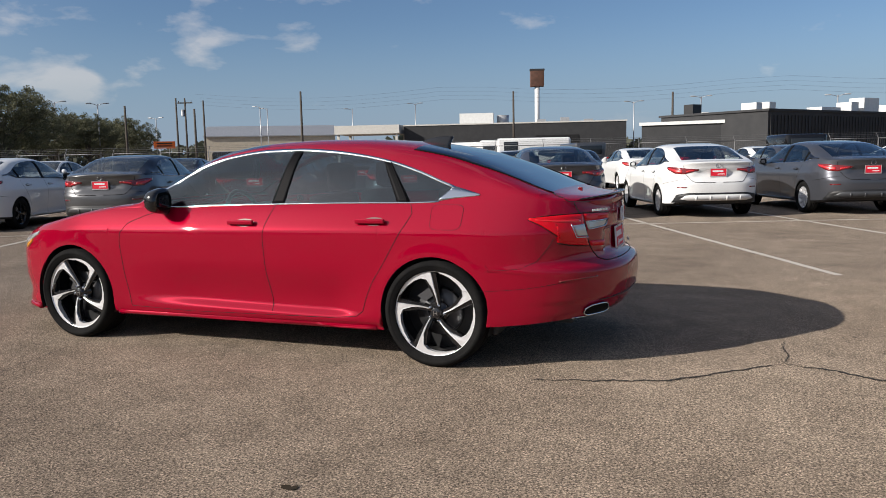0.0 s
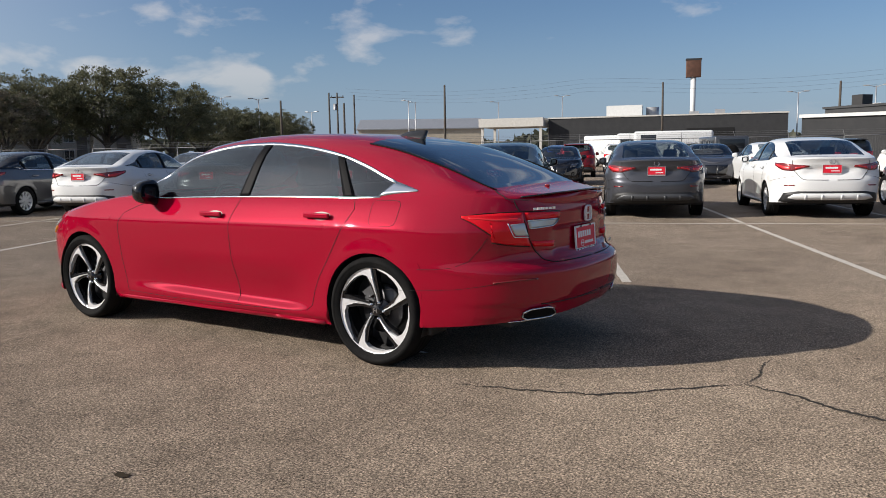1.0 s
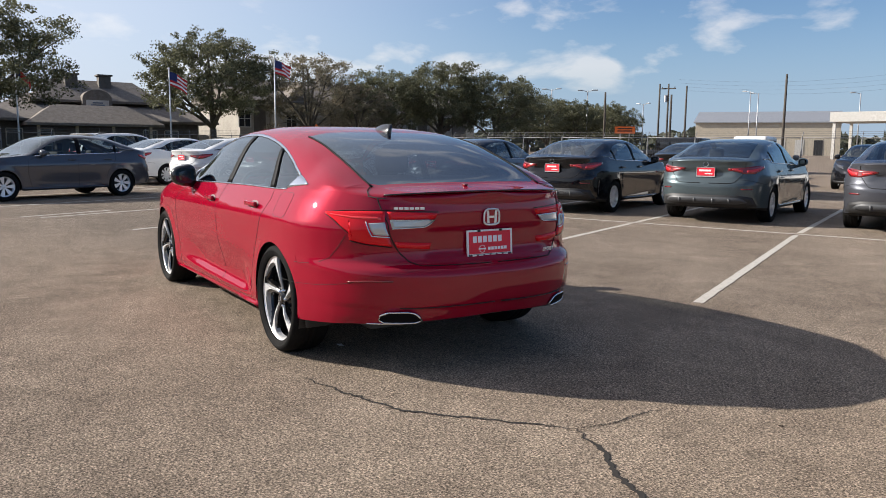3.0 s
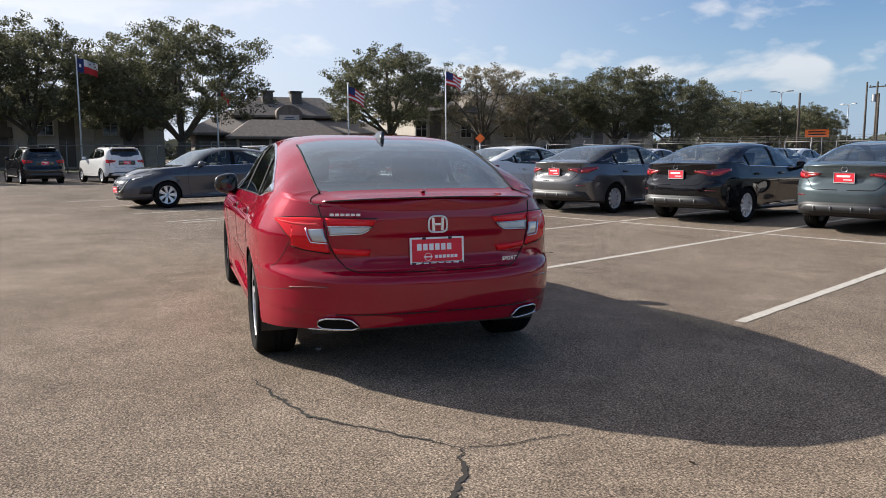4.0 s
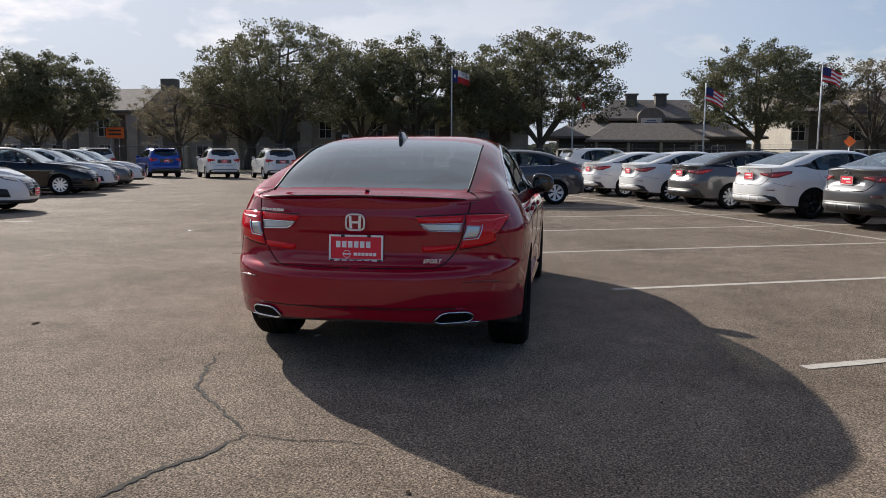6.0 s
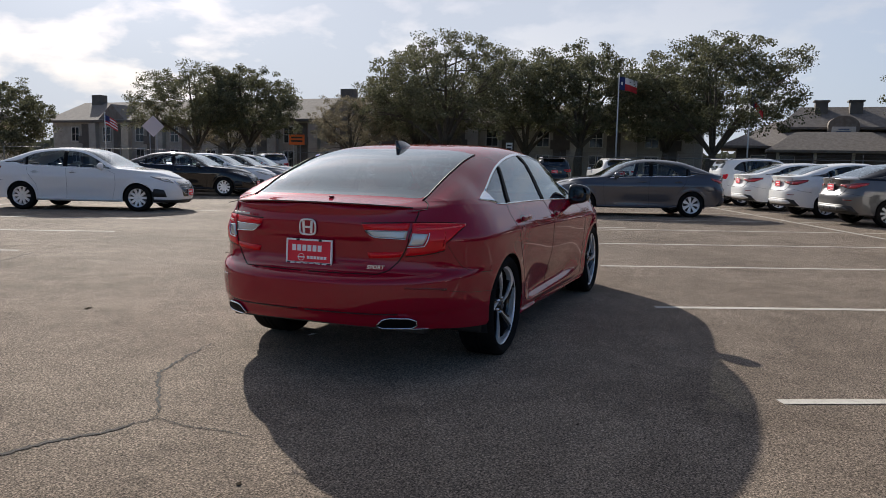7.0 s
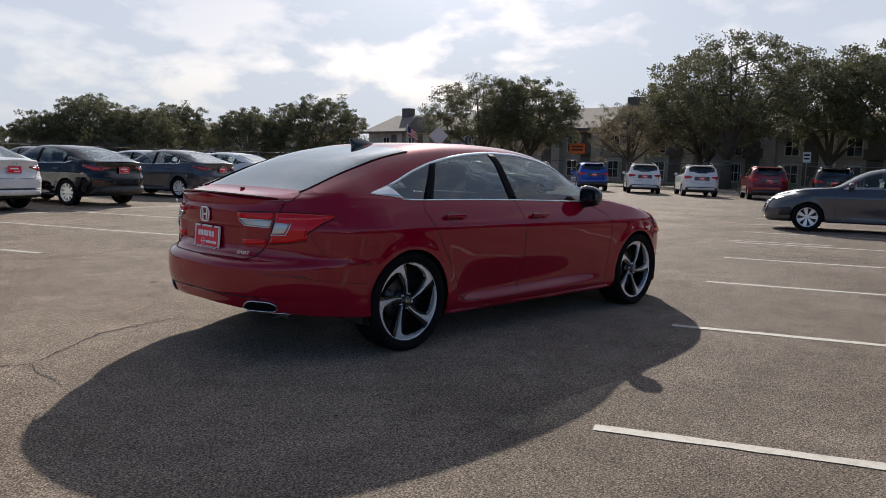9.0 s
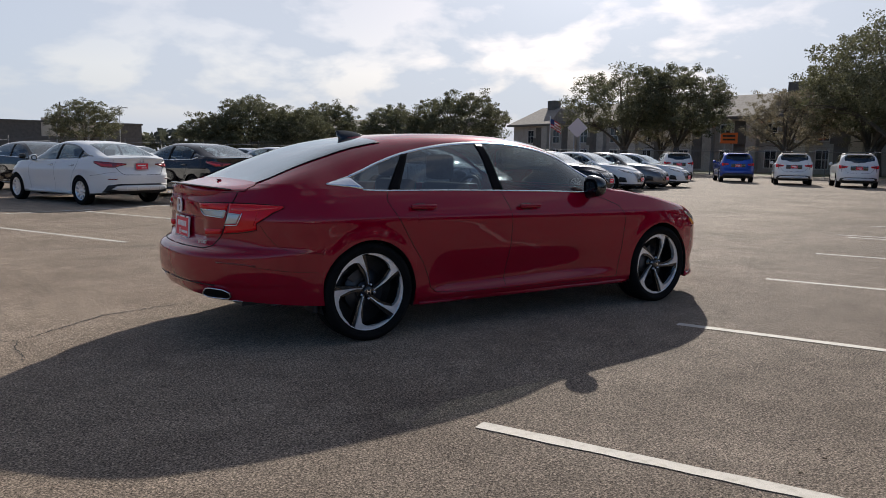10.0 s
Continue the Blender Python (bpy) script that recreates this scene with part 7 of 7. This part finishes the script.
def flag_pole(x, y, h, lone_star, turn, droop=0.5):
    """A pale pole with a waving flag; the flag's fields are pieces of one cloth."""
    p = thing("flag_pole", "white pole flying a red, white and blue " + ("lone-star flag" if lone_star else "striped flag"), "flag", "flag poles", at=pose(x, y, 0, 0, 0, turn))
    part("mast", tube([(0, 0, 0), (0, 0, h)], 0.07, 8, taper=0.04), WHITEMETAL, p)
    part("finial", lathe_z(0.07, h, h + 0.12, 0, 0, 8), WHITEMETAL, p)
    wide, high = 1.45, 0.95

    def cloth(u, v):
        a = u * wide
        return (a * math.cos(droop * 0.9), 0.16 * math.sin(7.5 * u + 2.2 * v) * (0.3 + u), h - 0.15 - (1 - v) * high - droop * 1.0 * u ** 1.4)

    def field(name, u0, u1, v0, v1, material, off=0.0):
        n, m = 10, 4
        verts = [Vector(cloth(u0 + (u1 - u0) * i / n, v0 + (v1 - v0) * j / m)) + Vector((0, s * (0.006 + off), 0)) for s in (-1, 1) for i in range(n + 1) for j in range(m + 1)]
        k = (n + 1) * (m + 1)
        faces = [(s * k + i * (m + 1) + j, s * k + i * (m + 1) + j + 1, s * k + (i + 1) * (m + 1) + j + 1, s * k + (i + 1) * (m + 1) + j) for s in (0, 1) for i in range(n) for j in range(m)]
        return part(name, (verts, faces), material, p)
    if lone_star:
        field("blue_field", 0, 0.34, 0, 1, FLAGBLUE)
        field("white_field", 0.34, 1, 0.5, 1, FLAGWHITE)
        field("red_field", 0.34, 1, 0, 0.5, FLAGRED)
        field("star", 0.12, 0.22, 0.38, 0.62, FLAGWHITE, 0.006)
    else:
        for i in range(7):
            field("stripe", 0 if i < 3 else 0.42, 1, i / 7, (i + 1) / 7, FLAGRED if i % 2 == 0 else FLAGWHITE)
        field("canton", 0, 0.42, 3 / 7, 1, FLAGBLUE)


flag_pole(56.0, 7.9, 8.2, True, -80, 0.35)
flag_pole(57.0, -1.6, 7.0, True, -95, 1.0)
flag_pole(52.4, -10.8, 6.4, False, -90, 0.6)
flag_pole(51.5, -18.2, 7.6, False, -85, 0.45)
flag_pole(55.0, 59.0, 5.5, False, -60, 0.7)

ORANGE = principled("sign_orange", (0.85, 0.16, 0.02), 0.6)
SIGNBACK = principled("sign_back", (0.52, 0.45, 0.46), 0.45, 0.3)


def road_sign(name, label, x, y, z, w, h, material, turn, diamond=False, bars_on=False):
    s = thing(name, label, "road sign", "road signs", at=pose(x, y, 0, 0, 0, turn))
    for dy in ((-w * 0.22, w * 0.22) if w > 0.8 else (0.0,)):
        part("post", tube([(0.04, dy, 0), (0.04, dy, z + (0.1 if diamond else h * 0.4))], 0.03, 5), GALV, s)
    v, f = box(-0.012, 0.012, -w / 2, w / 2, -h / 2, h / 2)
    turn45 = Matrix.Rotation(radians(45), 4, "X") if diamond else Matrix.Identity(4)
    plate = part("plate", ([turn45 @ Vector(p) + Vector((0, 0, z)) for p in v], f), material, s, smooth=False)
    if bars_on:
        for k in (-0.22, 0.12):
            part("letter_bar", box(-0.02, -0.012, -w * 0.36, w * 0.36, z + k * h, z + (k + 0.16) * h), BLACK, plate, smooth=False)


road_sign("diamond_sign", "back of a large diamond road sign on two posts", 39.4, 38.4, 3.45, 1.08, 1.08, SIGNBACK, 40, True)
road_sign("orange_sign", "orange roadworks board with dark lettering bars", 57.3, 37.8, 3.1, 1.45, 0.95, ORANGE, 30, False, True)
road_sign("parking_sign", "small white parking sign on a post", 58.0, 17.2, 2.6, 0.55, 0.8, TAGWHITE, 10, False, True)
road_sign("orange_sign", "wide orange roadworks board beyond the fence", 40.5, -43.5, 2.65, 1.6, 0.55, ORANGE, -45, False, True)

road_sign("orange_marker", "small orange diamond marker above the fence", 38.0, -15.7, 2.15, 0.42, 0.42, ORANGE, -15, True)


def grass_strip():
    pts = [(51, -24), (53.5, 0), (54.5, 22), (49, 44), (60, 52), (69, 24), (68, 0), (66, -30)]
    v = [(x, y, 0.006) for x, y in pts]
    g = part("grass_verge", (v, [tuple(range(len(v)))]), grainy("dry_grass", (0.06, 0.07, 0.025), (0.13, 0.125, 0.055), 0.6, 0.95, 0.4), None, smooth=False)
    tagged(g, "dry green grass verge under the oaks", "grass", kind="structure")


grass_strip()


def far_treeline():
    """A low band of distant trees that closes the view all round."""
    rng = np.random.default_rng(77)
    n = 26000
    a = rng.uniform(0, 2 * math.pi, n)
    r = rng.uniform(185, 215, n)
    crest = np.array([5.0 + 2.6 * noise.noise(Vector((math.cos(q) * 9, math.sin(q) * 9, 0))) + 1.4 * noise.noise(Vector((math.cos(q) * 31, math.sin(q) * 31, 4))) for q in a])
    p = np.stack([r * np.cos(a), r * np.sin(a), rng.random(n) ** 0.8 * crest], axis=1)
    u = rng.normal(0, 1, p.shape)
    u /= np.linalg.norm(u, axis=1, keepdims=True)
    v = np.cross(u, rng.normal(0, 1, p.shape))
    v /= np.linalg.norm(v, axis=1, keepdims=True)
    s = rng.uniform(0.7, 1.6, n)[:, None]
    quads = np.stack([p - u * s, p - v * s * 0.7, p + u * s, p + v * s * 0.7], axis=1).reshape(-1, 3)
    ob = part("far_trees", (quads, [tuple(range(4 * i, 4 * i + 4)) for i in range(n)]), FARLEAF, None, smooth=False)
    tagged(ob, "low hazy band of distant trees along the horizon", "trees", kind="stuff")


far_treeline()


def litter(name, label, x, y, r, material, seed):
    rng = np.random.default_rng(seed)
    n = 16
    ring = [(x + r * (1 + 0.35 * rng.normal()) * math.cos(2 * math.pi * k / n), y + 0.6 * r * (1 + 0.35 * rng.normal()) * math.sin(2 * math.pi * k / n), 0.005) for k in range(n)]
    ob = part(name, (ring, [tuple(range(n))]), material, None, smooth=False)
    tagged(ob, label, "stain", "ground stains", "structure")


OIL = principled("oil_stain", (0.045, 0.036, 0.027), 0.95, Specular_IOR_Level=0.0)
litter("oil_stain", "small dark oil stain on the paving", -0.10, 2.67, 0.036, OIL, 1)
for k, (x, y) in enumerate(((0.42, -3.70), (-1.18, -1.66), (0.65, -3.67), (-2.43, -0.60), (0.72, -3.60))):
    litter("tar_spot", "tiny dark tar spot on the paving", x, y, 0.013, OIL, 10 + k)
litter("paper_scrap", "small white paper scrap beside the rear wheel", -0.09, 0.52, 0.035, TAGWHITE, 31)
litter("paper_scrap", "small white paper scrap on the paving", 6.67, 4.92, 0.05, TAGWHITE, 30)


# ---- work vehicles beyond the rows ----
def boxy(name, label, x, y, turn, paint, kind):
    """A pickup, van or off-roader from rounded panels, with its windows, wheels and lamps."""
    v = thing(name, label, "truck", "work vehicles", at=heading(x, y, turn))
    long = {"pickup": 5.6, "van": 5.9, "offroad": 4.4}[kind]
    top = {"pickup": 1.90, "van": 2.35, "offroad": 1.85}[kind]
    part("body", soft_box(-1.0, long - 1.0, -0.95, 0.95, 0.45, 1.12, 0.10, 3), paint, v)
    if kind == "pickup":
        part("cab", soft_box(1.0, 3.1, -0.86, 0.86, 1.05, top, 0.16, 3), paint, v)
        part("tailgate", soft_box(-1.04, -0.98, -0.82, 0.82, 0.62, 1.10, 0.02), paint, v)
        part("rear_window", soft_box(0.97, 1.02, -0.66, 0.66, 1.25, 1.72, 0.02), PANE, v)
        sides, rear_x = ((1.35, 2.0), (2.1, 2.8)), -1.03
    elif kind == "van":
        part("cab", soft_box(-1.0, 3.6, -0.93, 0.93, 1.0, top, 0.18, 3), paint, v)
        part("rear_window", soft_box(-1.03, -0.98, -0.70, 0.70, 1.35, 1.95, 0.03), PANE, v)
        sides, rear_x = ((2.3, 3.2),), -1.04
    else:
        part("cab", soft_box(-0.85, 2.0, -0.84, 0.84, 1.0, top, 0.10, 3), paint, v)
        part("rear_window", soft_box(-0.89, -0.84, -0.62, 0.62, 1.25, 1.70, 0.03), PANE, v)
        part("spare_wheel", [lathe_y([(0.0, 0.12), (0.30, 0.12), (0.38, 0.06), (0.38, -0.10), (0.0, -0.12)], 24)][0], RUBBER, v, at=pose(-1.12, 0.12, 1.05, 0, 0, 90))
        sides, rear_x = ((-0.6, 0.2), (0.35, 1.0), (1.1, 1.7)), -1.04
    for a, b in sides:
        for hand in (1, -1):
            y0 = hand * (0.845 if kind != "van" else 0.92)
            part("side_window", soft_box(a, b, min(y0, y0 + hand * 0.02), max(y0, y0 + hand * 0.02), 1.22, top - 0.22, 0.008), PANE, v)
    for hand in (1, -1):
        part("tail_lamp", soft_box(rear_x - 0.02, rear_x + 0.08, min(hand * 0.78, hand * 0.93), max(hand * 0.78, hand * 0.93), 0.78, 1.08, 0.02), REDLENS, v)
        for wx in (0.0, long - 2.0):
            plain_wheel(v, wx, hand * 0.83, 0.38, hand, 6, 0.38, 0.25, 0.24, simple=True)
    part("bumper", soft_box(rear_x - 0.10, rear_x + 0.05, -0.88, 0.88, 0.42, 0.60, 0.03), STEEL, v)


boxy("pickup", "white pickup truck with a dark rear window", 20.5, -31.5, -69, WHITE, "pickup")
boxy("pickup", "white work pickup parked near the workshop", 10.5, -50.0, -80, WHITE, "pickup")
boxy("van", "white delivery van parked by the fence", 18.8, -52.0, 170, WHITE, "van")
boxy("off_roader", "pale off-roader with black roof and spare wheel", 6.2, -36.5, -60, SILVER, "offroad")
boxy("off_roader", "black off-roader with roof rack beyond the fence", 27.5, -36.0, 20, BLACKP, "offroad")
boxy("van", "white panel van parked before the workshop", 9.6, -43.5, 20, WHITE, "van")
boxy("van", "white delivery van beside the workshop", 14.5, -46.5, -75, WHITE, "van")
boxy("pickup", "dark pickup truck behind the row", -4.5, -29.0, -69, BLACKP, "pickup")
